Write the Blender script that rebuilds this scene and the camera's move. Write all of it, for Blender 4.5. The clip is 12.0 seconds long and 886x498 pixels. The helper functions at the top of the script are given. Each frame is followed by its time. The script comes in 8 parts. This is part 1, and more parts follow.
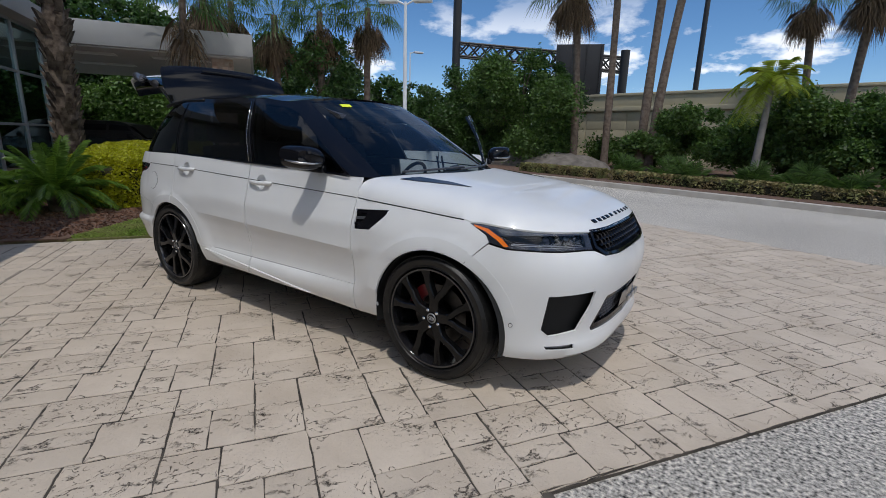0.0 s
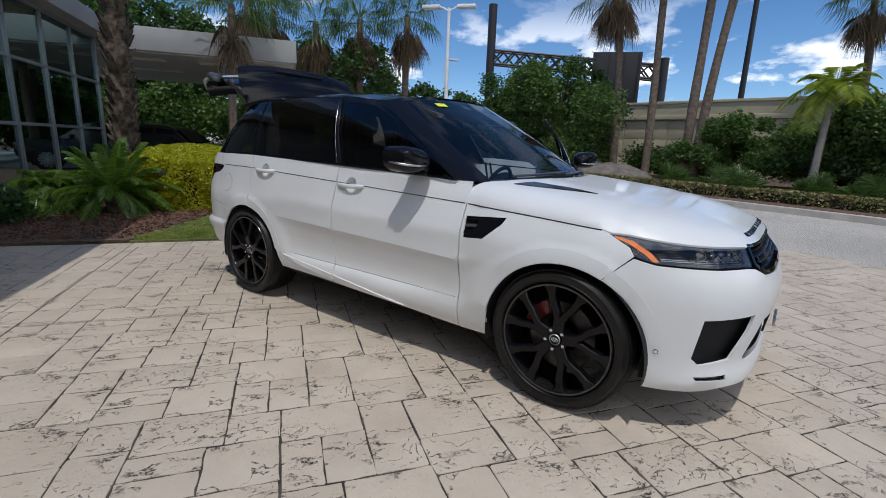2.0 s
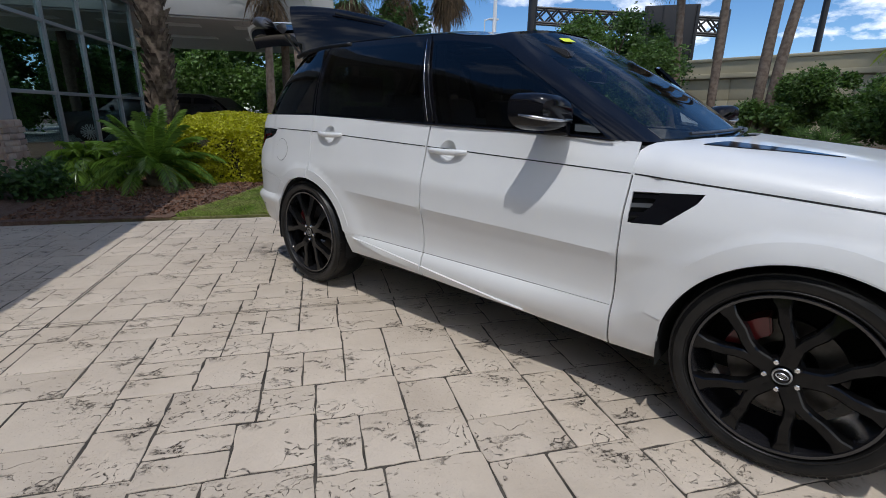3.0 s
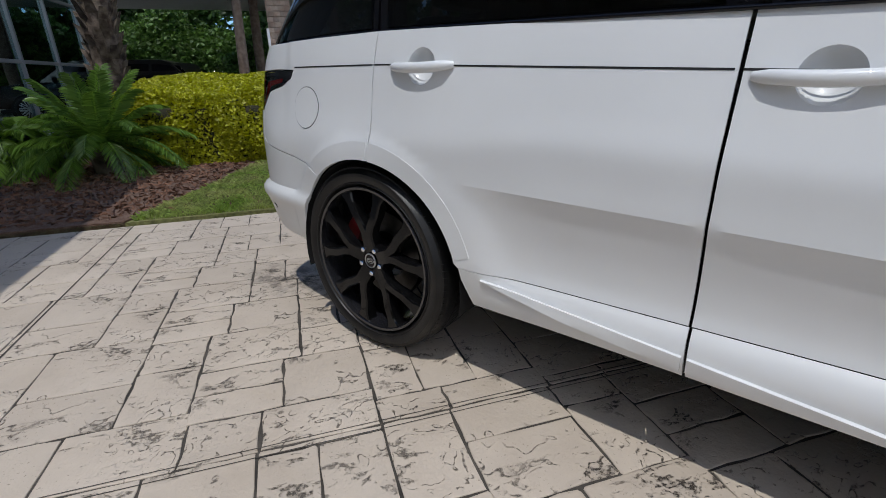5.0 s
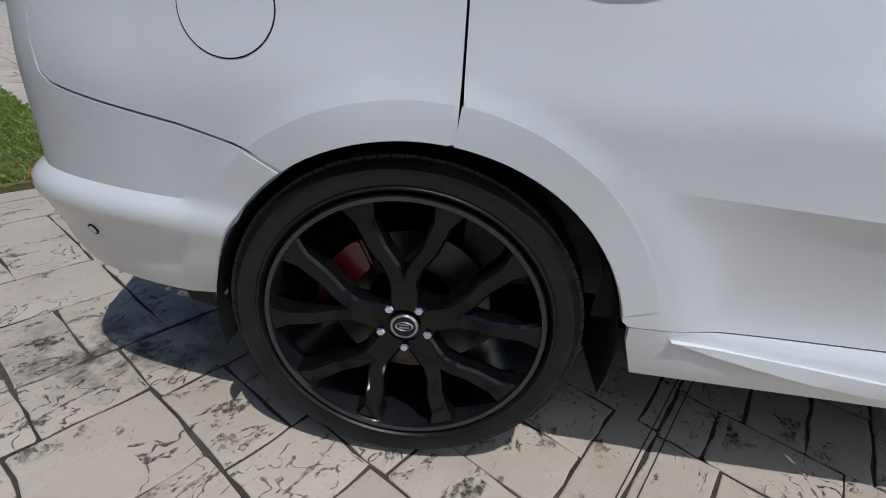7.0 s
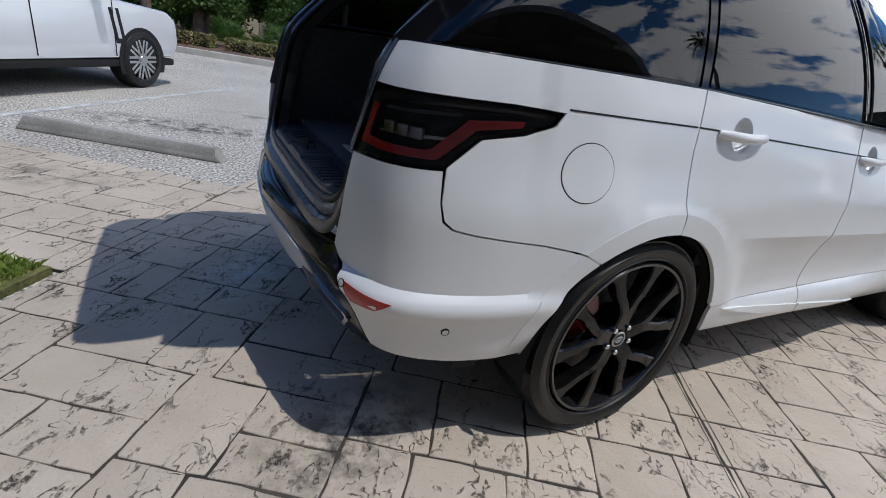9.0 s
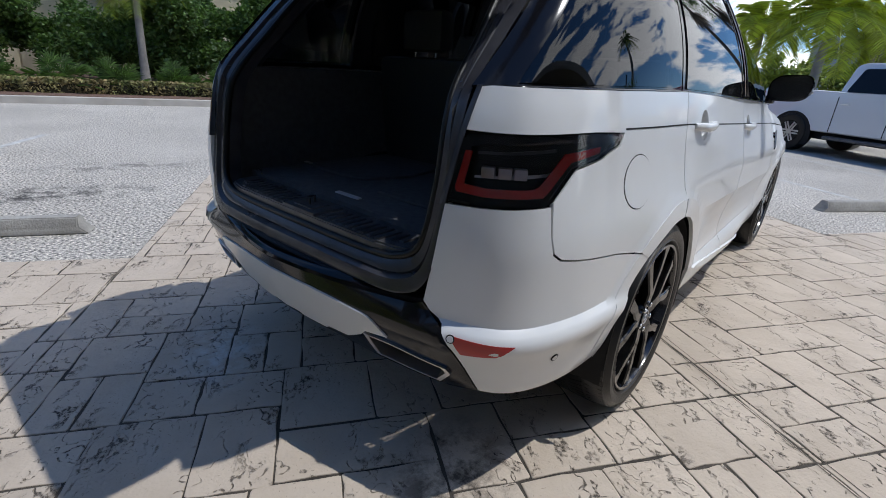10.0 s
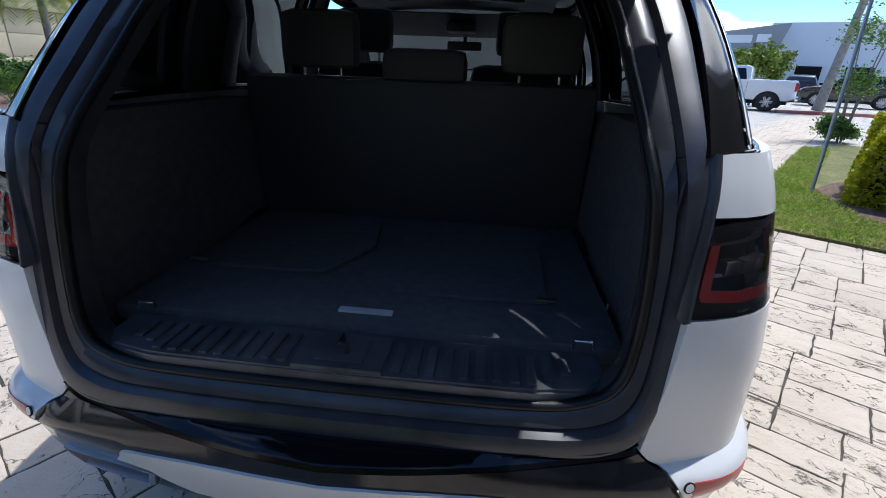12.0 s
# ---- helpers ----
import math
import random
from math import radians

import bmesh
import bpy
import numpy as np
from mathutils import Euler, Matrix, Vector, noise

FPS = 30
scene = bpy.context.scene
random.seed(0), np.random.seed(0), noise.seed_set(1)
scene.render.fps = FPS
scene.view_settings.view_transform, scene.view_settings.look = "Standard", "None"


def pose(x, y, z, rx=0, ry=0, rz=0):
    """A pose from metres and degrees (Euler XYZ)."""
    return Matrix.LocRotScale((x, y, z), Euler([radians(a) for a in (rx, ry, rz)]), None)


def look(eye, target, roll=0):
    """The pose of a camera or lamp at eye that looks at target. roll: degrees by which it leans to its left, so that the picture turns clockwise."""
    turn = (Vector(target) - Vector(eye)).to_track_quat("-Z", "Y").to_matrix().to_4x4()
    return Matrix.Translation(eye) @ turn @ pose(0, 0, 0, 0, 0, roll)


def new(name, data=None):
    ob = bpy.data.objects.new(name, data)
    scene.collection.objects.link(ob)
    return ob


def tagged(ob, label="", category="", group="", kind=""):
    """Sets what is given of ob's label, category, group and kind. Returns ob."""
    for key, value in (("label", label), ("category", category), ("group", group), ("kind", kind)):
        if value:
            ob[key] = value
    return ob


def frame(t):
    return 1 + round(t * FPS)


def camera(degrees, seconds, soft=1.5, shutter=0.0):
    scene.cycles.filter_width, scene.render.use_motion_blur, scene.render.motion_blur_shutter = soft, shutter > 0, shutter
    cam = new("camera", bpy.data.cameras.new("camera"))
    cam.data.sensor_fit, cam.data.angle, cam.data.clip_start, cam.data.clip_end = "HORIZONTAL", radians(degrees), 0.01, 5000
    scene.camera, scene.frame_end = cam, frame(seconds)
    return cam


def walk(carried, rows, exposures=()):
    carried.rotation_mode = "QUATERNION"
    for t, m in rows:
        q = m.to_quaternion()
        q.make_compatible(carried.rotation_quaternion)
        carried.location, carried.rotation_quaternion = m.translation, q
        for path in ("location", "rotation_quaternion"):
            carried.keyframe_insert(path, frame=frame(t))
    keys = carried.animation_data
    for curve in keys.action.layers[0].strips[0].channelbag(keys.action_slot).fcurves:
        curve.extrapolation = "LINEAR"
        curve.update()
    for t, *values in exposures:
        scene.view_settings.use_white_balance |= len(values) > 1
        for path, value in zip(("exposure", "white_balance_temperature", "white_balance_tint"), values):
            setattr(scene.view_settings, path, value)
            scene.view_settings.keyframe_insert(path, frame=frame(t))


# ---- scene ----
cam = camera(87.2, 12.0, 0.9)
PATH = [
    (0, (4.405, -3.06, 1.425), (3.322, -1.444, 0.961), 1.5),
    (0.5, (4.456, -3.213, 1.434), (3.377, -1.594, 0.973), 1.5),
    (1, (4.434, -3.294, 1.441), (3.34, -1.682, 0.989), 1.8),
    (1.5, (4.149, -3.258, 1.401), (3.007, -1.674, 0.969), 2.3),
    (2, (3.812, -3.154, 1.368), (2.643, -1.59, 0.932), 2.1),
    (2.5, (3.403, -2.959, 1.307), (2.173, -1.46, 0.816), 1.9),
    (3, (2.957, -2.855, 1.268), (1.707, -1.4, 0.703), 1.1),
    (3.5, (2.529, -2.723, 1.238), (1.315, -1.268, 0.6), -1.3),
    (3.7, (2.346, -2.638, 1.22), (1.129, -1.189, 0.573), -1.6),
    (5.3, (1.116, -2.037, 1.063), (0.001, -0.547, 0.331), -0.7),
    (5.5, (0.987, -1.975, 1.052), (-0.071, -0.458, 0.291), -0.2),
    (6, (0.631, -1.879, 1.008), (-0.156, -0.246, 0.163), 1.9),
    (6.5, (0.355, -1.777, 0.979), (-0.134, -0.042, 0.112), 2.8),
    (7, (0.088, -1.765, 1.002), (0.037, 0.014, 0.09), 6.4),
    (7.5, (-0.237, -1.92, 1.104), (0.029, -0.174, 0.165), 10.8),
    (7.7, (-0.372, -1.93, 1.138), (0.006, -0.204, 0.201), 11.7),
    (9.3, (-1.479, -1.725, 1.22), (-0.365, -0.242, 0.471), 8.1),
    (9.5, (-1.576, -1.61, 1.217), (-0.351, -0.21, 0.479), 6.8),
    (10, (-1.781, -1.373, 1.248), (-0.344, -0.181, 0.531), 3.8),
    (10.5, (-1.963, -1.122, 1.286), (-0.365, -0.154, 0.572), 4.7),
    (11, (-1.937, -0.765, 1.292), (-0.231, 0.002, 0.584), 3.2),
    (11.5, (-1.847, -0.507, 1.318), (-0.051, 0.018, 0.61), 2.8),
    (12, (-1.677, -0.284, 1.342), (0.177, -0.098, 0.615), 2.2),
]
EXPOSURE = [(0, -0.30, 6500, 10), (2.5, -0.12, 6400, 10), (4.2, 0.0, 6300, 10), (5.5, -0.02, 6200, 10), (7.5, 0.0, 6000, 10), (9.5, 0.03, 6200, 10), (10.5, 0.34, 6200, 10), (11, 0.42, 6200, 10), (12, 0.82, 6050, 10)]
walk(cam, [(t, look(eye, target, roll)) for t, eye, target, roll in PATH], EXPOSURE)

# ---- world, sun, exposure ----
SUN_TRAVEL = Vector((-0.20, 0.325, -1.0))
world = bpy.data.worlds.new("sky")
scene.world = world
world.use_nodes = True


def wire(tree, a, out, b, inp):
    tree.links.new(a.outputs[out], b.inputs[inp])


def build_sky():
    t = world.node_tree
    t.nodes.clear()
    out, bg = t.nodes.new("ShaderNodeOutputWorld"), t.nodes.new("ShaderNodeBackground")
    sky = t.nodes.new("ShaderNodeTexSky")
    sky.sky_type, sky.sun_disc = "NISHITA", False
    to_sun = -SUN_TRAVEL
    sky.sun_elevation = math.atan2(to_sun.z, math.hypot(to_sun.x, to_sun.y))
    sky.sun_rotation = math.atan2(to_sun.x, to_sun.y)
    sky.air_density, sky.dust_density, sky.ozone_density = 0.8, 0.05, 5.0
    co, mp = t.nodes.new("ShaderNodeTexCoord"), t.nodes.new("ShaderNodeMapping")
    mp.inputs["Scale"].default_value = (1.0, 1.0, 2.3)
    mp.inputs["Location"].default_value = (0.35, 0.1, 0.12)
    nz = t.nodes.new("ShaderNodeTexNoise")
    nz.inputs["Scale"].default_value, nz.inputs["Detail"].default_value, nz.inputs["Roughness"].default_value = 4.6, 9.0, 0.55
    ramp = t.nodes.new("ShaderNodeValToRGB")
    ramp.color_ramp.elements[0].position, ramp.color_ramp.elements[1].position = 0.535, 0.60
    mix = t.nodes.new("ShaderNodeMix")
    mix.data_type = "RGBA"
    mix.inputs["B"].default_value = (10.5, 10.6, 10.8, 1)
    bank, side = t.nodes.new("ShaderNodeVectorMath"), t.nodes.new("ShaderNodeMath")
    bank.operation, bank.inputs[1].default_value = "DOT_PRODUCT", (0.075, -0.045, 0.0)
    side.operation = "ADD"
    wire(t, co, "Generated", mp, "Vector"), wire(t, mp, "Vector", nz, "Vector"), wire(t, co, "Generated", bank, 0)
    top = t.nodes.new("ShaderNodeMath")
    top.operation, top.inputs[1].default_value = "MAXIMUM", 0.0
    wire(t, bank, "Value", top, 0), wire(t, nz, "Fac", side, 0), wire(t, top, "Value", side, 1), wire(t, side, "Value", ramp, "Fac")
    hs = t.nodes.new("ShaderNodeHueSaturation")
    hs.inputs["Saturation"].default_value, hs.inputs["Value"].default_value = 1.15, 0.92
    sp, up, cov = t.nodes.new("ShaderNodeSeparateXYZ"), t.nodes.new("ShaderNodeMapRange"), t.nodes.new("ShaderNodeMath")
    up.inputs["From Min"].default_value, up.inputs["From Max"].default_value, up.inputs["To Min"].default_value, up.inputs["To Max"].default_value = 0.13, 0.26, 1.0, 0.12
    cov.operation = "MULTIPLY"
    # towards the parking lot the clouds stand higher
    lean, gain, high = t.nodes.new("ShaderNodeVectorMath"), t.nodes.new("ShaderNodeMath"), t.nodes.new("ShaderNodeMath")
    lean.operation, lean.inputs[1].default_value = "DOT_PRODUCT", (0.86, -0.5, 0.0)
    gain.operation, gain.inputs[1].default_value, gain.use_clamp = "MULTIPLY", 3.0, True
    high.operation = "MAXIMUM"
    wire(t, co, "Generated", lean, 0), wire(t, lean, "Value", gain, 0), wire(t, gain, "Value", high, 0), wire(t, up, "Result", high, 1)
    wire(t, co, "Generated", sp, "Vector"), wire(t, sp, "Z", up, "Value"), wire(t, ramp, "Color", cov, 0), wire(t, high, "Value", cov, 1)
    wire(t, sky, "Color", hs, "Color"), wire(t, cov, "Value", mix, "Factor"), wire(t, hs, "Color", mix, "A"), wire(t, mix, "Result", bg, "Color")
    bg.inputs["Strength"].default_value = 0.15
    wire(t, bg, "Background", out, "Surface")


build_sky()
sun = new("sun", bpy.data.lights.new("sun", "SUN"))
sun.data.energy, sun.data.angle, sun.data.color = 2.2, radians(0.55), (1.0, 0.98, 0.945)
sun.matrix_world = look((0, 0, 30), Vector((0, 0, 30)) + SUN_TRAVEL)
scene.view_settings.exposure = 0.0

# the paving and the showroom run along these site axes
UX, UY = 0.566, 0.824
SITE = math.degrees(math.atan2(UY, UX))

# ---- materials ----


def mat(name, base, rough=0.5, metal=0.0, second=None, scale=8.0, detail=6.0, spread=(0.35, 0.65), bump=0.0, bump_scale=60.0, coat=0.0, spec=0.5, fine=0.0, island=0.0, rand=0.0, rough_var=0.0, emit=0.0, fine_scale=0.0, coat_rough=0.03):
    """Principled material: two-tone noise at real-world scale, finer speckle, bump, variation by island or object."""
    m = bpy.data.materials.new(name)
    m.use_nodes = True
    t = m.node_tree
    p = t.nodes["Principled BSDF"]
    p.inputs["Base Color"].default_value = (*base, 1)
    p.inputs["Roughness"].default_value, p.inputs["Metallic"].default_value = rough, metal
    p.inputs["Coat Weight"].default_value, p.inputs["Coat Roughness"].default_value = coat, coat_rough
    p.inputs["Specular IOR Level"].default_value = spec
    co = t.nodes.new("ShaderNodeTexCoord")
    last = None
    if second is not None:
        nz, ramp, mix = t.nodes.new("ShaderNodeTexNoise"), t.nodes.new("ShaderNodeValToRGB"), t.nodes.new("ShaderNodeMix")
        mix.data_type = "RGBA"
        nz.inputs["Scale"].default_value, nz.inputs["Detail"].default_value = scale, detail
        ramp.color_ramp.elements[0].position, ramp.color_ramp.elements[1].position = spread
        mix.inputs["A"].default_value, mix.inputs["B"].default_value = (*base, 1), (*second, 1)
        wire(t, co, "Object", nz, "Vector"), wire(t, nz, "Fac", ramp, "Fac"), wire(t, ramp, "Color", mix, "Factor")
        last = (mix, "Result")
        if rough_var:
            mr = t.nodes.new("ShaderNodeMapRange")
            mr.inputs["To Min"].default_value, mr.inputs["To Max"].default_value = rough - rough_var, rough + rough_var
            wire(t, nz, "Fac", mr, "Value"), wire(t, mr, "Result", p, "Roughness")
    if fine or island or rand:
        hsv = t.nodes.new("ShaderNodeHueSaturation")
        hsv.inputs["Color"].default_value = (*base, 1)
        if last:
            wire(t, last[0], last[1], hsv, "Color")
        mr = t.nodes.new("ShaderNodeMapRange")
        k = max(fine, island, rand)
        mr.inputs["To Min"].default_value, mr.inputs["To Max"].default_value = 1 - k, 1 + k
        if island:
            g = t.nodes.new("ShaderNodeNewGeometry")
            wire(t, g, "Random Per Island", mr, "Value")
        elif rand:
            g = t.nodes.new("ShaderNodeObjectInfo")
            wire(t, g, "Random", mr, "Value")
        else:
            g = t.nodes.new("ShaderNodeTexNoise")
            g.inputs["Scale"].default_value, g.inputs["Detail"].default_value = fine_scale or scale * 14, 3.0
            mr.inputs["From Min"].default_value, mr.inputs["From Max"].default_value = 0.3, 0.7
            wire(t, co, "Object", g, "Vector"), wire(t, g, "Fac", mr, "Value")
        wire(t, mr, "Result", hsv, "Value")
        last = (hsv, "Color")
    if last:
        wire(t, last[0], last[1], p, "Base Color")
    if bump:
        nb, bp = t.nodes.new("ShaderNodeTexNoise"), t.nodes.new("ShaderNodeBump")
        nb.inputs["Scale"].default_value, nb.inputs["Detail"].default_value = bump_scale, 6.0
        bp.inputs["Strength"].default_value, bp.inputs["Distance"].default_value = bump, 0.02
        wire(t, co, "Object", nb, "Vector"), wire(t, nb, "Fac", bp, "Height"), wire(t, bp, "Normal", p, "Normal")
    if emit:
        p.inputs["Emission Color"].default_value, p.inputs["Emission Strength"].default_value = (*base, 1), emit
    return m


def glass(name, tint, ior=1.5, rough=0.0, shine=(0.9, 0.9, 0.9)):
    """Thin pane: tinted see-through with a Fresnel-driven mirror gloss."""
    m = bpy.data.materials.new(name)
    m.use_nodes = True
    t = m.node_tree
    t.nodes.remove(t.nodes["Principled BSDF"])
    tr, gl, fr, mx = (t.nodes.new("ShaderNode" + k) for k in ("BsdfTransparent", "BsdfGlossy", "Fresnel", "MixShader"))
    tr.inputs["Color"].default_value = (*tint, 1)
    gl.inputs["Color"].default_value = (*shine, 1)
    gl.inputs["Roughness"].default_value = rough
    fr.inputs["IOR"].default_value = ior
    wire(t, fr, "Fac", mx, 0), wire(t, tr, "BSDF", mx, 1), wire(t, gl, "BSDF", mx, 2)
    wire(t, mx, "Shader", t.nodes["Material Output"], "Surface")
    return m


PAINT = mat("pearl_white_paint", (0.78, 0.785, 0.78), 0.40, coat=0.6, second=(0.74, 0.745, 0.74), scale=2.0, coat_rough=0.07)
GLOSS = mat("gloss_black_paint", (0.005, 0.005, 0.007), 0.08, spec=0.32, second=(0.007, 0.007, 0.009), scale=4)
VALANCE = mat("gloss_black_valance", (0.008, 0.008, 0.010), 0.14, spec=0.45, second=(0.012, 0.012, 0.014), scale=8)
SATIN = mat("gloss_black_alloy", (0.003, 0.003, 0.0034), 0.10, coat=0.0, spec=0.28, second=(0.006, 0.006, 0.006), scale=30)
RIMBLACK = mat("gloss_black_rim", (0.010, 0.010, 0.012), 0.16, spec=0.9, second=(0.016, 0.016, 0.018), scale=12)
PLASTIC = mat("black_grained_plastic", (0.105, 0.105, 0.115), 0.29, bump=0.12, bump_scale=900, second=(0.056, 0.056, 0.062), scale=12)
RUBBER = mat("tyre_rubber", (0.006, 0.006, 0.0062), 0.38, spec=0.35, second=(0.013, 0.0125, 0.012), scale=14, bump=0.1, bump_scale=240)
DARK = mat("dark_void_plastic", (0.006, 0.006, 0.006), 0.8)
SURROUND = mat("satin_black_surround", (0.058, 0.058, 0.066), 0.24, coat=0.0, second=(0.034, 0.034, 0.042), scale=9)
CARPET = mat("black_carpet", (0.10, 0.10, 0.108), 0.95, second=(0.13, 0.13, 0.14), scale=40, bump=0.5, bump_scale=1500)
LEATHER = mat("black_leather", (0.045, 0.045, 0.05), 0.45, bump=0.2, bump_scale=500)
CHROME = mat("chrome", (0.75, 0.75, 0.76), 0.12, metal=1.0)
ALU = mat("brushed_aluminium", (0.55, 0.55, 0.56), 0.3, metal=1.0, bump=0.05, bump_scale=300)
STEEL = mat("brake_disc_steel", (0.10, 0.097, 0.095), 0.42, metal=1.0, second=(0.06, 0.056, 0.052), scale=20)
RED = mat("red_caliper_paint", (0.15, 0.008, 0.010), 0.35, coat=0.5)
REDLENS = mat("red_lens", (0.40, 0.008, 0.008), 0.28, coat=0.3)
REDBAR = mat("red_light_bar", (0.72, 0.022, 0.014), 0.22, coat=1.0)
LAMPGREY = mat("lamp_grey_plastic", (0.13, 0.14, 0.17), 0.25, second=(0.07, 0.075, 0.095), scale=20, coat=0.5)
AMBER = mat("amber_lens", (0.85, 0.20, 0.02), 0.15, coat=1.0)
WINDSHIELD = glass("windshield_glass", (0.33, 0.39, 0.40), ior=1.5)
PRIVACY = glass("privacy_glass", (0.035, 0.038, 0.042), ior=1.5)
SIDEGLASS = glass("side_glass", (0.10, 0.108, 0.112), ior=1.47)
LAMPGLASS = glass("headlamp_glass", (0.85, 0.87, 0.9))
SMOKED = glass("smoked_lens", (0.94, 0.86, 0.86), ior=1.40)
YELLOW = mat("yellow_sticker", (0.75, 0.85, 0.04), 0.5)
ASPHALT = mat("worn_asphalt", (0.43, 0.398, 0.35), 0.9, second=(0.53, 0.492, 0.435), scale=0.5, fine=0.95, fine_scale=48.0, bump=0.8, bump_scale=90)
JOINT = mat("paver_joint", (0.04, 0.034, 0.027), 0.95, second=(0.10, 0.085, 0.068), scale=5, bump=0.4, bump_scale=120)
GRASSGROUND = mat("lawn_soil", (0.12, 0.13, 0.04), 0.95, second=(0.20, 0.19, 0.07), scale=2.5, fine=0.4, bump=0.5, bump_scale=80)
MULCH = mat("red_brown_mulch", (0.11, 0.058, 0.036), 0.95, second=(0.17, 0.11, 0.08), scale=16, fine=0.4, bump=0.9, bump_scale=45)
CONCRETE = mat("weathered_concrete", (0.42, 0.40, 0.36), 0.9, second=(0.30, 0.285, 0.255), scale=3, fine=0.12, bump=0.3, bump_scale=80)
KERB = mat("kerb_concrete", (0.55, 0.51, 0.45), 0.9, second=(0.42, 0.38, 0.33), scale=2, bump=0.3, bump_scale=60)
WALLPAINT = mat("tan_wall_paint", (0.50, 0.44, 0.30), 0.85, second=(0.43, 0.38, 0.26), scale=0.6, bump=0.15, bump_scale=40)
STUCCO = mat("pale_stucco", (0.36, 0.355, 0.34), 0.85, second=(0.31, 0.305, 0.295), scale=0.8, bump=0.2, bump_scale=60)
WHITE = mat("white_coated_metal", (0.72, 0.73, 0.74), 0.45)
FRAME = mat("grey_aluminium_frame", (0.33, 0.35, 0.36), 0.4, metal=0.6)
BRICK = mat("stacked_stone", (0.36, 0.25, 0.19), 0.9, second=(0.44, 0.36, 0.29), scale=6, bump=0.4, bump_scale=30, rand=0.25)
BLACKMETAL = mat("black_metal", (0.010, 0.010, 0.012), 0.5)
BARK = mat("palm_bark", (0.115, 0.080, 0.058), 0.95, second=(0.20, 0.155, 0.12), scale=7, bump=0.8, bump_scale=25)
BOOT = mat("palm_leaf_boot", (0.038, 0.024, 0.016), 0.95, second=(0.15, 0.115, 0.085), scale=9, bump=0.6, bump_scale=40, island=0.4)
DRYFROND = mat("dry_frond", (0.125, 0.082, 0.045), 0.9, island=0.4)
LEAF = mat("shrub_leaf", (0.075, 0.135, 0.03), 0.55, island=0.5)
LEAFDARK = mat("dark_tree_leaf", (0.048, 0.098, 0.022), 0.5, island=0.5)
# paler copy of the shrub leaf, with the sunlit look put into its colour
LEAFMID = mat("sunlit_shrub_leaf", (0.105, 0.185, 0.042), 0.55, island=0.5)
LEAFLIME = mat("lime_leaf", (0.20, 0.26, 0.03), 0.55, island=0.4)
LEAFGOLD = mat("golden_hedge_leaf", (0.36, 0.36, 0.012), 0.5, island=0.35)
LEAFDRY = mat("trimmed_hedge_leaf", (0.27, 0.205, 0.09), 0.8, second=(0.16, 0.18, 0.055), scale=2.2, island=0.4)
FRONDGREEN = mat("palm_frond", (0.06, 0.115, 0.024), 0.42, island=0.35)
FRONDGOLD = mat("yellow_green_frond", (0.30, 0.36, 0.04), 0.5, island=0.35)
SAGOLEAF = mat("sago_leaf", (0.115, 0.20, 0.034), 0.26, island=0.35)
BLADE = mat("grass_blade", (0.24, 0.34, 0.06), 0.6, second=(0.36, 0.38, 0.13), scale=3.0, island=0.45)


def translucent(material, share=0.3):
    """Leaves let part of the light through, greener than what they reflect."""
    t = material.node_tree
    p, out = t.nodes["Principled BSDF"], t.nodes["Material Output"]
    tr, mx, hs = t.nodes.new("ShaderNodeBsdfTranslucent"), t.nodes.new("ShaderNodeMixShader"), t.nodes.new("ShaderNodeHueSaturation")
    hs.inputs["Saturation"].default_value, hs.inputs["Value"].default_value = 1.1, 1.7
    t.links.new(p.inputs["Base Color"].links[0].from_socket, hs.inputs["Color"])
    wire(t, hs, "Color", tr, "Color")
    mx.inputs[0].default_value = share
    wire(t, p, "BSDF", mx, 1), wire(t, tr, "BSDF", mx, 2), wire(t, mx, "Shader", out, "Surface")


for m in (LEAF, LEAFMID, LEAFDARK, LEAFGOLD, FRONDGREEN, FRONDGOLD, SAGOLEAF, BLADE):
    translucent(m)


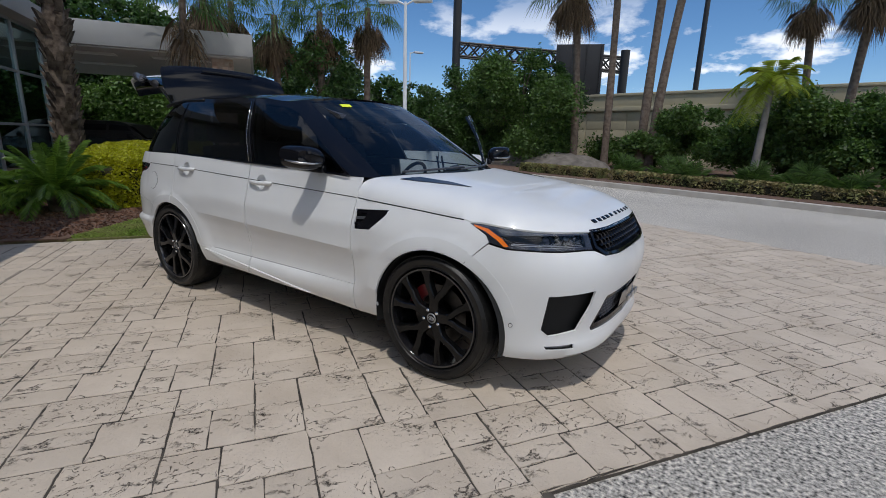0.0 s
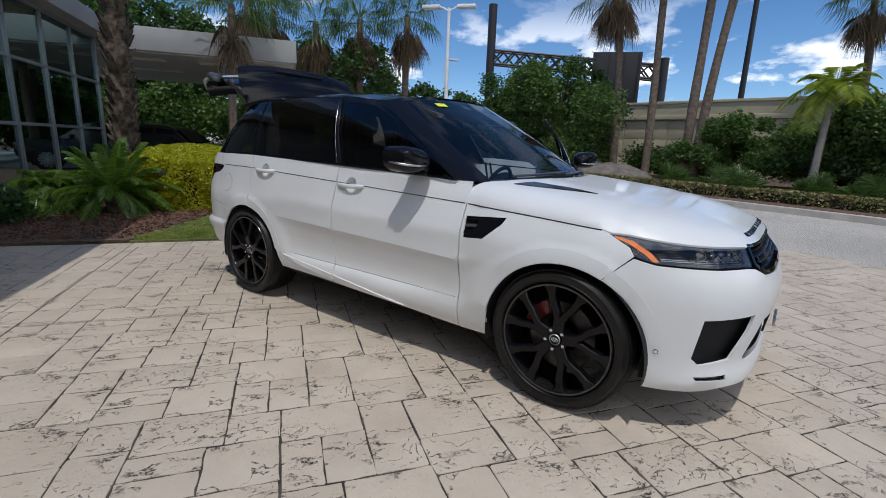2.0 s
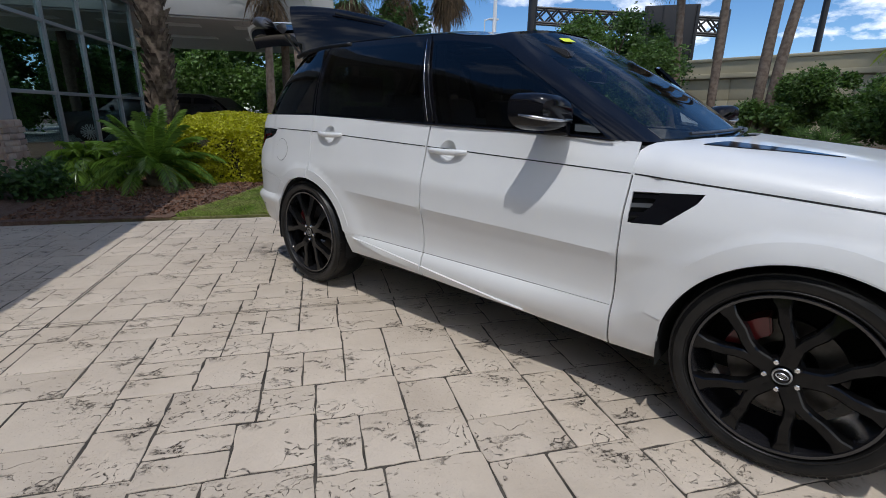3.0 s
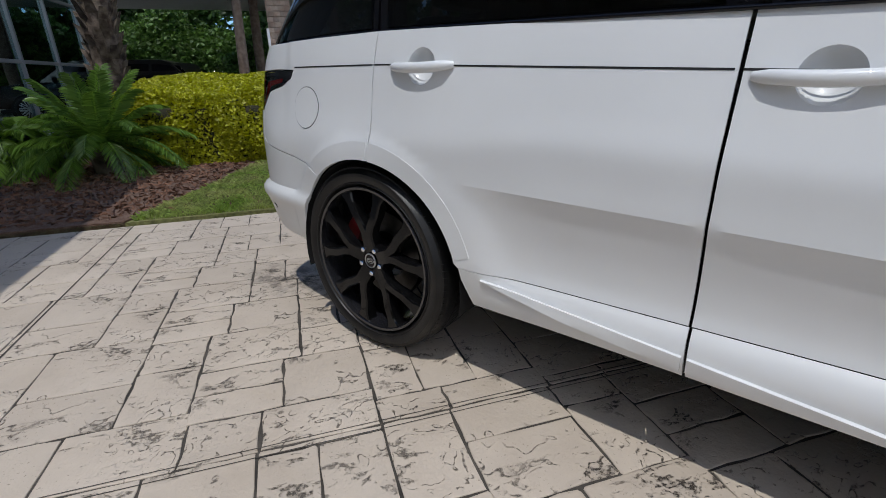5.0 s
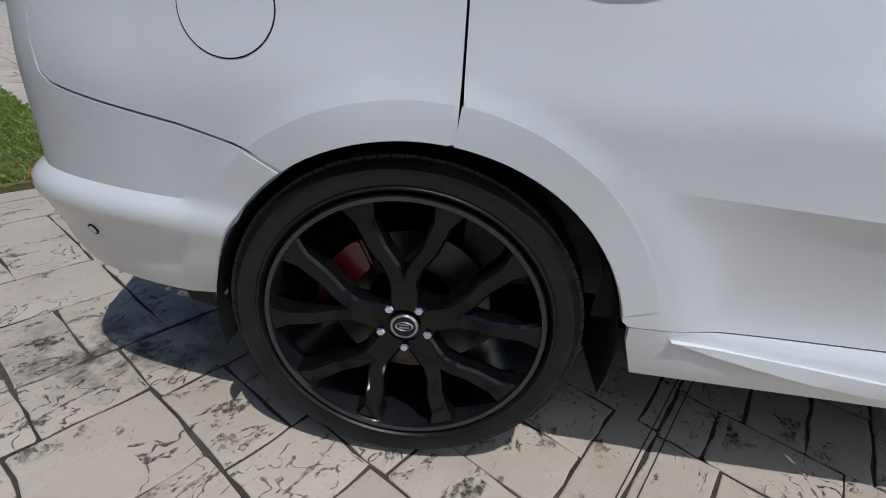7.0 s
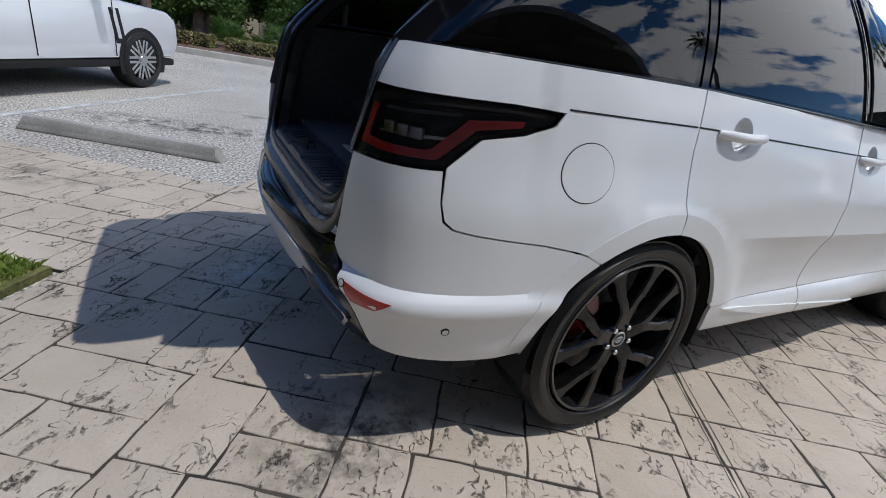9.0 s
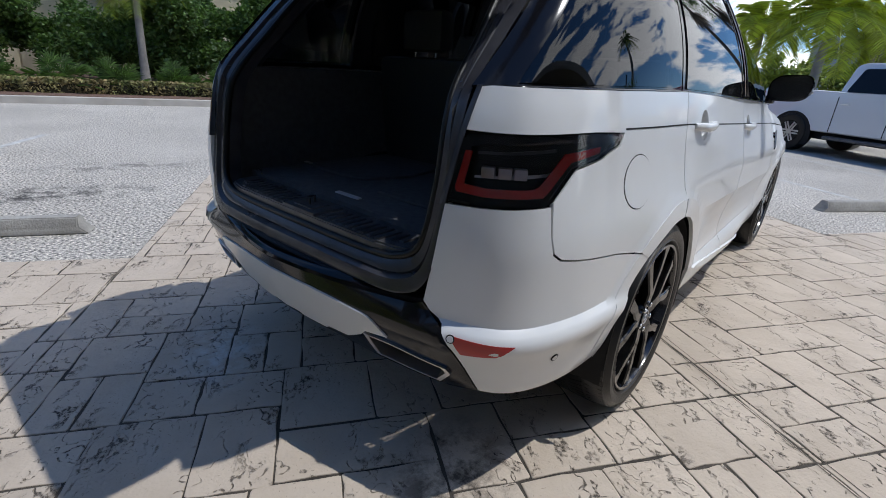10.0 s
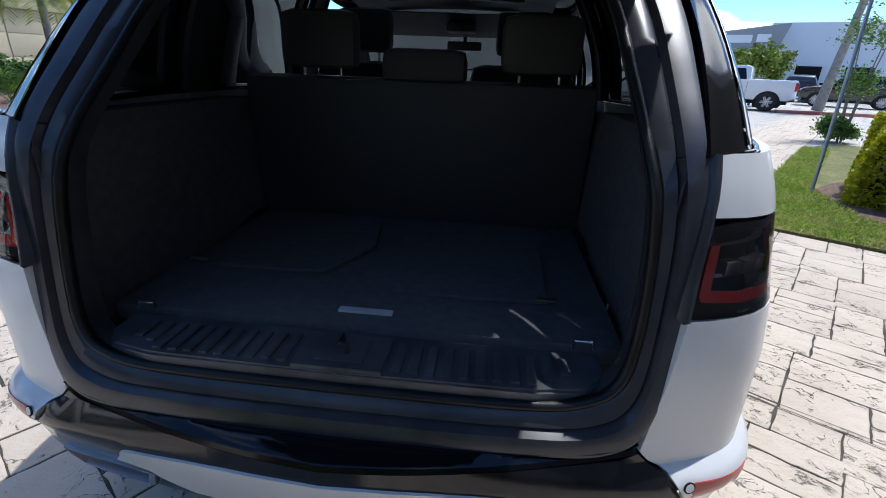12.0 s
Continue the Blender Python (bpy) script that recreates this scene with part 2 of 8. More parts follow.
def paver_material(by_object):
    """Stamped concrete: sandy tan, slate relief that repeats with the stamp, dirt caught in its chipped edges."""
    m = mat("stamped_concrete", (0.53, 0.444, 0.350), 0.82, second=(0.59, 0.50, 0.402), scale=1.6, rand=0.05 if by_object else 0.0, island=0.0 if by_object else 0.05)
    t = m.node_tree
    p = t.nodes["Principled BSDF"]
    old = p.inputs["Base Color"].links[0].from_node

    def node(kind, **inputs):
        q = t.nodes.new("ShaderNode" + kind)
        for k, v in inputs.items():
            q.inputs[k].default_value = v
        return q

    def noise_on(src, out, scale, detail, rough=0.5, distort=0.0):
        q = node("TexNoise", Scale=scale, Detail=detail, Roughness=rough, Distortion=distort)
        wire(t, src, out, q, "Vector")
        return q

    def span(src, out, a, b, lo=0.0, hi=1.0):
        q = t.nodes.new("ShaderNodeMapRange")
        q.interpolation_type = "SMOOTHSTEP"
        for k, v in (("From Min", a), ("From Max", b), ("To Min", lo), ("To Max", hi)):
            q.inputs[k].default_value = v
        wire(t, src, out, q, "Value")
        return q

    def calc(op, a, b=None, value=0.0):
        q = t.nodes.new("ShaderNodeMath")
        q.operation, q.inputs[1].default_value = op, value
        wire(t, a, 0, q, 0)
        if b is not None:
            wire(t, b, 0, q, 1)
        return q
    geo, at = t.nodes.new("ShaderNodeNewGeometry"), t.nodes.new("ShaderNodeAttribute")
    at.attribute_name = "stamp"
    # chips run slantwise, drawn out along the grain of the stamp
    slant = t.nodes.new("ShaderNodeMapping")
    slant.inputs["Rotation"].default_value, slant.inputs["Scale"].default_value = (0, 0, radians(35)), (0.75, 1.5, 1.0)
    wire(t, at, "Vector", slant, "Vector")
    # slate levels: contour lines of a soft height, broken up
    height = noise_on(at, "Vector", 5.0, 3.0, 0.6, 0.3)
    off = calc("ABSOLUTE", calc("SUBTRACT", height, value=0.5))
    off2 = calc("ABSOLUTE", calc("SUBTRACT", height, value=0.585))
    line = calc("MAXIMUM", span(off, 0, 0.002, 0.013, 1.0, 0.0), span(off2, 0, 0.001, 0.008, 1.0, 0.0))
    breaks = span(noise_on(at, "Vector", 15.0, 6.0, 0.72), 0, 0.46, 0.56)
    gate = span(noise_on(at, "Vector", 2.4, 1.0), 0, 0.47, 0.58)
    chips = span(noise_on(slant, "Vector", 9.0, 9.0, 0.76, 0.5), 0, 0.40, 0.45, 1.0, 0.0)
    gate2 = span(noise_on(at, "Vector", 3.0, 1.5), 0, 0.47, 0.56)
    whole = calc("MAXIMUM", calc("MULTIPLY", calc("MULTIPLY", line, breaks), gate), calc("MULTIPLY", chips, gate2))
    mask = calc("MULTIPLY", whole, span(noise_on(at, "Vector", 60.0, 4.0, 0.7), 0, 0.44, 0.56, 0.12, 1.0))
    # dirt held there, more in some places of the slab than in others
    held = span(noise_on(geo, "Position", 1.1, 3.0), 0, 0.36, 0.62, 0.65, 1.0)
    dirt = calc("MULTIPLY", mask, held)
    pores = calc("MULTIPLY", span(noise_on(geo, "Position", 70.0, 4.0, 0.65), 0, 0.60, 0.68, 0.0, 0.7), span(noise_on(geo, "Position", 3.2, 2.0), 0, 0.44, 0.62, 0.05, 0.9))
    film = span(noise_on(geo, "Position", 2.3, 5.0, 0.6), 0, 0.40, 0.72, 0.0, 0.30)
    last = (old, "Color")
    for factor, colour in ((film, (0.36, 0.285, 0.21)), (pores, (0.13, 0.10, 0.075)), (dirt, (0.05, 0.038, 0.028))):
        mix = t.nodes.new("ShaderNodeMix")
        mix.data_type = "RGBA"
        mix.inputs["B"].default_value = (*colour, 1)
        wire(t, factor, 0, mix, "Factor"), wire(t, last[0], last[1], mix, "A")
        last = (mix, "Result")
    wire(t, last[0], last[1], p, "Base Color")
    prev = None
    for src, strength, distance, flip in ((height, 0.55, 0.020, False), (mask, 0.9, 0.007, True), (noise_on(at, "Vector", 11.0, 5.0), 0.45, 0.016, False), (noise_on(geo, "Position", 90.0, 6.0), 0.4, 0.005, False)):
        bp = node("Bump", Strength=strength, Distance=distance)
        bp.invert = flip
        wire(t, src, 0, bp, "Height")
        if prev:
            wire(t, prev, "Normal", bp, "Normal")
        prev = bp
    wire(t, prev, "Normal", p, "Normal")
    return m


PAVER, PAVERFAR = paver_material(True), paver_material(False)


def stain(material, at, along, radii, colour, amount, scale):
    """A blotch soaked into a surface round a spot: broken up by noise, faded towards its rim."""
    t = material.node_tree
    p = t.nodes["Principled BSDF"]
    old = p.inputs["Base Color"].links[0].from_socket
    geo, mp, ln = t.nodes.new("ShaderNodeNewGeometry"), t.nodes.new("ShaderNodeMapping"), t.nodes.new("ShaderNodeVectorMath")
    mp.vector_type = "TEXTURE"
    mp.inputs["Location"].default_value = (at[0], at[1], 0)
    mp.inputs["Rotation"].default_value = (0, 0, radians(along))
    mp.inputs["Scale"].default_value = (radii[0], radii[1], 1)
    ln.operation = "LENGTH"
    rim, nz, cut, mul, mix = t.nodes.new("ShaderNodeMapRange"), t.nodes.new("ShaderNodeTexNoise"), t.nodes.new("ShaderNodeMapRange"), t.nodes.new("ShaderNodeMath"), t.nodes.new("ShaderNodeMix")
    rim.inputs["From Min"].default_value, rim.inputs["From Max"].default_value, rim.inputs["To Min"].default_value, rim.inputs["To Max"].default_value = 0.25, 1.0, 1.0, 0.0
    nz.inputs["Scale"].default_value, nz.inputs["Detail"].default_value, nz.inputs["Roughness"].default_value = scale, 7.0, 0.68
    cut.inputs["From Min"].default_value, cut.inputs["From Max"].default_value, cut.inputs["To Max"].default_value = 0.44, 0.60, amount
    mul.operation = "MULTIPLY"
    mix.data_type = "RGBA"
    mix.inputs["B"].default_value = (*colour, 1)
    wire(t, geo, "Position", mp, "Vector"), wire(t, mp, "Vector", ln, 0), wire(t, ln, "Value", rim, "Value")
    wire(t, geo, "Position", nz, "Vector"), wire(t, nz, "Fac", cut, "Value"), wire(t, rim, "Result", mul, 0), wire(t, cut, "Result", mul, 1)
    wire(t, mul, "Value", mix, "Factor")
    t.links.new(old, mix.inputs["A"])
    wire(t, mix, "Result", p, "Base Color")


stain(ASPHALT, (-1.28, 4.07), -20, (1.5, 0.42), (0.035, 0.033, 0.03), 0.95, 5.0)
stain(ASPHALT, (-0.2, 4.9), -20, (1.2, 0.35), (0.06, 0.055, 0.05), 0.6, 5.0)
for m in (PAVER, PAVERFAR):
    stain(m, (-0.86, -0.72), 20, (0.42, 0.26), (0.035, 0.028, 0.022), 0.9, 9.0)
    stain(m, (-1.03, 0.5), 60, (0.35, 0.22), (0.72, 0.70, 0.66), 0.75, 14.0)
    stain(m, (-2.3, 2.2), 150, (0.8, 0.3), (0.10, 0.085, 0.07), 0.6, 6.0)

# ---- builders ----


def thing(name, label, category, at=(0, 0, 0), turn=0.0, group="", kind=""):
    ob = new(name)
    ob.matrix_world = pose(*at, 0, 0, turn)
    ob.empty_display_size = 0.2
    return tagged(ob, label, category, group, kind)


def raw(name, verts, faces, material, parent=None, label="", smooth=False, flat_angle=None):
    me = bpy.data.meshes.new(name)
    me.from_pydata([tuple(v) for v in verts], [], faces)
    me.materials.append(material)
    if smooth:
        me.shade_smooth()
        if flat_angle:
            me.set_sharp_from_angle(angle=radians(flat_angle))
    me.update()
    ob = new(name, me)
    if parent:
        ob.parent = parent
    if label:
        ob["label"] = label
    return ob


def part(name, bm, material, parent=None, label="", smooth=35):
    bmesh.ops.recalc_face_normals(bm, faces=bm.faces[:])
    me = bpy.data.meshes.new(name)
    bm.to_mesh(me)
    bm.free()
    me.materials.append(material)
    if smooth:
        me.shade_smooth()
        me.set_sharp_from_angle(angle=radians(smooth))
    ob = new(name, me)
    if parent:
        ob.parent = parent
    if label:
        ob["label"] = label
    return ob


def add_box(bm, lo, hi, bevel=0.0, m=None):
    r = bmesh.ops.create_cube(bm, size=1.0)
    vs = r["verts"]
    lo, hi = Vector(lo), Vector(hi)
    for v in vs:
        v.co = Vector(((v.co.x + 0.5) * (hi.x - lo.x) + lo.x, (v.co.y + 0.5) * (hi.y - lo.y) + lo.y, (v.co.z + 0.5) * (hi.z - lo.z) + lo.z))
    if bevel:
        es = list({e for v in vs for e in v.link_edges})
        r = bmesh.ops.bevel(bm, geom=es, offset=bevel, segments=2, affect="EDGES", profile=0.6)
        vs = list({v for f in r["faces"] for v in f.verts} | {v for v in vs if v.is_valid})
    if m is not None:
        bmesh.ops.transform(bm, matrix=m, verts=vs)
    return vs


def box(name, lo, hi, material, parent=None, bevel=0.01, label="", m=None):
    bm = bmesh.new()
    add_box(bm, lo, hi, bevel, m)
    return part(name, bm, material, parent, label)


def tube_mesh(path, radii, n=10, cap=True):
    """Vertices and faces of a tube along points, with a radius at each."""
    pts = [Vector(p) for p in path]
    verts, faces = [], []
    up = Vector((0, 0, 1))
    for i, p in enumerate(pts):
        d = (pts[min(i + 1, len(pts) - 1)] - pts[max(i - 1, 0)]).normalized()
        a = d.cross(up if abs(d.z) < 0.9 else Vector((1, 0, 0))).normalized()
        b = d.cross(a)
        r = radii[i] if hasattr(radii, "__len__") else radii
        for k in range(n):
            c = 2 * math.pi * k / n
            verts.append(p + a * math.cos(c) * r + b * math.sin(c) * r)
    for i in range(len(pts) - 1):
        for k in range(n):
            faces.append((i * n + k, i * n + (k + 1) % n, (i + 1) * n + (k + 1) % n, (i + 1) * n + k))
    if cap:
        faces.append(tuple(range(n))[::-1])
        faces.append(tuple((len(pts) - 1) * n + k for k in range(n)))
    return verts, faces


def tube(name, path, radii, material, parent=None, n=10, label=""):
    v, f = tube_mesh(path, radii, n)
    return raw(name, v, f, material, parent, label, smooth=True, flat_angle=50)


def lathe(bm, profile, n=48, m=None, close=False):
    """Ring of (radius, along) points turned about the local y axis."""
    rings = []
    for r, y in profile:
        rings.append([bm.verts.new((r * math.cos(2 * math.pi * k / n), y, r * math.sin(2 * math.pi * k / n))) for k in range(n)])
    pairs = list(zip(rings, rings[1:])) + ([(rings[-1], rings[0])] if close else [])
    for a, b in pairs:
        for k in range(n):
            bm.faces.new((a[k], a[(k + 1) % n], b[(k + 1) % n], b[k]))
    vs = [v for r in rings for v in r]
    if m is not None:
        bmesh.ops.transform(bm, matrix=m, verts=vs)
    return vs


def prism(bm, loop, lo, hi, axis="z"):
    """Extrude a closed 2D loop between two heights along an axis."""
    def put(a, b, h):
        return {"z": (a, b, h), "y": (a, h, b), "x": (h, a, b)}[axis]
    low = [bm.verts.new(put(a, b, lo)) for a, b in loop]
    top = [bm.verts.new(put(a, b, hi)) for a, b in loop]
    bm.faces.new(low), bm.faces.new(top)
    n = len(loop)
    for i in range(n):
        bm.faces.new((low[i], low[(i + 1) % n], top[(i + 1) % n], top[i]))
    return low + top


# site axes: the paving runs along U and V
def uv(u, v, z=0.0):
    return Vector((u * UX - v * UY, u * UY + v * UX, z))


# ---- ground ----


def slab(name, loop, top, bottom, material, label="", category="", kind="structure"):
    bm = bmesh.new()
    prism(bm, loop, bottom, top)
    ob = part(name, bm, material, None, label, smooth=0)
    return tagged(ob, label, category, kind=kind)


def uvs(*pairs):
    return [tuple(uv(u, v)[:2]) for u, v in pairs]


ground = raw("ground", [(-900, -900, -0.02), (900, -900, -0.02), (900, 900, -0.02), (-900, 900, -0.02)], [(0, 1, 2, 3)], ASPHALT)
tagged(ground, "worn light grey asphalt of the road and parking", "ground", kind="structure")

# apron bed: a cross of two paved bands, its joints lie just below the stamped faces
FAR_L, FAR_R = (6.35, 1.86), (7.6, -4.0)
APRON = [(-9, -4.06), (-0.40, -4.06), (-0.45, -24), (1.03, -24), (1.03, -4.0), FAR_R, FAR_L, (1.03, 1.86), (1.03, 14), (-0.5, 14), (-0.5, 1.86), (-9, 1.86)]
bed = slab("pavement", uvs(*APRON), -0.004, -0.15, JOINT, "tan stamped concrete paving with dark joints", "pavement")

lawn_a = slab("lawn", uvs((-0.52, 1.90), (-0.52, 14), (-3.4, 14), (-4.0, 2.6), (-3.6, 1.90)), 0.02, -0.15, GRASSGROUND, "short green grass strip beside the paving", "lawn")
bed_soil = slab("planting_bed", uvs((-0.52, 6.4), (-0.52, 14), (-14, 22), (-14, 1.9), (-2.4, 1.9), (-1.9, 3.2), (-1.5, 4.6)), 0.035, -0.15, MULCH, "red-brown mulch under the shrubs", "planting bed")
lawn_b = slab("lawn", uvs((-0.43, -4.09), (-0.46, -11.4), (-0.60, -12.0), (-0.95, -12.9), (-14, -14.5), (-14, -4.09)), 0.02, -0.15, GRASSGROUND, "green lawn beside the paved walk", "lawn")
RING = [(-2.25 + 1.28 * math.cos(a) + 0.05 * math.sin(3 * a), -6.45 + 1.62 * math.sin(a) + 0.06 * math.cos(5 * a)) for a in np.linspace(0, 2 * math.pi, 40, endpoint=False)]
ring_soil = slab("planting_bed", uvs(*RING), 0.034, -0.1, MULCH, "round bed of dry brown mulch in the lawn", "planting bed")

# road kerb and verge
KA, KB = Vector((-16, 18.8, 0)), Vector((22, 4.6, 0))
KD = (KB - KA).normalized()
KN = Vector((-KD.y, KD.x, 0))


def strip(name, a, b, z0, z1, material, label, category, length=(0.0, 1.0)):
    """A strip parallel to the road kerb, from a to b metres behind it."""
    p, q = KA.lerp(KB, length[0]), KA.lerp(KB, length[1])
    c = [p + KN * a, q + KN * a, q + KN * b, p + KN * b]
    return slab(name, [(v.x, v.y) for v in c], z1, z0, material, label, category)


strip("kerb", 0.0, 0.30, -0.05, 0.13, KERB, "pale concrete road kerb", "kerb", (-1.0, 2.2))
strip("verge", 0.30, 16.0, -0.05, 0.14, MULCH, "mulched verge behind the kerb", "verge", (-1.0, 2.2))

# faded parking lines
PAINTLINE = mat("faded_line_paint", (0.62, 0.62, 0.60), 0.8, second=(0.36, 0.355, 0.34), scale=9, bump=0.1)
for a, b, c, d in ((1.2, -6.2, 6.5, -6.3), (1.2, -8.9, 6.5, -9.0), (1.2, 4.6, 6.2, 4.6)):
    p, q = uv(a, b), uv(c, d)
    n = (q - p).normalized().cross(Vector((0, 0, 1))) * 0.05
    ob = raw("line", [p - n + Vector((0, 0, -0.016)), q - n + Vector((0, 0, -0.016)), q + n + Vector((0, 0, -0.016)), p + n + Vector((0, 0, -0.016))], [(0, 1, 2, 3)], PAINTLINE)
    tagged(ob, "faded white parking line on asphalt", "road marking", kind="structure")


def wheel_stop(at, turn):
    bm = bmesh.new()
    prof = [(-0.075, 0), (0.075, 0), (0.075, 0.05), (0.045, 0.12), (-0.045, 0.12), (-0.075, 0.05)]
    vs = prism(bm, prof, -0.92, 0.92, "x")
    for v in vs:
        if abs(v.co.x) > 0.9 and v.co.z > 0.03:
            v.co.x *= 0.93
    bmesh.ops.bevel(bm, geom=bm.edges[:], offset=0.008, segments=2, affect="EDGES")
    ob = part("wheel_stop", bm, CONCRETE)
    ob.matrix_world = pose(at[0], at[1], -0.02, 0, 0, turn)
    return tagged(ob, "weathered grey concrete wheel stop on asphalt", "wheel stop", "wheel stops")


wheel_stop((5.88, -1.84), -36)
wheel_stop((-1.76, 3.14), 149)
wheel_stop((8.15, -3.55), -36)

# ---- stamped concrete: one stamp of thirteen stones, laid again and again along two shifts ----
STAMP_A, STAMP_B = (0.245, -0.613), (1.872, -0.214)
# the slab was stamped in two runs that meet at this line; each run has its own start
RUN_EDGE = -1.035
RUNS = (((-1.632, -1.32), -24.0, RUN_EDGE), ((-1.487, -0.222), RUN_EDGE, 14.0))
# each stone: start along u, start across, width, height
STAMP = [(0.0, 0.0, 0.385, 0.300), (0.0, 0.300, 0.315, 0.157), (0.0, 0.457, 0.315, 0.156), (0.315, 0.305, 0.315, 0.308), (0.385, 0.072, 0.245, 0.233),
         (0.630, 0.074, 0.388, 0.281), (0.630, 0.355, 0.180, 0.330), (0.810, 0.355, 0.210, 0.330), (1.018, 0.144, 0.237, 0.544),
         (1.255, 0.144, 0.382, 0.354), (1.255, 0.498, 0.382, 0.258), (-0.235, 0.0, 0.235, 0.235), (-0.235, 0.235, 0.235, 0.312)]


def stamped(at, u0, u1, v0, v1):
    """All stones (u, v, w, h, kind) whose place lies in the stretch."""
    out = []
    for i in range(-60, 61):
        for j in range(-16, 17):
            bu, bv = at[0] + i * STAMP_A[0] + j * STAMP_B[0], at[1] + i * STAMP_A[1] + j * STAMP_B[1]
            for k, (x, y, w, h) in enumerate(STAMP):
                u, v = bu + x, bv - y - h
                if u + w > u0 and u < u1 and v + h > v0 and v < v1:
                    out.append((u, v, w, h, k))
    return out


def edge_u(v):
    """Where the paving ends along u, a slanting line."""
    return FAR_L[0] + (FAR_R[0] - FAR_L[0]) * (v - FAR_L[1]) / (FAR_R[1] - FAR_L[1])


STONES = {}


def stone_mesh(w, h, kind, var, part_of=(0.0, 0.0)):
    """A stone with a worn rounded edge and a slightly wavy outline; its place in the stamp is kept for the relief."""
    key = (round(w, 3), round(h, 3), kind, var, part_of)
    if key in STONES:
        return STONES[key]
    rng = random.Random(kind * 31 + var * 7 + int(w * 1000) + int(h * 100))
    g = 0.0037

    def ring(ins, z, wob):
        pts = []
        for (ax, ay), (bx, by) in (((-1, -1), (1, -1)), ((1, -1), (1, 1)), ((1, 1), (-1, 1)), ((-1, 1), (-1, -1))):
            for t in (0.02, 0.26, 0.5, 0.74, 0.98):
                x, y = ax + (bx - ax) * t, ay + (by - ay) * t
                px, py = x * (w / 2 - ins), y * (h / 2 - ins)
                pts.append((px + wob[len(pts)][0], py + wob[len(pts)][1], z))
        return pts
    wob = [(rng.uniform(-0.0042, 0.0042), rng.uniform(-0.0042, 0.0042)) for _ in range(20)]
    lo, mid, top = ring(g, -0.006, wob), ring(g + 0.001, -0.0012, wob), ring(g + 0.005, 0.0, wob)
    v = lo + mid + top
    f = [tuple(range(40, 60))]
    for a, b in ((0, 20), (20, 40)):
        f += [(a + k, a + (k + 1) % 20, b + (k + 1) % 20, b + k) for k in range(20)]
    me = bpy.data.meshes.new("stone")
    me.from_pydata(v, [], f)
    me.materials.append(PAVER)
    x, y, sw, sh = STAMP[kind]
    at = me.attributes.new("stamp", "FLOAT_VECTOR", "POINT")
    at.data.foreach_set("vector", np.array([(x + sw / 2 + part_of[0] + p[0], sh / 2 - y - sh + part_of[1] + p[1], kind * 1.7) for p in v]).ravel())
    me.update()
    STONES[key] = me
    return me


def lay_paving():
    near, rest = [], []
    cells = [(*c, lo, hi) for at, lo, hi in RUNS for c in stamped(at, -8.9, 7.7, lo, hi)]
    for u, v, w, h, kind, run_lo, run_hi in cells:
        cu, cv = u + w / 2, v + h / 2
        pieces = []
        for lo_u, hi_u, lo_v, hi_v in ((-9.0, edge_u(cv), -4.06 if cu < 1.03 else -4.0, 1.86), (-0.43, 1.03, -24.0, -4.06), (-0.5, 1.03, 1.86, 14.0)):
            a, b, c, d = max(u, lo_u), min(u + w, hi_u), max(v, lo_v, run_lo), min(v + h, hi_v, run_hi)
            if b - a > 0.012 and d - c > 0.012:
                pieces.append(((a + b) / 2, (c + d) / 2, b - a, d - c))
        if len(pieces) != 1 or pieces[0][2] < w - 0.001 or pieces[0][3] < h - 0.001:
            rest += [(9.0, a, b, pw, ph, kind, (a - cu, b - cv)) for a, b, pw, ph in pieces]
            continue
        p = uv(cu, cv)
        d = min(math.hypot(p.x - a, p.y - b) for a, b in ((2.2, -1.5), (0.6, -1.45), (-0.9, -0.9), (-1.2, 0.1)))
        (near if d < 1.6 else rest).append((d, cu, cv, w, h, kind, (0.0, 0.0)))
    near.sort()
    rest += near[330:]
    rng = random.Random(3)
    for _, cu, cv, w, h, kind, off in near[:330]:
        ob = new("stone", stone_mesh(w, h, kind, rng.randrange(2), off))
        ob.parent = bed
        ob.matrix_world = Matrix.Translation(uv(cu, cv, rng.uniform(-0.0006, 0.0006))) @ pose(0, 0, 0, rng.uniform(-0.12, 0.12), rng.uniform(-0.12, 0.12), SITE)
    V, F, T = [], [], []
    for _, cu, cv, w, h, kind, off in rest:
        me = stone_mesh(round(w, 4), round(h, 4), kind, 0, (round(off[0], 3), round(off[1], 3)))
        m = Matrix.Translation(uv(cu, cv, rng.uniform(-0.0006, 0.0006))) @ pose(0, 0, 0, 0, 0, SITE)
        b = len(V)
        V += [m @ q.co for q in me.vertices]
        T += [tuple(q.vector) for q in me.attributes["stamp"].data]
        F += [tuple(b + k for k in q.vertices) for q in me.polygons]
    ob = raw("stones", V, F, PAVERFAR, bed)
    ob.data.attributes.new("stamp", "FLOAT_VECTOR", "POINT").data.foreach_set("vector", np.array(T).ravel())
    ob["kind"] = "stuff"
    # saw cuts across the slab
    for a, b, w in (((-2.30, -4.0), (-2.33, 1.86), 0.005), ((-2.25, -1.060), (6.4, -1.060), 0.0018), ((-2.25, -1.020), (6.4, -1.020), 0.0018)):
        p, q = uv(*a, 0.0016), uv(*b, 0.0016)
        n = (q - p).normalized().cross(Vector((0, 0, 1))) * w
        tagged(raw("saw_cut", [p - n, q - n, q + n, p + n], [(0, 1, 2, 3)], JOINT, bed), "thin dark saw cut in the slab")


# ---- surroundings ----


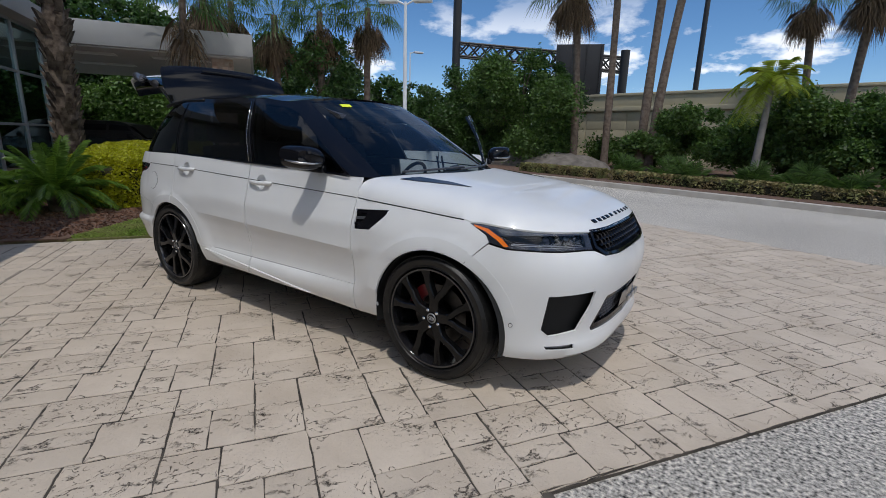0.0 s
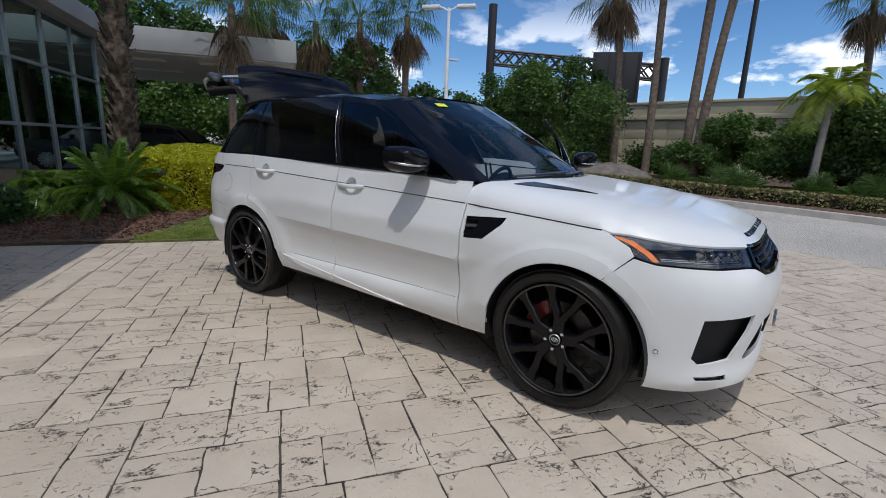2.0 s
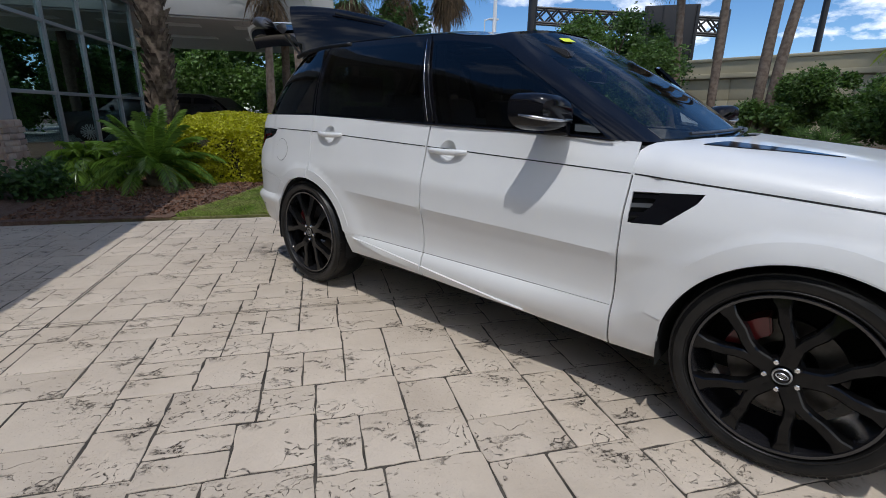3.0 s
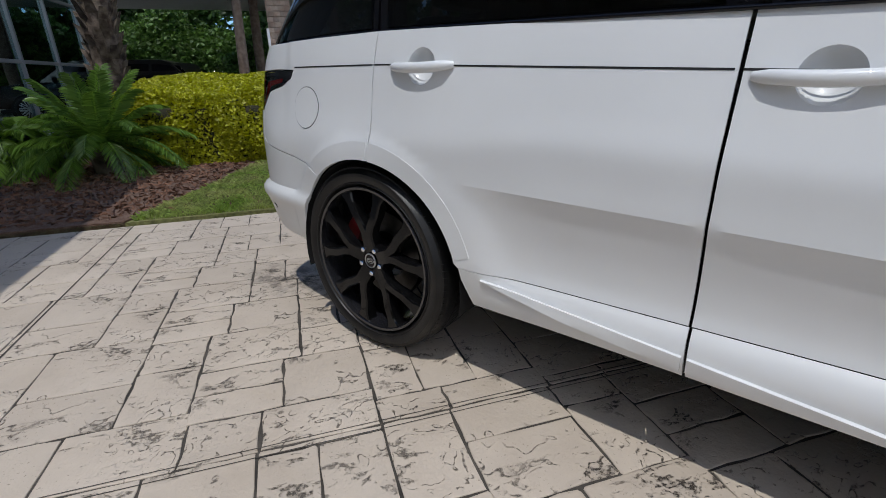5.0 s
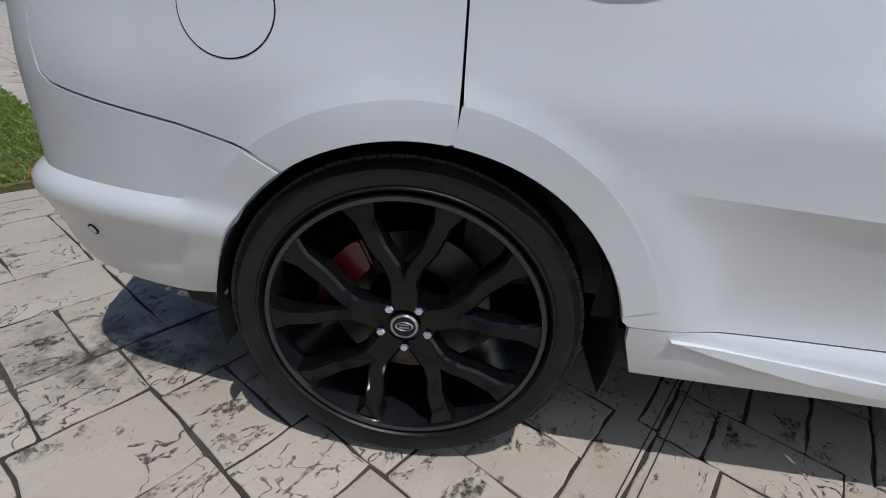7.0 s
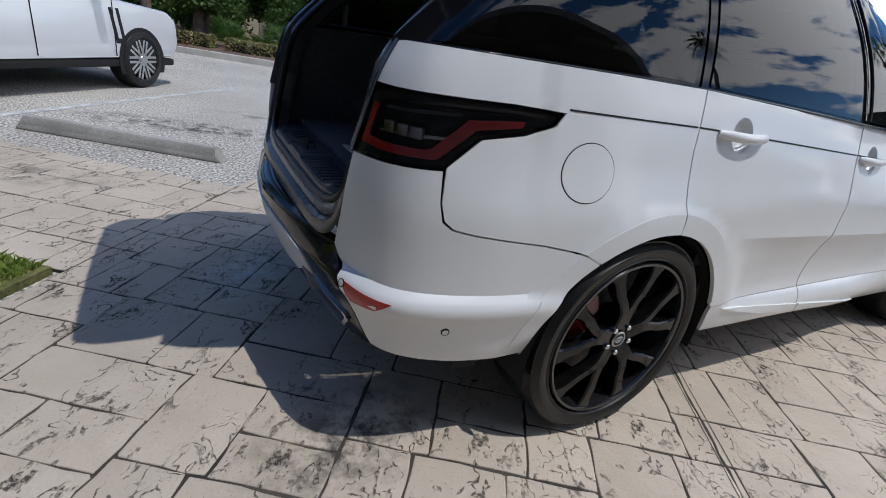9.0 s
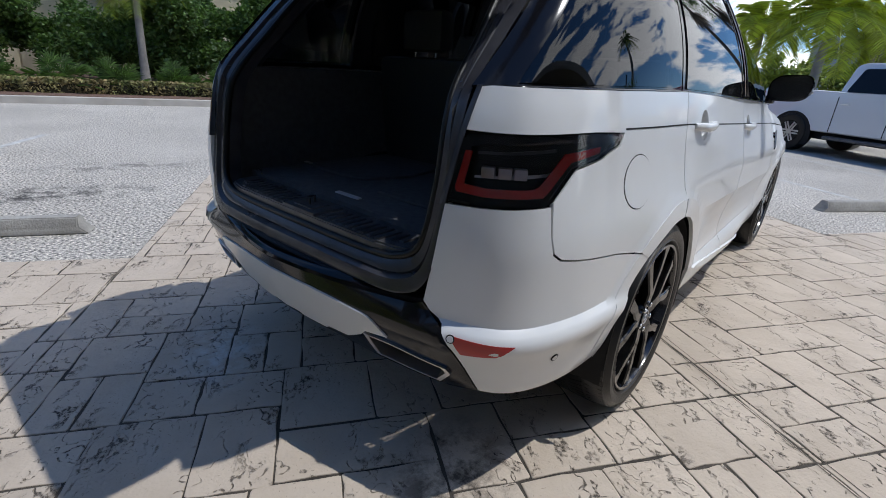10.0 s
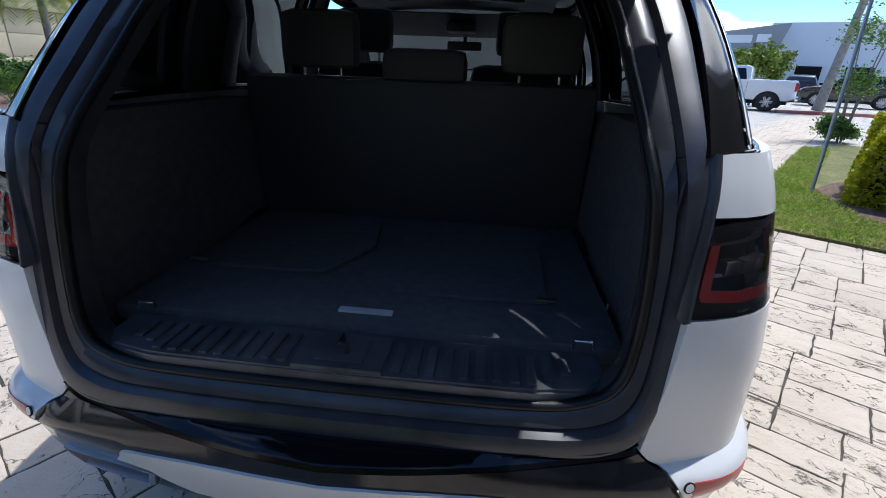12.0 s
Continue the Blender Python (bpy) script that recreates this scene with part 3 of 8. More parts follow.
def leaves(name, pts, size, material, parent=None, label="", up=0.0, seed=1, long=1.6, kind=""):
    """One mesh of many small bent leaves at the given points."""
    rng = np.random.default_rng(seed)
    n = len(pts)
    a = rng.normal(size=(n, 3))
    a[:, 2] = a[:, 2] * 0.6 + up
    a /= np.linalg.norm(a, axis=1)[:, None]
    b = np.cross(a, rng.normal(size=(n, 3)))
    b /= np.linalg.norm(b, axis=1)[:, None] + 1e-9
    c = np.cross(a, b)
    s = size * rng.uniform(0.6, 1.35, (n, 1))
    P = np.asarray(pts)
    v = np.stack([P - a * s * long * 0.5, P + b * s * 0.5 + c * s * 0.12, P + a * s * long * 0.5 - c * s * 0.2, P - b * s * 0.5 + c * s * 0.12], 1).reshape(-1, 3)
    f = np.arange(4 * n).reshape(-1, 4)
    tri = np.concatenate([f[:, [0, 1, 2]], f[:, [0, 2, 3]]], 1).reshape(-1, 3)
    me = bpy.data.meshes.new(name)
    me.vertices.add(4 * n)
    me.vertices.foreach_set("co", v.ravel())
    me.loops.add(tri.size)
    me.loops.foreach_set("vertex_index", tri.ravel())
    me.polygons.add(len(tri))
    me.polygons.foreach_set("loop_start", np.arange(0, tri.size, 3))
    me.update(calc_edges=True)
    me.validate()
    me.materials.append(material)
    ob = new(name, me)
    if parent:
        ob.parent = parent
    if label:
        ob["label"] = label
    if kind:
        ob["kind"] = kind
    return ob


def clumps(rng, blobs, n, shell=0.35):
    """Points near the surface of many overlapping lumps (x, y, z, rx, ry, rz), thinned into small clusters."""
    B = np.array(blobs)
    w = B[:, 3] * B[:, 4] * 1.0
    k = rng.choice(len(B), size=n, p=w / w.sum())
    d = rng.normal(size=(n, 3))
    d /= np.linalg.norm(d, axis=1)[:, None]
    d[:, 2] = np.where(d[:, 2] < -0.55, -d[:, 2], d[:, 2])
    r = 1 - shell * rng.random((n, 1)) ** 1.5
    lump = 1 + 0.13 * np.sin(d[:, :1] * 9 + k[:, None]) + 0.11 * np.sin(d[:, 1:2] * 11 + 2 * k[:, None]) + 0.1 * np.sin(d[:, 2:3] * 12)
    fuzz = rng.normal(size=(n, 3)) * B[k, 3:4] * 0.22
    return B[k, :3] + d * r * lump * B[k, 3:6] + fuzz


def shrub_mass(name, label, category, a, b, depth, height, n, size, material, seed, lump=0.9, base=0.1):
    """A bank of shrubs along a line from a to b."""
    rng = np.random.default_rng(seed)
    a, b = Vector(a), Vector(b)
    L = (b - a).length
    d = (b - a).normalized()
    q = Vector((-d.y, d.x, 0))
    blobs = []
    for i in range(max(6, int(L / lump * 7))):
        p = a + d * rng.uniform(0, L) + q * rng.uniform(-0.5, 0.5) * depth
        h = height * rng.uniform(0.45, 1.0)
        r = lump * rng.uniform(0.25, 0.75)
        zc = h * rng.uniform(0.35, 0.85)
        blobs.append((p.x, p.y, base + zc, r, r, min(zc, r * 1.1)))
    ob = leaves(name, clumps(rng, blobs, n, 0.8), size, material, seed=seed, up=0.3)
    return tagged(ob, label, category, kind="stuff")


def tree(at, height, crown, n, size, material, label, seed, trunk=0.12, limbs=6, clear=0.35):
    rng = np.random.default_rng(seed)
    t = thing("tree", label, "tree", at)
    v, f = tube_mesh([(0, 0, 0), (0.05, 0.02, height * 0.3), (-0.03, 0.05, height * 0.6), (0, 0, height * 0.85)], [trunk, trunk * 0.8, trunk * 0.5, trunk * 0.15], 9)
    for i in range(limbs):
        a = 2 * math.pi * i / limbs + rng.uniform(-0.3, 0.3)
        z0 = height * rng.uniform(clear, 0.6)
        e = Vector((math.cos(a) * crown * 0.75, math.sin(a) * crown * 0.75, z0 + height * 0.25))
        v2, f2 = tube_mesh([(0, 0, z0), e * 0.5 + Vector((0, 0, z0 * 0.55)), e], [trunk * 0.45, trunk * 0.3, trunk * 0.08], 6)
        f += [tuple(k + len(v) for k in q) for q in f2]
        v += v2
    raw("trunk", v, f, BARK, t, smooth=True)
    blobs = []
    for i in range(70):
        a, r = rng.uniform(0, 2 * math.pi), crown * math.sqrt(rng.random()) * 0.95
        z = rng.uniform(clear, 0.92) * height
        s = crown * (rng.uniform(0.26, 0.40) if i % 4 == 0 else rng.uniform(0.10, 0.24)) * (1.1 - 0.45 * max(0, z / height - 0.5) * 2)
        r *= math.sin(math.pi * min(1, max(0.2, (z / height - clear) / (1.05 - clear)))) ** 0.5
        blobs.append((r * math.cos(a), r * math.sin(a), z, s, s, s * 0.8))
    leaves("crown", clumps(rng, blobs, n, 0.85), size, material, t, seed=seed)
    return t


def fan_palm(at, height, lean, label, seed, trunk=0.17, fronds=34, size=0.95, skirt=40, boots=False, dense=1.0):
    """Tall fan palm: ringed trunk, fan leaves with drooping tips, dry skirt below."""
    rng = np.random.default_rng(seed)
    t = thing("palm_tree", label, "palm tree", at)
    top = Vector((lean[0], lean[1], height))
    path = [Vector((lean[0] * k ** 1.6, lean[1] * k ** 1.6, height * k)) for k in np.linspace(0, 1, 14)]
    rad = [trunk * (1.25 if i == 0 else 1.0 - 0.25 * i / 13) * (1 + 0.05 * math.sin(i * 5.1)) for i in range(14)]
    tube("trunk", path, rad, BOOT if boots else BARK, t, 12)
    V, F = [], []
    if boots:
        for i in range(int(height * 44)):
            k = rng.uniform(0.03, 0.98)
            p = Vector((lean[0] * k ** 1.6, lean[1] * k ** 1.6, height * k))
            a = i * 2.399
            r0 = trunk * 0.95
            out = Vector((math.cos(a), math.sin(a), 0))
            side = Vector((-out.y, out.x, 0))
            w, ln = 0.075, rng.uniform(0.14, 0.28)
            b = len(V)
            V += [p + out * r0 - side * w, p + out * r0 + side * w, p + out * (r0 + ln * 0.45) + Vector((0, 0, ln)) + side * w * 0.6, p + out * (r0 + ln * 0.45) + Vector((0, 0, ln)) - side * w * 0.6,
                  p + out * (r0 - 0.03) + Vector((0, 0, ln * 0.7))]
            F += [(b, b + 1, b + 2, b + 3), (b + 1, b + 4, b + 2), (b, b + 3, b + 4), (b + 2, b + 4, b + 3)]
        raw("boot_thatch", V, F, BOOT, t, "rough brown cut leaf bases")["kind"] = "stuff"

    def fan(V, F, origin, a, elev, reach, r, droop):
        out = Vector((math.cos(a), math.sin(a), 0))
        side = Vector((-out.y, out.x, 0))
        d = out * math.cos(elev) + Vector((0, 0, math.sin(elev)))
        c = origin + d * reach
        b = len(V)
        w = 0.012
        V += [origin - side * w, origin + side * w, c + side * w, c - side * w]
        F.append((b, b + 1, b + 2, b + 3))
        m = 18
        for j in range(m):
            g = (j / (m - 1) - 0.5) * 4.1
            e = d * math.cos(g) + side * math.sin(g)
            ln = r * rng.uniform(0.8, 1.05) * (0.75 + 0.25 * math.cos(g))
            k = Vector((0, 0, -1))
            nrm = Vector((-e.y, e.x, 0.3)) * 0.022
            mid = c + e * ln * 0.55 + k * droop * 0.06
            tip = c + e * ln * 0.92 + k * droop * (0.30 + 0.2 * rng.random())
            b = len(V)
            V += [c, mid + nrm, mid - nrm, tip]
            F += [(b, b + 1, b + 2), (b + 1, b + 3, b + 2)]
    V, F = [], []
    for i in range(int(fronds * dense)):
        fan(V, F, top + Vector((0, 0, rng.uniform(-0.2, 0.25))), i * 2.399, rng.uniform(-0.5, 1.2), rng.uniform(0.55, 0.95) * size, size * 0.8, size * 0.9)
    raw("crown", V, F, FRONDGREEN, t)
    if skirt:
        V, F = [], []
        for i in range(skirt):
            fan(V, F, top + Vector((0, 0, rng.uniform(-0.9, -0.2))), i * 2.399, rng.uniform(-1.35, -0.85), rng.uniform(0.35, 0.75) * size, size * 0.7, size * 0.7)
        raw("dry_skirt", V, F, DRYFROND, t, "hanging dry brown fronds")
    return t


def pinnate(V, F, rng, origin, a, elev, length, droop, pairs, leaf, width, vee=0.4, forward=0.45):
    """A feather frond that arches out from origin; leaflets in pairs."""
    out = Vector((math.cos(a), math.sin(a), 0))
    side = Vector((-out.y, out.x, 0))
    pts = []
    for i in range(pairs + 1):
        k = i / pairs
        pts.append(origin + out * (length * k * math.cos(elev) * (1 - 0.12 * k)) + Vector((0, 0, length * k * math.sin(elev) - droop * k * k)))
    for i in range(pairs):
        p, q = pts[i], pts[i + 1]
        d = (q - p).normalized()
        up = side.cross(d)
        w = 0.014 * (1 - 0.8 * i / pairs)
        b = len(V)
        V += [p - side * w, p + side * w, q + side * w * 0.9, q - side * w * 0.9]
        F.append((b, b + 1, b + 2, b + 3))
        k = i / pairs
        ln = leaf * (0.45 + 1.1 * math.sin(math.pi * (0.12 + 0.80 * k)) * 0.6) * rng.uniform(0.9, 1.1)
        for s in (-1, 1):
            e = (side * s * 0.85 + d * forward + up * vee * rng.uniform(0.6, 1.2)).normalized()
            tip = p + e * ln + Vector((0, 0, -0.25 * ln * rng.uniform(0.3, 1.0)))
            m = p + e * ln * 0.5
            b = len(V)
            V += [p, m + d * width, tip, m - d * width]
            F += [(b, b + 1, b + 2), (b, b + 2, b + 3)]


def sago(at, label, seed, fronds=46, length=1.05, material=None):
    rng = np.random.default_rng(seed)
    t = thing("sago_palm", label, "sago palm", at)
    tube("trunk", [(0, 0, 0), (0, 0, 0.2), (0, 0, 0.34)], [0.15, 0.17, 0.10], BOOT, t, 12)
    V, F = [], []
    for i in range(fronds):
        k = i / fronds
        pinnate(V, F, rng, Vector((0, 0, 0.32)), i * 2.399, 1.25 - 1.15 * k + rng.uniform(-0.1, 0.1), length * rng.uniform(0.85, 1.1), 0.42 + 0.55 * k, 60, 0.18, 0.0092, 0.3, 0.85)
    raw("fronds", V, F, material or SAGOLEAF, t)
    return t


def feather_palm(at, height, label, seed, fronds=22, length=2.0, material=None, trunk=0.12, lean=(0, 0), skirt=6):
    rng = np.random.default_rng(seed)
    t = thing("palm_tree", label, "palm tree", at)
    path = [Vector((lean[0] * k, lean[1] * k, height * k)) for k in np.linspace(0, 1, 8)]
    tube("trunk", path, [trunk * (1.5, 1.15, 1.0, 0.95, 0.9, 0.85, 0.8, 0.7)[i] for i in range(8)], BARKPALE, t, 12)
    V, F = [], []
    for i in range(fronds):
        k = i / fronds
        pinnate(V, F, rng, path[-1], i * 2.399, 1.15 - 1.0 * k, length * rng.uniform(0.8, 1.1), length * (0.45 + 0.45 * k), 44, 0.46, 0.0075, 0.1)
    raw("crown", V, F, material or FRONDGREEN, t)
    if skirt:
        V, F = [], []
        for i in range(skirt):
            pinnate(V, F, rng, path[-1], i * 1.9 + 0.5, 0.1, length * 0.8, length * 0.95, 36, 0.42, 0.0075, 0.1)
        raw("old_fronds", V, F, FRONDGOLD, t, "yellowing lower fronds")
    return t


BARKPALE = mat("pale_palm_trunk", (0.30, 0.275, 0.24), 0.9, second=(0.22, 0.20, 0.18), scale=6, bump=0.4, bump_scale=30)

# across the road: fan palms, shrubs, trees
fan_palm((-3.6, 20.5, 0.1), 9.0, (-0.6, 0), "tall fan palm with a thick dry skirt on the verge", 11, size=1.75, skirt=90, trunk=0.2)
fan_palm((-2.2, 21.0, 0.1), 10.5, (-0.2, 0), "tall slender fan palm on the verge", 12, trunk=0.19, size=1.3, skirt=50)
fan_palm((-0.45, 20.5, 0.1), 11.0, (0.3, 0), "fan palm of a leaning pair, bark peeling low down", 13, trunk=0.21, size=1.3, skirt=50, boots=False)
fan_palm((-0.05, 20.6, 0.1), 11.5, (1.1, 0), "fan palm of a leaning pair on the verge", 14, trunk=0.2, size=1.3, skirt=50)
fan_palm((5.6, 24.0, 0.1), 8.0, (-0.5, 0), "fan palm with a brown skirt behind the shrubs", 15, size=1.3, skirt=60)
fan_palm((6.7, 20.8, 0.1), 7.6, (0.2, 0), "fan palm with a brown skirt behind the shrubs", 16, size=1.4, skirt=70)
fan_palm((12.5, 18.0, 0.1), 8.5, (0.3, 0), "tall fan palm behind the shrubs", 17, size=1.3, skirt=60)
feather_palm((4.15, 16.8, 0.1), 3.5, "young feather palm with yellowing lower fronds", 18, length=1.7, lean=(0.1, 0), skirt=6, fronds=15, material=FRONDGOLD)
feather_palm((9.6, 14.9, 0.1), 3.4, "feather palm with golden hanging fronds", 19, length=1.8, skirt=10)
feather_palm((13.0, 14.0, 0.1), 3.6, "feather palm with golden hanging fronds", 20, length=1.8, skirt=10)
tree((-6.6, 20.6, 0), 5.7, 3.0, 80000, 0.09, LEAF, "large dense green tree behind the parking", 31, clear=0.12)
tree((-11.2, 19.0, 0), 4.2, 2.2, 22000, 0.09, LEAFDARK, "low green tree behind the parking", 32, clear=0.12)
tree((-13.5, 13.0, 0), 6.3, 1.7, 3800, 0.11, LEAFDARK, "thin young tree with sparse leaves", 33, clear=0.4, trunk=0.06)
shrub_mass("shrubs", "dense green shrubs under the palms", "shrubs", (-0.6, 21.0, 0), (6.4, 18.6, 0), 3.0, 3.1, 120000, 0.085, LEAF, 41)
shrub_mass("shrubs", "dense dark green shrubs under the palms", "shrubs", (5.0, 18.6, 0), (9.8, 16.8, 0), 3.0, 3.7, 100000, 0.085, LEAF, 42)
tree((-6.4, 22.8, 0), 5.4, 2.2, 36000, 0.10, LEAFDARK, "dense green tree behind the rock mound", 34, clear=0.08)
tree((-9.6, 21.5, 0), 5.6, 2.6, 36000, 0.10, LEAFDARK, "dense green tree behind the parking", 35, clear=0.08)
tree((-14.5, 20.0, 0), 5.0, 2.6, 16000, 0.15, LEAFDARK, "green tree behind the parking", 36, clear=0.08)
shrub_mass("shrubs", "green shrubs in front of the highway wall", "shrubs", (11.5, 17.0, 0), (19.0, 13.6, 0), 2.0, 1.3, 16000, 0.11, LEAF, 45, 0.7)
shrub_mass("shrubs", "low green shrubs behind the parking", "shrubs", (-16, 20.5, 0), (-5, 23.0, 0), 2.0, 2.4, 26000, 0.13, LEAF, 44)
shrub_mass("shrubs", "dense green shrubs along the wall", "shrubs", (-3.0, 22.5, 0), (1.0, 21.8, 0), 1.6, 1.5, 9000, 0.10, LEAF, 43)


def fan_shrub(at, seed, n=26, size=0.55):
    """Low palmetto: fan leaves from the ground."""
    rng = np.random.default_rng(seed)
    V, F = [], []
    for i in range(n):
        a, el = i * 2.399, rng.uniform(0.25, 1.4)
        d = Vector((math.cos(a) * math.cos(el), math.sin(a) * math.cos(el), math.sin(el)))
        c = d * size * rng.uniform(0.7, 1.3)
        side = d.cross(Vector((0, 0, 1))).normalized()
        b = len(V)
        V += [Vector((0, 0, 0)) - side * 0.008, side * 0.008, c + side * 0.006, c - side * 0.006]
        F.append((b, b + 1, b + 2, b + 3))
        for j in range(13):
            g = (j / 12 - 0.5) * 3.2
            e = d * math.cos(g) + side * math.sin(g)
            tip = c + e * size * 0.75 * rng.uniform(0.85, 1.1) + Vector((0, 0, -0.06))
            m = c + e * size * 0.4
            q = d.cross(side) * 0.0 + side.cross(e).cross(e).normalized() * 0.016
            b = len(V)
            V += [c, m + q, tip, m - q]
            F += [(b, b + 1, b + 2), (b, b + 2, b + 3)]
    ob = raw("palmetto", V, F, LEAF)
    ob.matrix_world = pose(*at, 0, 0, seed * 40)
    return tagged(ob, "low green palmetto among the shrubs", "shrub", "palmettos", "stuff")


for i in range(16):
    k = i / 15
    p = KA.lerp(KB, 0.40 + 0.52 * k) + KN * (2.6 + 0.9 * math.sin(i * 2.3))
    fan_shrub((p.x, p.y, 0.12), i + 3)


def clipped_hedge(name, label, a, b, depth, height, n, size, material, seed, z0=0.05, dome=0.0):
    rng = np.random.default_rng(seed)
    a, b = Vector(a), Vector(b)
    d = (b - a).normalized()
    q = Vector((-d.y, d.x, 0))
    L = (b - a).length
    t = thing(name, label, "hedge", (0, 0, 0))
    pts = []
    area = [L * height, L * height, L * depth, depth * height, depth * height]
    pick = rng.choice(5, size=n, p=np.array(area) / sum(area))
    for k in pick:
        s, w, h = rng.uniform(0, L), rng.uniform(-0.5, 0.5) * depth, rng.uniform(0.0, 1.0) * height
        e = abs(rng.normal()) * 0.045
        if k == 0:
            w = -depth / 2 + e
        elif k == 1:
            w = depth / 2 - e
        elif k == 2:
            h = height - e
        elif k == 3:
            s = e
        else:
            s = L - e
        wob = 0.05 * math.sin(s * 5.3 + h * 4) + 0.04 * math.sin(s * 11 + w * 9)
        w, h = w * (1 - 0.12 * (h / height) ** 4) + wob, h * (1 + 0.3 * wob)
        h *= 1 - dome * (0.5 - w / depth) ** 2
        p = a + d * s + q * w
        pts.append((p.x, p.y, z0 + h))
    leaves("leaves", np.array(pts), size, material, t, seed=seed, up=0.2)
    m = Matrix.Translation(a) @ Matrix((d, q, Vector((0, 0, 1)))).transposed().to_4x4()
    # one dark box fills the hedge behind its shell of leaves
    box("core", (0.1, -depth / 2 + 0.1, z0), (L - 0.1, depth / 2 - 0.1, z0 + height * (1 - dome) - 0.12), HEDGECORE, t, 0.05, "dark solid core behind the leaves", m)
    return t


HEDGECORE = mat("hedge_core_dark", (0.022, 0.024, 0.010), 0.95, second=(0.05, 0.042, 0.02), scale=12, bump=0.8, bump_scale=40)
for i, (k0, k1) in enumerate(((0.30, 0.40), (0.41, 0.60), (0.745, 0.86), (0.87, 1.0))):
    a, b = KA.lerp(KB, k0) + KN * 1.35, KA.lerp(KB, k1) + KN * 1.35
    clipped_hedge("trimmed_hedge", "low brownish trimmed hedge behind the kerb", a, b, 0.6, 0.36, 8000, 0.05, LEAFDRY, 60 + i, 0.12)

# highway wall
WA, WB = Vector((-7.5, 26.8, 0)), Vector((40, 19.5, 0))


def highway_wall():
    w = thing("boundary_wall", "tan painted highway wall with a moulded cap", "wall", kind="structure")
    d = (WB - WA).normalized()
    q = Vector((-d.y, d.x, 0))
    L = (WB - WA).length
    m = Matrix.Translation(WA) @ Matrix((d, q, Vector((0, 0, 1)))).transposed().to_4x4()
    box("wall", (0, 0.1, -0.1), (L, 0.5, 3.2), WALLPAINT, w, 0.0, m=m)
    box("cap_rail", (-0.1, -0.12, 3.2), (L, 0.6, 3.45), WALLPAINT, w, 0.04, m=m)
    box("parapet", (0, 0.02, 3.45), (L, 0.45, 4.05), WALLPAINT, w, 0.02, m=m)
    box("coping", (-0.1, -0.06, 4.05), (L, 0.55, 4.2), WALLPAINT, w, 0.03, m=m)
    for i in range(19):
        for j in range(3):
            box("panel", (0.05 + i * 2.5, 0.05, 0.05 + j * 1.05), (2.47 + i * 2.5, 0.1, 1.07 + j * 1.05), WALLPAINT, w, 0.015, m=m)
    return w


highway_wall()


def light_pole(at, height, material, label, arm=0.0, turn=0, radius=0.09, head=True):
    t = thing("street_lamp", label, "street lamp", at, turn)
    tube("pole", [(0, 0, 0), (0, 0, height)], [radius, radius * 0.6], material, t, 12)
    box("base", (-radius * 1.8, -radius * 1.8, 0), (radius * 1.8, radius * 1.8, 0.25), CONCRETE, t, 0.02)
    if head:
        for s in (1,) if arm < 1.0 else (1, -1):
            tube("arm", [(0, 0, height - 0.1), (0.25 * s, 0, height + 0.02), (max(arm, 0.4) * 0.6 * s, 0, height + 0.03)], 0.035, material, t, 8)
            bm = bmesh.new()
            add_box(bm, (0.3, -0.16, height - 0.02), (0.95, 0.16, height + 0.09), 0.03, Matrix.Diagonal((s, 1, 1, 1)))
            part("lamp_head", bm, material, t)
    return t


light_pole((-6.87, 10.98, 0), 6.05, WHITE, "white parking lot light pole with two heads", 1.2, 25)
light_pole((0.5, 28.6, 0.0), 17.5, BLACKMETAL, "tall black light pole above the wall", head=False, radius=0.17)
light_pole((-17.2, 24.4, 0), 7.2, WHITE, "distant pale street lamp with one arm", 0.7, 60, 0.06)
light_pole((20.0, -1.3, 0), 8.5, BLACKMETAL, "tall black light pole in the parking lot", head=False, radius=0.11)


def gantry():
    g = thing("sign_gantry", "black truss gantry carrying the back of a road sign", "gantry")
    a, b = Vector((-17.3, 30.5, 0)), Vector((-5.45, 35.7, 0))
    for name, p, h in (("post", a, 12.2), ("post", b, 8.2)):
        tube(name, [p, p + Vector((0, 0, h))], 0.33, BLACKMETAL, g, 14)
    V, F = [], []

    def bar(p, q, r=0.07):
        v, f = tube_mesh([p, q], r, 6)
        F.extend(tuple(k + len(V) for k in x) for x in f)
        V.extend(v)
    za, zb = 8.9, 7.7
    n = 14
    back = Vector((-0.35, 0.8, 0))
    for o in (Vector((0, 0, 0)), back):
        for dz in (0, -1.0):
            bar(a + o + Vector((0, 0, za + dz)), b + o + Vector((0, 0, zb + dz)), 0.09)
        for i in range(n):
            p, q = a.lerp(b, i / n) + o, a.lerp(b, (i + 1) / n) + o
            z0, z1 = za + (zb - za) * i / n, za + (zb - za) * (i + 1) / n
            bar(p + Vector((0, 0, z0)), q + Vector((0, 0, z1 - 1)))
            bar(p + Vector((0, 0, z0 - 1)), q + Vector((0, 0, z1)))
    raw("truss", V, F, BLACKMETAL, g)
    p = a.lerp(b, 0.74)
    d = (b - a).normalized()
    m = Matrix.Translation(p) @ Matrix((d, Vector((-d.y, d.x, 0)), Vector((0, 0, 1)))).transposed().to_4x4()
    box("sign_panel", (-1.75, -0.35, 4.9), (1.75, -0.25, 8.6), BLACKMETAL, g, 0.02, m=m)
    for i in range(4):
        box("stiffener", (-1.6 + i * 1.05, -0.45, 4.95), (-1.5 + i * 1.05, -0.35, 8.5), BLACKMETAL, g, 0.0, m=m)
    return g


gantry()

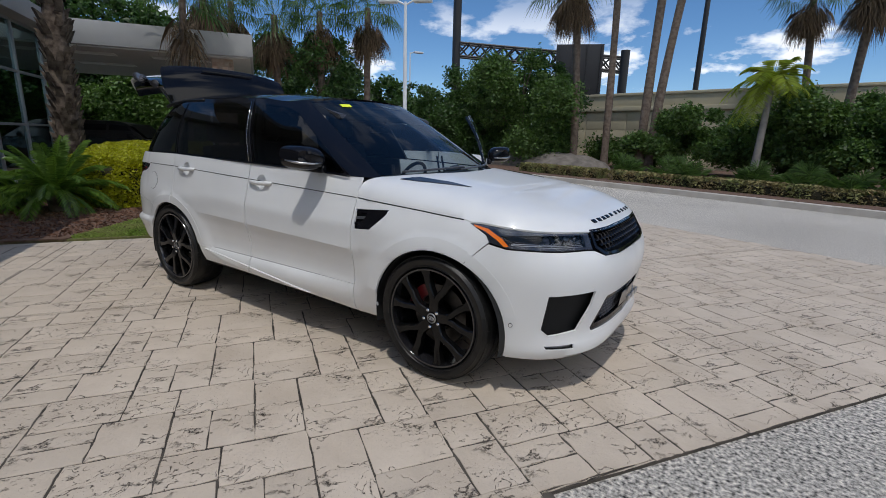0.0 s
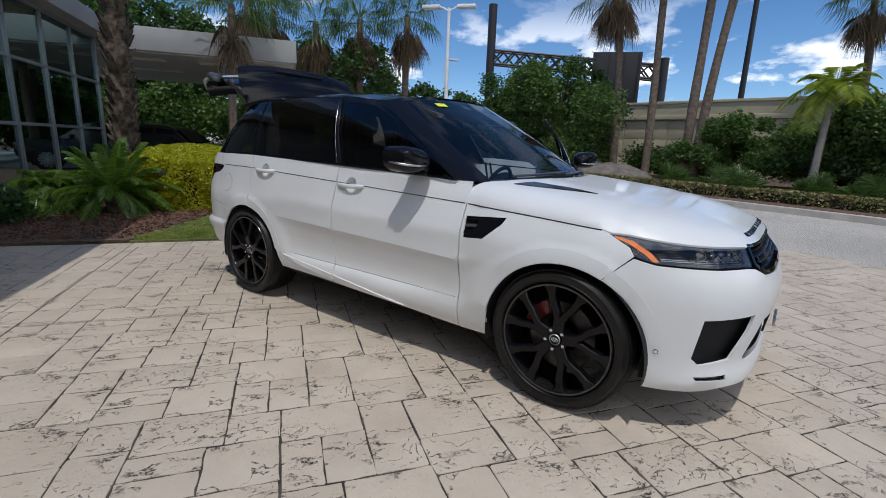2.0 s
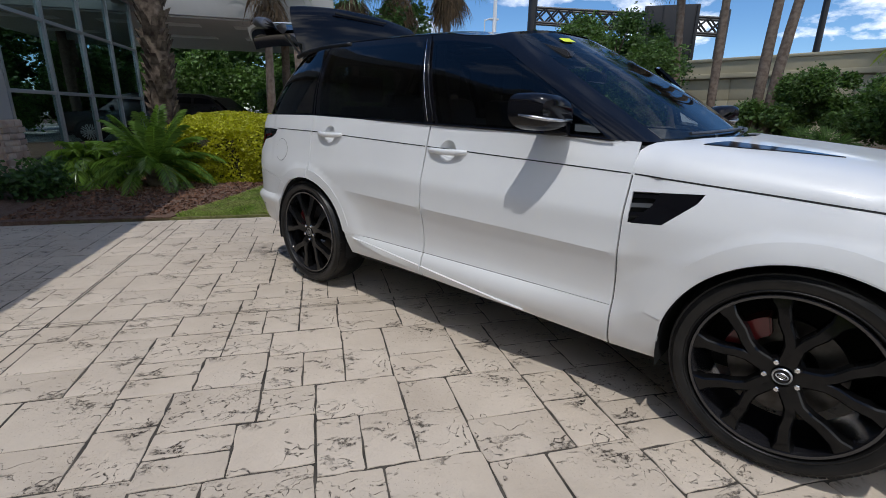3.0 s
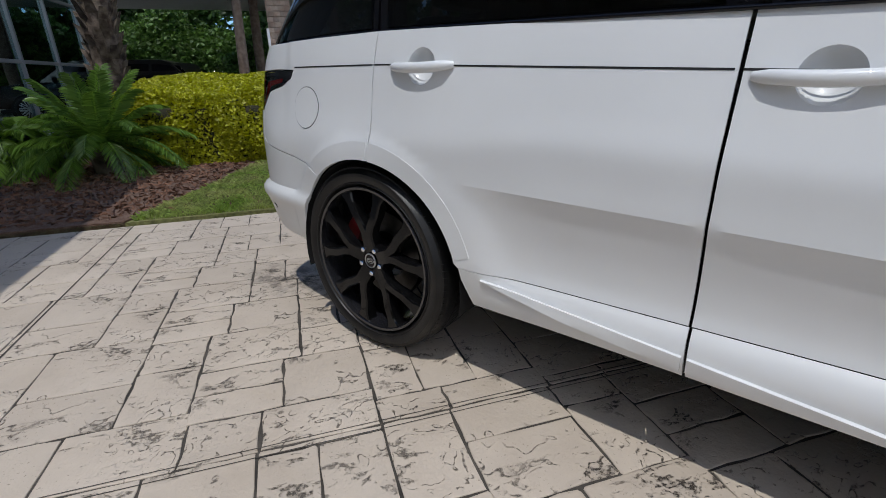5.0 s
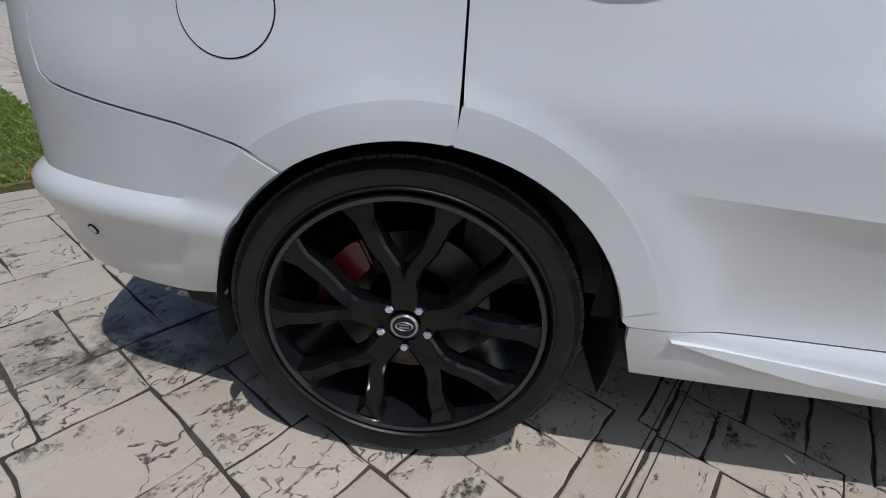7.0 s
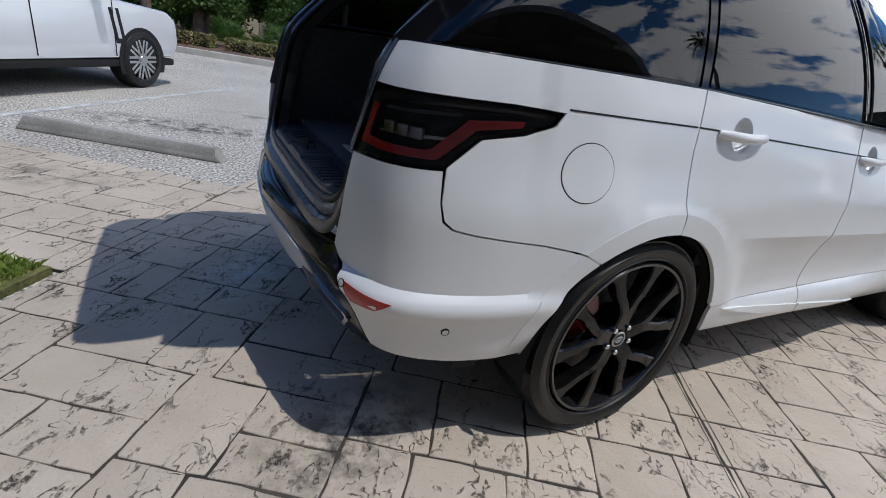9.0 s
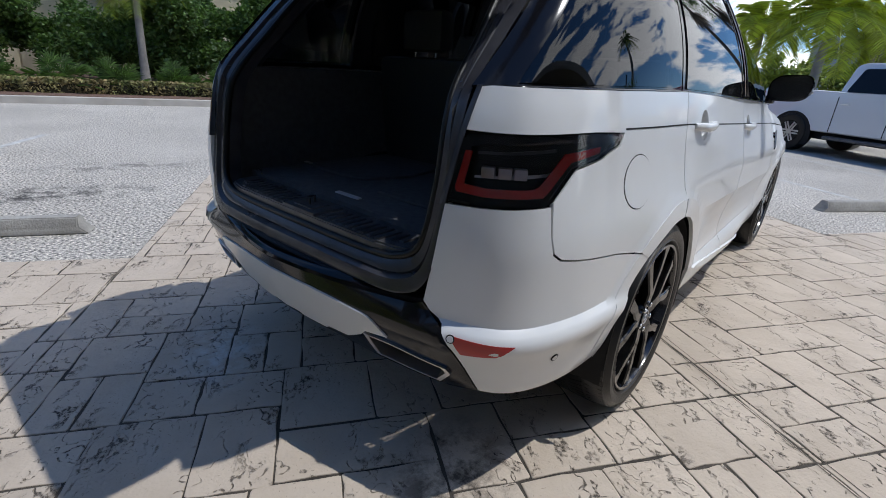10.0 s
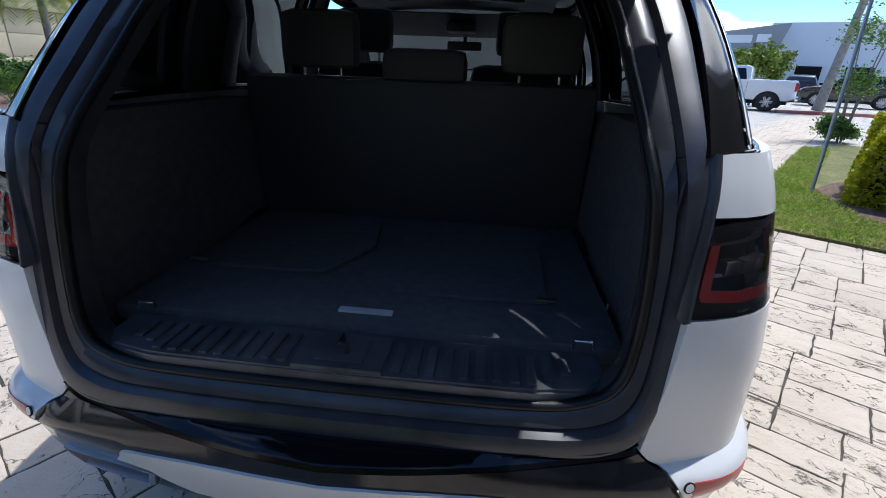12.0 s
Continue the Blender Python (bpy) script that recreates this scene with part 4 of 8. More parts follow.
# ---- the white car: heading +x, rear axle at x = 0, its right side at negative y ----
from mathutils import geometry

WHEELBASE, TYRE_R = 2.923, 0.388
ARCH_R, ARCH_F = (0.02, 0.365, 0.435), (WHEELBASE + 0.012, 0.36, 0.445)


def monotone(xs, ys, x):
    """Monotone cubic through the knots."""
    xs, ys = np.asarray(xs, float), np.asarray(ys, float)
    h, d = np.diff(xs), np.diff(ys) / np.diff(xs)
    m = np.zeros_like(xs)
    m[1:-1] = np.where(d[:-1] * d[1:] > 0, 2 * d[:-1] * d[1:] / (d[:-1] + d[1:] + 1e-12), 0)
    m[0], m[-1] = d[0], d[-1]
    x = np.clip(x, xs[0], xs[-1])
    i = np.clip(np.searchsorted(xs, x) - 1, 0, len(h) - 1)
    t = (x - xs[i]) / h[i]
    return ys[i] * (1 + 2 * t) * (1 - t) ** 2 + m[i] * h[i] * t * (1 - t) ** 2 + ys[i + 1] * t * t * (3 - 2 * t) + m[i + 1] * h[i] * t * t * (t - 1)


def spline(points, n=60):
    """Catmull-Rom through points, n steps a span."""
    P = [np.array(p, float) for p in points]
    P = [2 * P[0] - P[1]] + P + [2 * P[-1] - P[-2]]
    out = []
    for i in range(1, len(P) - 2):
        for t in np.linspace(0, 1, n, endpoint=False):
            a, b, c, d = P[i - 1:i + 3]
            out.append(0.5 * (2 * b + (c - a) * t + (2 * a - 5 * b + 4 * c - d) * t * t + (3 * b - a - 3 * c + d) * t ** 3))
    return np.array(out + [P[-2]])


# plan outline at the widest level, front centre to rear centre (x, half width)
OUT = spline([(3.83, 0), (3.815, 0.30), (3.76, 0.55), (3.62, 0.76), (3.42, 0.89), (3.2, 0.95), (2.92, 0.985), (2.3, 0.978), (1.2, 0.975), (0.4, 0.978), (0, 0.985), (-0.38, 0.972),
              (-0.66, 0.94), (-0.85, 0.862), (-0.94, 0.71), (-0.995, 0.45), (-1.03, 0.2), (-1.045, 0)])
OUT[0, 1] = OUT[-1, 1] = 0
SEG = np.concatenate([[0], np.cumsum(np.hypot(*np.diff(OUT, axis=0).T))])
OS = np.linspace(0, SEG[-1], 900)
OX, OY = np.interp(OS, SEG, OUT[:, 0]), np.interp(OS, SEG, OUT[:, 1])
ON = np.stack([np.gradient(OY, OS), -np.gradient(OX, OS)], 1)
ON = np.stack([np.convolve(np.pad(ON[:, k], 12, "reflect" if k == 0 else "edge"), np.ones(25) / 25, "valid") for k in (0, 1)], 1)
ON /= np.linalg.norm(ON, axis=1)[:, None]
ON[0], ON[-1] = (1, 0), (-1, 0)
S_END = OS[-1]


def s_x(x):
    """Outline position of a place on the side."""
    i = np.argmax(OY > 0.86)
    j = len(OY) - np.argmax(OY[::-1] > 0.80)
    return float(np.interp(-x, -OX[i - 60:j + 30], OS[i - 60:j + 30]))


def s_front(y):
    return float(np.interp(y, OY[:330], OS[:330])) if y <= 0.95 else s_x(3.2)


def s_rear(y):
    return float(np.interp(-y, -OY[-260:], OS[-260:]))


def line_z(x):
    """Height of the long shut line that runs from the headlamp to the tail lamp."""
    return float(np.interp(x, [-1, 0.1, 2.3, 2.85, 3.12, 3.5, 3.9], [1.130, 1.122, 1.042, 1.008, 0.99, 0.955, 0.93]))


def crease_z(x):
    """Height of the sharp crease pressed into the doors."""
    return float(np.interp(x, [0.3, 0.8, 1.6, 2.3], CREASE_Z))


CREASE_Z = (0.764, 0.753, 0.732, 0.714)


def belt_z(x):
    return float(np.interp(x, [-1.1, -0.75, 0.0, 0.9, 2.26], [1.215, 1.222, 1.230, 1.206, 1.165]))


# inward offsets from the outline by height: nose, nose corner, wings, doors, quarters, rear corner, tail
SECTIONS = [
    (0.0, [(0.20, 0.16), (0.25, 0.05), (0.30, 0.03), (0.40, 0.04), (0.55, 0.02), (0.66, 0.0), (0.76, 0.015), (0.85, 0.06), (0.95, 0.12), (1.1, 0.24)]),
    (s_front(0.62), [(0.20, 0.14), (0.25, 0.03), (0.30, 0.02), (0.36, 0.035), (0.55, 0.012), (0.70, 0.0), (0.80, 0.02), (0.88, 0.06), (0.97, 0.11), (1.1, 0.24)]),
    (s_x(3.3), [(0.20, 0.10), (0.25, 0.035), (0.32, 0.02), (0.50, 0.01), (0.70, 0.0), (0.85, 0.015), (0.92, 0.035), (1.0, 0.075), (1.1, 0.16)]),
    (s_x(2.92), [(0.25, 0.06), (0.45, 0.015), (0.70, 0.0), (0.82, 0.012), (0.92, 0.04), (1.0, 0.07), (1.1, 0.12)]),
    (s_x(2.3), [(0.25, 0.10), (0.30, 0.05), (0.36, 0.03), (0.42, 0.022), (0.475, 0.03), (0.50, 0.035), (0.64, 0.025), (0.698, 0.0135), (0.728, 0.0065), (0.86, 0.004), (0.95, 0.025), (1.04, 0.055), (1.12, 0.08), (1.2, 0.12)]),
    (s_x(1.6), [(0.25, 0.12), (0.295, 0.055), (0.34, 0.012), (0.40, 0.0), (0.45, 0.014), (0.475, 0.034), (0.52, 0.041), (0.66, 0.028), (0.715, 0.015), (0.745, 0.0065), (0.86, 0.002), (0.95, 0.022), (1.04, 0.048), (1.12, 0.068), (1.2, 0.088), (1.3, 0.12)]),
    (s_x(0.8), [(0.25, 0.12), (0.30, 0.055), (0.345, 0.02), (0.40, 0.006), (0.45, 0.014), (0.475, 0.030), (0.52, 0.038), (0.68, 0.026), (0.735, 0.014), (0.765, 0.0065), (0.88, 0.002), (0.97, 0.022), (1.08, 0.048), (1.15, 0.066), (1.22, 0.086), (1.3, 0.11)]),
    (s_x(0.35), [(0.25, 0.10), (0.32, 0.04), (0.42, 0.018), (0.475, 0.015), (0.55, 0.012), (0.75, 0.006), (0.85, 0.004), (0.95, 0.022), (1.10, 0.052), (1.18, 0.07), (1.3, 0.105)]),
    (s_x(-0.1), [(0.25, 0.08), (0.45, 0.015), (0.70, 0.0), (0.82, 0.008), (0.95, 0.045), (1.12, 0.078), (1.2, 0.098), (1.3, 0.13)]),
    (s_x(-0.5), [(0.30, 0.10), (0.40, 0.045), (0.50, 0.024), (0.545, 0.008), (0.565, 0.0), (0.598, 0.004), (0.61, 0.026), (0.80, 0.028), (0.95, 0.058), (1.12, 0.088), (1.2, 0.108), (1.32, 0.15)]),
    (s_rear(0.74), [(0.30, 0.14), (0.40, 0.06), (0.50, 0.028), (0.545, 0.010), (0.565, 0.0), (0.598, 0.005), (0.612, 0.036), (0.80, 0.036), (0.93, 0.045), (0.97, 0.055), (1.12, 0.088), (1.2, 0.122), (1.32, 0.20)]),
    (S_END, [(0.28, 0.20), (0.36, 0.10), (0.46, 0.045), (0.56, 0.01), (0.62, 0.0), (0.68, 0.01), (0.80, 0.05), (0.95, 0.07), (1.12, 0.13), (1.3, 0.24)]),
]
ZS = np.linspace(0.2, 1.34, 229)
TABLE = np.array([monotone([p[0] for p in prof], [p[1] for p in prof], ZS) for _, prof in SECTIONS])
STATION = np.array([s for s, _ in SECTIONS])


def inset(s, z):
    i = int(np.clip(np.searchsorted(STATION, s) - 1, 0, len(STATION) - 2))
    t = (s - STATION[i]) / (STATION[i + 1] - STATION[i])
    t = t * t * (3 - 2 * t)
    x = float(np.interp(s, OS, OX))
    zz = z - 0.036 * (1.2 - x) * min(1, max(0, (z - 0.8) / 0.3)) * (1.0 if -0.5 < x < 2.4 else 0.3)
    a, b = np.interp(zz, ZS, TABLE[i]), np.interp(zz, ZS, TABLE[i + 1])
    o = a + (b - a) * t
    if 0.28 < x < 2.32 and 0.5 < z < 1.05:
        fade = min(1.0, max(0.0, (x - 0.36) / 0.45))
        d = z - crease_z(x)
        o -= 0.0115 * fade * (math.exp(-d / 0.044) if d > 0 else max(0.0, 1 + d / 0.15))
    for hx, hr in ((ARCH_R[0], 0.505), (ARCH_F[0], 0.515)):
        r = math.hypot(x - hx, z - 0.365)
        if r < 0.8 and z > 0.30:
            high = min(1.0, max(0.0, (z - 0.66) / 0.14))
            doors = (x > hx) == (hx < 1)
            out = min(1.0, max(0.0, (r - hr) / (0.014 + (0.13 if doors else 0.01) * (1 - high))))
            out = out * out * (3 - 2 * out)
            w = min(1.0, max(0.0, (z - 0.40) / 0.08))
            proud = o * (0.9 if doors else 0.25) * (1 - high) + 0.010 * high
            o -= w * proud * (1 - out)
    return o


def shell(s, z, deep=0.0):
    """A point of the body's skin; s > 0 is the right side."""
    a = abs(s)
    x, y = np.interp(a, OS, OX), np.interp(a, OS, OY)
    n = np.array([np.interp(a, OS, ON[:, 0]), np.interp(a, OS, ON[:, 1])])
    n /= np.hypot(*n)
    o = inset(a, z) + deep
    return Vector((x - n[0] * o, -math.copysign(1, s) * max(0.0, y - n[1] * o), z))


def inside(loop, pts):
    P, L = np.asarray(pts, float), np.asarray(loop, float)
    hit = np.zeros(len(P), bool)
    for (x0, y0), (x1, y1) in zip(L, np.roll(L, -1, 0)):
        c = ((y0 > P[:, 1]) != (y1 > P[:, 1]))
        hit ^= c & (P[:, 0] < (x1 - x0) * (P[:, 1] - y0) / (y1 - y0 + 1e-15) + x0)
    return hit


def dense(loop, step):
    out = []
    for a, b in zip(loop, list(loop[1:]) + [loop[0]]):
        a, b = np.array(a, float), np.array(b, float)
        n = max(1, int(np.hypot(*(b - a)) / step))
        out += [tuple(a + (b - a) * k / n) for k in range(n)]
    return out


def near(loop, pts):
    L, P = np.asarray(loop), np.asarray(pts)
    d = np.full(len(P), 9.0)
    for a, b in zip(L, np.roll(L, -1, 0)):
        e = b - a
        t = np.clip(((P - a) @ e) / (e @ e + 1e-12), 0, 1)
        d = np.minimum(d, np.linalg.norm(P - a - t[:, None] * e, axis=1))
    return d


def skin(name, loop, fn, material, parent, step=0.04, lip=0.014, holes=(), label="", lip_way=None, crease=()):
    """A panel: the 2D loop (with holes) meshed and laid on the surface fn, with a folded-in edge."""
    loops = [dense(l, step) for l in (loop, *holes)]
    L = np.array(loop)
    (u0, v0), (u1, v1) = L.min(0), L.max(0)
    gu, gv = np.meshgrid(np.arange(u0, u1, step), np.arange(v0, v1, step))
    grid = np.stack([gu.ravel(), gv.ravel()], 1)
    keep = inside(loop, grid) & (near(loops[0], grid) > step * 0.45) if len(grid) else np.zeros(0, bool)
    for h in loops[1:]:
        keep &= ~inside(h, grid) & (near(h, grid) > step * 0.45)
    pts, edges = [], []
    for l in loops:
        b = len(pts)
        pts += l
        edges += [(b + k, b + (k + 1) % len(l)) for k in range(len(l))]
    if crease:
        keep &= np.abs(grid[:, 1] - np.interp(np.abs(grid[:, 0]), [abs(c[0]) for c in crease], [c[1] for c in crease])) > step * 0.4
        b = len(pts)
        pts += list(crease)
        edges += [(b + k, b + k + 1) for k in range(len(crease) - 1)]
    pts += [tuple(p) for p in grid[keep]]
    co, _, tris, *_ = geometry.delaunay_2d_cdt([Vector(p) for p in pts], edges, [], 0, 1e-6)
    co2 = np.array([tuple(c) for c in co])
    cen = np.array([co2[list(t)].mean(0) for t in tris])
    ok = inside(loops[0], cen)
    for h in loops[1:]:
        ok &= ~inside(h, cen)
    bm = bmesh.new()
    vs = [bm.verts.new(fn(*c)) for c in co2]
    e = 1e-3
    nrm = []
    for (a, b), v in zip(co2, vs):
        n = (fn(a + e, b) - fn(a - e, b)).cross(fn(a, b + e) - fn(a, b - e))
        nrm.append(n.normalized() if n.length > 0 else Vector((0, 0, 1)))
    for t, k in zip(tris, ok):
        if k:
            bm.faces.new([vs[i] for i in t])
    flip = sum(n.dot(v.co - Vector((1.2, 0, 0.7))) for n, v in zip(nrm, vs)) < 0
    if lip:
        bm.verts.index_update()
        rim = [ed for ed in bm.edges if len(ed.link_faces) == 1]
        low = {}
        for ed in rim:
            for v in ed.verts:
                if v not in low:
                    n = nrm[v.index] * (-1 if flip else 1)
                    low[v] = bm.verts.new(v.co - n * lip if lip_way is None else v.co + Vector(lip_way) * lip)
        for ed in rim:
            a, b = ed.verts
            bm.faces.new((a, b, low[b], low[a]))
    bmesh.ops.delete(bm, geom=[v for v in bm.verts if not v.link_faces], context="VERTS")
    bmesh.ops.recalc_face_normals(bm, faces=bm.faces[:])
    me = bpy.data.meshes.new(name)
    if sum(f.normal.dot(f.calc_center_median() - Vector((1.2, 0, 0.7))) * f.calc_area() for f in bm.faces) < 0:
        bmesh.ops.reverse_faces(bm, faces=bm.faces[:])
    bm.to_mesh(me)
    bm.free()
    me.materials.append(material)
    me.shade_smooth()
    me.set_sharp_from_angle(angle=radians(38))
    if crease:
        on = np.array([fn(*c)[:] for c in crease])
        hit = [np.abs(on - np.array(v.co)).sum(1).min() < 1e-4 for v in me.vertices]
        for ed in me.edges:
            if hit[ed.vertices[0]] and hit[ed.vertices[1]]:
                ed.use_edge_sharp = True
    ob = new(name, me)
    ob.parent = parent
    if label:
        ob["label"] = label
    return ob


def arc(cx, cz, r, a0, a1, n=18, rz=None):
    return [(cx + r * math.cos(radians(a)), cz + (rz or r) * math.sin(radians(a))) for a in np.linspace(a0, a1, n)]


def on_side(loop):
    """(x, z) of the side to (s, z)."""
    return [(s_x(x), z) for x, z in loop]


car = thing("car", "white SUV with a black roof and raised tailgate on stamped paving", "car")

FENDER = [(2.295, 0.475), (2.30, 0.7), (2.30, 1.0), (2.30, line_z(2.3))] + [(x, line_z(x)) for x in np.linspace(2.45, 3.10, 7)] + [(3.13, 0.982), (3.24, 0.925), (3.262, 0.89), (3.20, 0.83)] + arc(*ARCH_F, 64, 168, 24) + [(2.488, 0.285), (2.29, 0.275)]
FDOOR = [(1.165, 0.4745), (2.288, 0.4745), (2.293, 0.7), (2.293, belt_z(2.293))] + [(x, belt_z(x)) for x in (2.0, 1.6, 1.17)] + [(1.165, 0.85)]
FTRIM = [(1.172, 0.335), (1.6, 0.318), (2.282, 0.278), (2.288, 0.472), (1.7, 0.472), (1.168, 0.472)]
RDOOR = [(1.157, 0.4745), (1.157, 0.85), (1.160, belt_z(1.16)), (0.7, belt_z(0.7)), (0.075, belt_z(0.075)), (0.062, 1.05), (0.07, 0.9)] + arc(*ARCH_R, 82, 16, 20) + [(0.452, 0.4745)]
RTRIM = [(1.160, 0.472), (0.455, 0.472), (0.462, 0.43), (0.50, 0.338), (0.75, 0.342), (1.165, 0.335)]


def panel_pair(name, loop, material, parent, holes=(), label="", step=0.04, crease=()):
    """The panel on the right side and its mirror image on the left."""
    obs = []
    for side in (1, -1):
        lp = [(side * s, z) for s, z in loop]
        hs = [[(side * s, z) for s, z in h] for h in holes]
        obs.append(skin(name, lp, shell, material, parent, step, holes=hs, label=label, crease=[(side * s, z) for s, z in crease]))
    return obs


fender = panel_pair("wing", on_side(FENDER), PAINT, car, step=0.028, holes=[on_side([(2.315, 0.975), (2.575, 0.992), (2.555, 0.955), (2.45, 0.862), (2.32, 0.852)])])


def cup_loop(x0, z0, n=32):
    """Rim of the scooped recess behind a door handle."""
    return [(s_x(x0) + 0.056 * math.cos(a), z0 + 0.004 + 0.056 * math.sin(a)) for a in np.linspace(0, 2 * math.pi, n, endpoint=False)]


F_CUP, R_CUP = (1.315, 1.064), (0.285, 1.108)
fdoor = panel_pair("front_door", on_side(FDOOR), PAINT, car, step=0.022, holes=[cup_loop(*F_CUP)], crease=[(s_x(x), crease_z(x)) for x in np.linspace(2.275, 1.18, 40)])
rdoor = panel_pair("rear_door", on_side(RDOOR), PAINT, car, step=0.022, holes=[cup_loop(*R_CUP)], crease=[(s_x(x), crease_z(x)) for x in np.linspace(1.14, 0.46, 28)])
for d, loop in ((fdoor, FTRIM), (rdoor, RTRIM)):
    for k, side in enumerate((1, -1)):
        skin("sill_trim", [(side * s, z) for s, z in on_side(loop)], shell, PAINT, d[k], 0.025)
# quarter panel round to the tail, above and in front of the tail lamp
TL_IN = s_rear(0.665)
TAIL = [(s_x(-0.455), 1.112), (s_x(-0.475), 1.086), (s_x(-0.56), 1.056), (s_x(-0.685), 1.034), (s_x(-0.772), 0.958), (s_x(-0.79), 0.950), (s_rear(0.76), 0.941), (TL_IN + 0.014, 0.941), (TL_IN + 0.004, 1.03), (TL_IN - 0.010, 1.104), (s_rear(0.76), 1.112), (s_x(-0.6), 1.117)]
QUP = on_side([(0.068, 0.802), (0.065, 0.9), (0.057, 1.05), (0.070, belt_z(0.07)), (-0.3, belt_z(-0.3)), (-0.55, belt_z(-0.55))]) + [(s_rear(0.74), 1.221), (TL_IN - 0.045, 1.218), (TL_IN - 0.022, 1.118), (s_rear(0.76), 1.117), (s_x(-0.6), 1.122), (s_x(-0.447), 1.117), (s_x(-0.470), 1.082), (s_x(-0.556), 1.051), (s_x(-0.681), 1.030), (s_x(-0.766), 0.956), (s_x(-0.765), 0.87)] + on_side([(-0.752, 0.826), (-0.725, 0.807), (-0.67, 0.797), (-0.45, 0.770), (-0.252, 0.735)] + arc(*ARCH_R, 126.9, 86, 12))
quarter = panel_pair("quarter_panel", QUP, PAINT, car, step=0.028)
RB_IN = s_rear(0.66)
RBUMP = on_side(arc(*ARCH_R, 127.5, 178, 14) + [(-0.412, 0.395)]) + [(s_x(-0.5), 0.378), (s_x(-0.68), 0.38), (s_rear(0.80), 0.40), (s_rear(0.745), 0.50), (s_rear(0.712), 0.56), (s_rear(0.682), 0.607), (s_rear(0.64), 0.632), (s_rear(0.618), 0.656), (s_rear(0.642), 0.80), (RB_IN, 0.936), (s_rear(0.76), 0.938), (s_x(-0.775), 0.947), (s_x(-0.770), 0.87)] + on_side([(-0.757, 0.821), (-0.729, 0.802), (-0.672, 0.792), (-0.45, 0.765), (-0.256, 0.7305)])
rbump = panel_pair("rear_bumper_corner", RBUMP, PAINT, car, step=0.015)
lamps = panel_pair("tail_lamp", TAIL, SMOKED, car, label="smoked red tail lamp")

# front bumper, one piece round the nose, with real openings
LAMP_IN = s_front(0.56)
GR_LOW = 0.80


def mirrored(half):
    return half + [(-s, z) for s, z in half[::-1]]


LAMP_LOW = [(s_x(3.262), 0.885), (s_x(3.36), 0.865), (s_front(0.76), 0.855), (s_front(0.62), 0.855), (LAMP_IN, 0.85)]
FBUMP = mirrored([(0.0001, GR_LOW), (s_front(0.3), GR_LOW), (s_front(0.48), GR_LOW + 0.012), (LAMP_IN, 0.845)] + [(s, z - 0.005) for s, z in LAMP_LOW[::-1]] + on_side([(3.2034, 0.8274)] + arc(*ARCH_F, 63.6, 8, 14) + [(3.382, 0.31), (3.372, 0.245)]) + [(s_front(0.80), 0.232), (s_front(0.6), 0.228), (s_front(0.3), 0.225), (0.0001, 0.225)])
INTAKE = [(s_front(0.80), 0.618), (s_front(0.56), 0.628), (s_front(0.578), 0.545), (s_front(0.645), 0.40), (s_front(0.785), 0.382), (s_front(0.815), 0.42)]
LOWER = mirrored([(0.0001, 0.575), (s_front(0.44), 0.575), (s_front(0.46), 0.55), (s_front(0.55), 0.40), (s_front(0.53), 0.37), (0.0001, 0.36)])
SLOT = [(s_front(0.66), 0.325), (s_front(0.80), 0.325), (s_front(0.79), 0.305), (s_front(0.66), 0.30)]
front_bumper = skin("front_bumper", FBUMP, shell, PAINT, car, 0.035, holes=[INTAKE, [(-s, z) for s, z in INTAKE], LOWER, SLOT, [(-s, z) for s, z in SLOT]])

# hood: rises from the shut line, dome by distance from its outline
HOOD_EDGE = []
for s in list(np.linspace(0.001, s_x(2.2945), 60)):
    x = float(np.interp(s, OS, OX))
    z = min(line_z(x) + 0.004, 0.955 + 0.03 * min(1, s / 0.9)) if x > 3.12 else line_z(x) + 0.004
    HOOD_EDGE.append(shell(s, z))
HE = np.array([(p.x, abs(p.y), p.z) for p in HOOD_EDGE])


def hood_fn(x, y):
    z0 = float(np.interp(x, HE[::-1, 0], HE[::-1, 2]))
    a, e = HE[:-1, :2], np.diff(HE[:, :2], axis=0)
    p = np.array((x, abs(y)))
    t = np.clip(((p - a) * e).sum(1) / ((e * e).sum(1) + 1e-12), 0, 1)
    d = float(np.sqrt((((p - a) - t[:, None] * e) ** 2).sum(1).min()))
    whole = float(np.interp(x, [2.2, 2.5, 3.0, 3.4, 3.85], [0.165, 0.155, 0.135, 0.115, 0.09]))
    brow = float(np.interp(x, [2.3, 3.0, 3.5, 3.8], [0.105, 0.080, 0.052, 0.035]))
    return Vector((x, y, z0 + brow * (1 - math.exp(-d / 0.045)) + (whole - brow) * (1 - (1 - min(1.0, d / 0.62)) ** 2.3)))


COWL = [(2.294, 0.895), (2.296, 0.855), (2.335, 0.79), (2.43, 0.69), (2.52, 0.45), (2.56, 0.22), (2.57, 0.0)]
HOOD = [(p.x, p.y) for p in HOOD_EDGE[::-1]] + [(p.x, -p.y) for p in HOOD_EDGE[1:]] + [(x, y) for x, y in COWL[:-1]] + [(x, -y) for x, y in COWL[::-1]]
VENT = [(2.62, -0.70), (2.50, -0.735), (2.56, -0.60), (2.78, -0.56), (2.94, -0.575)]
hood = skin("bonnet", HOOD, hood_fn, PAINT, car, 0.035, 0.012, lip_way=(-0.3, 0, -0.8), holes=[VENT, [(x, -y) for x, y in VENT]])
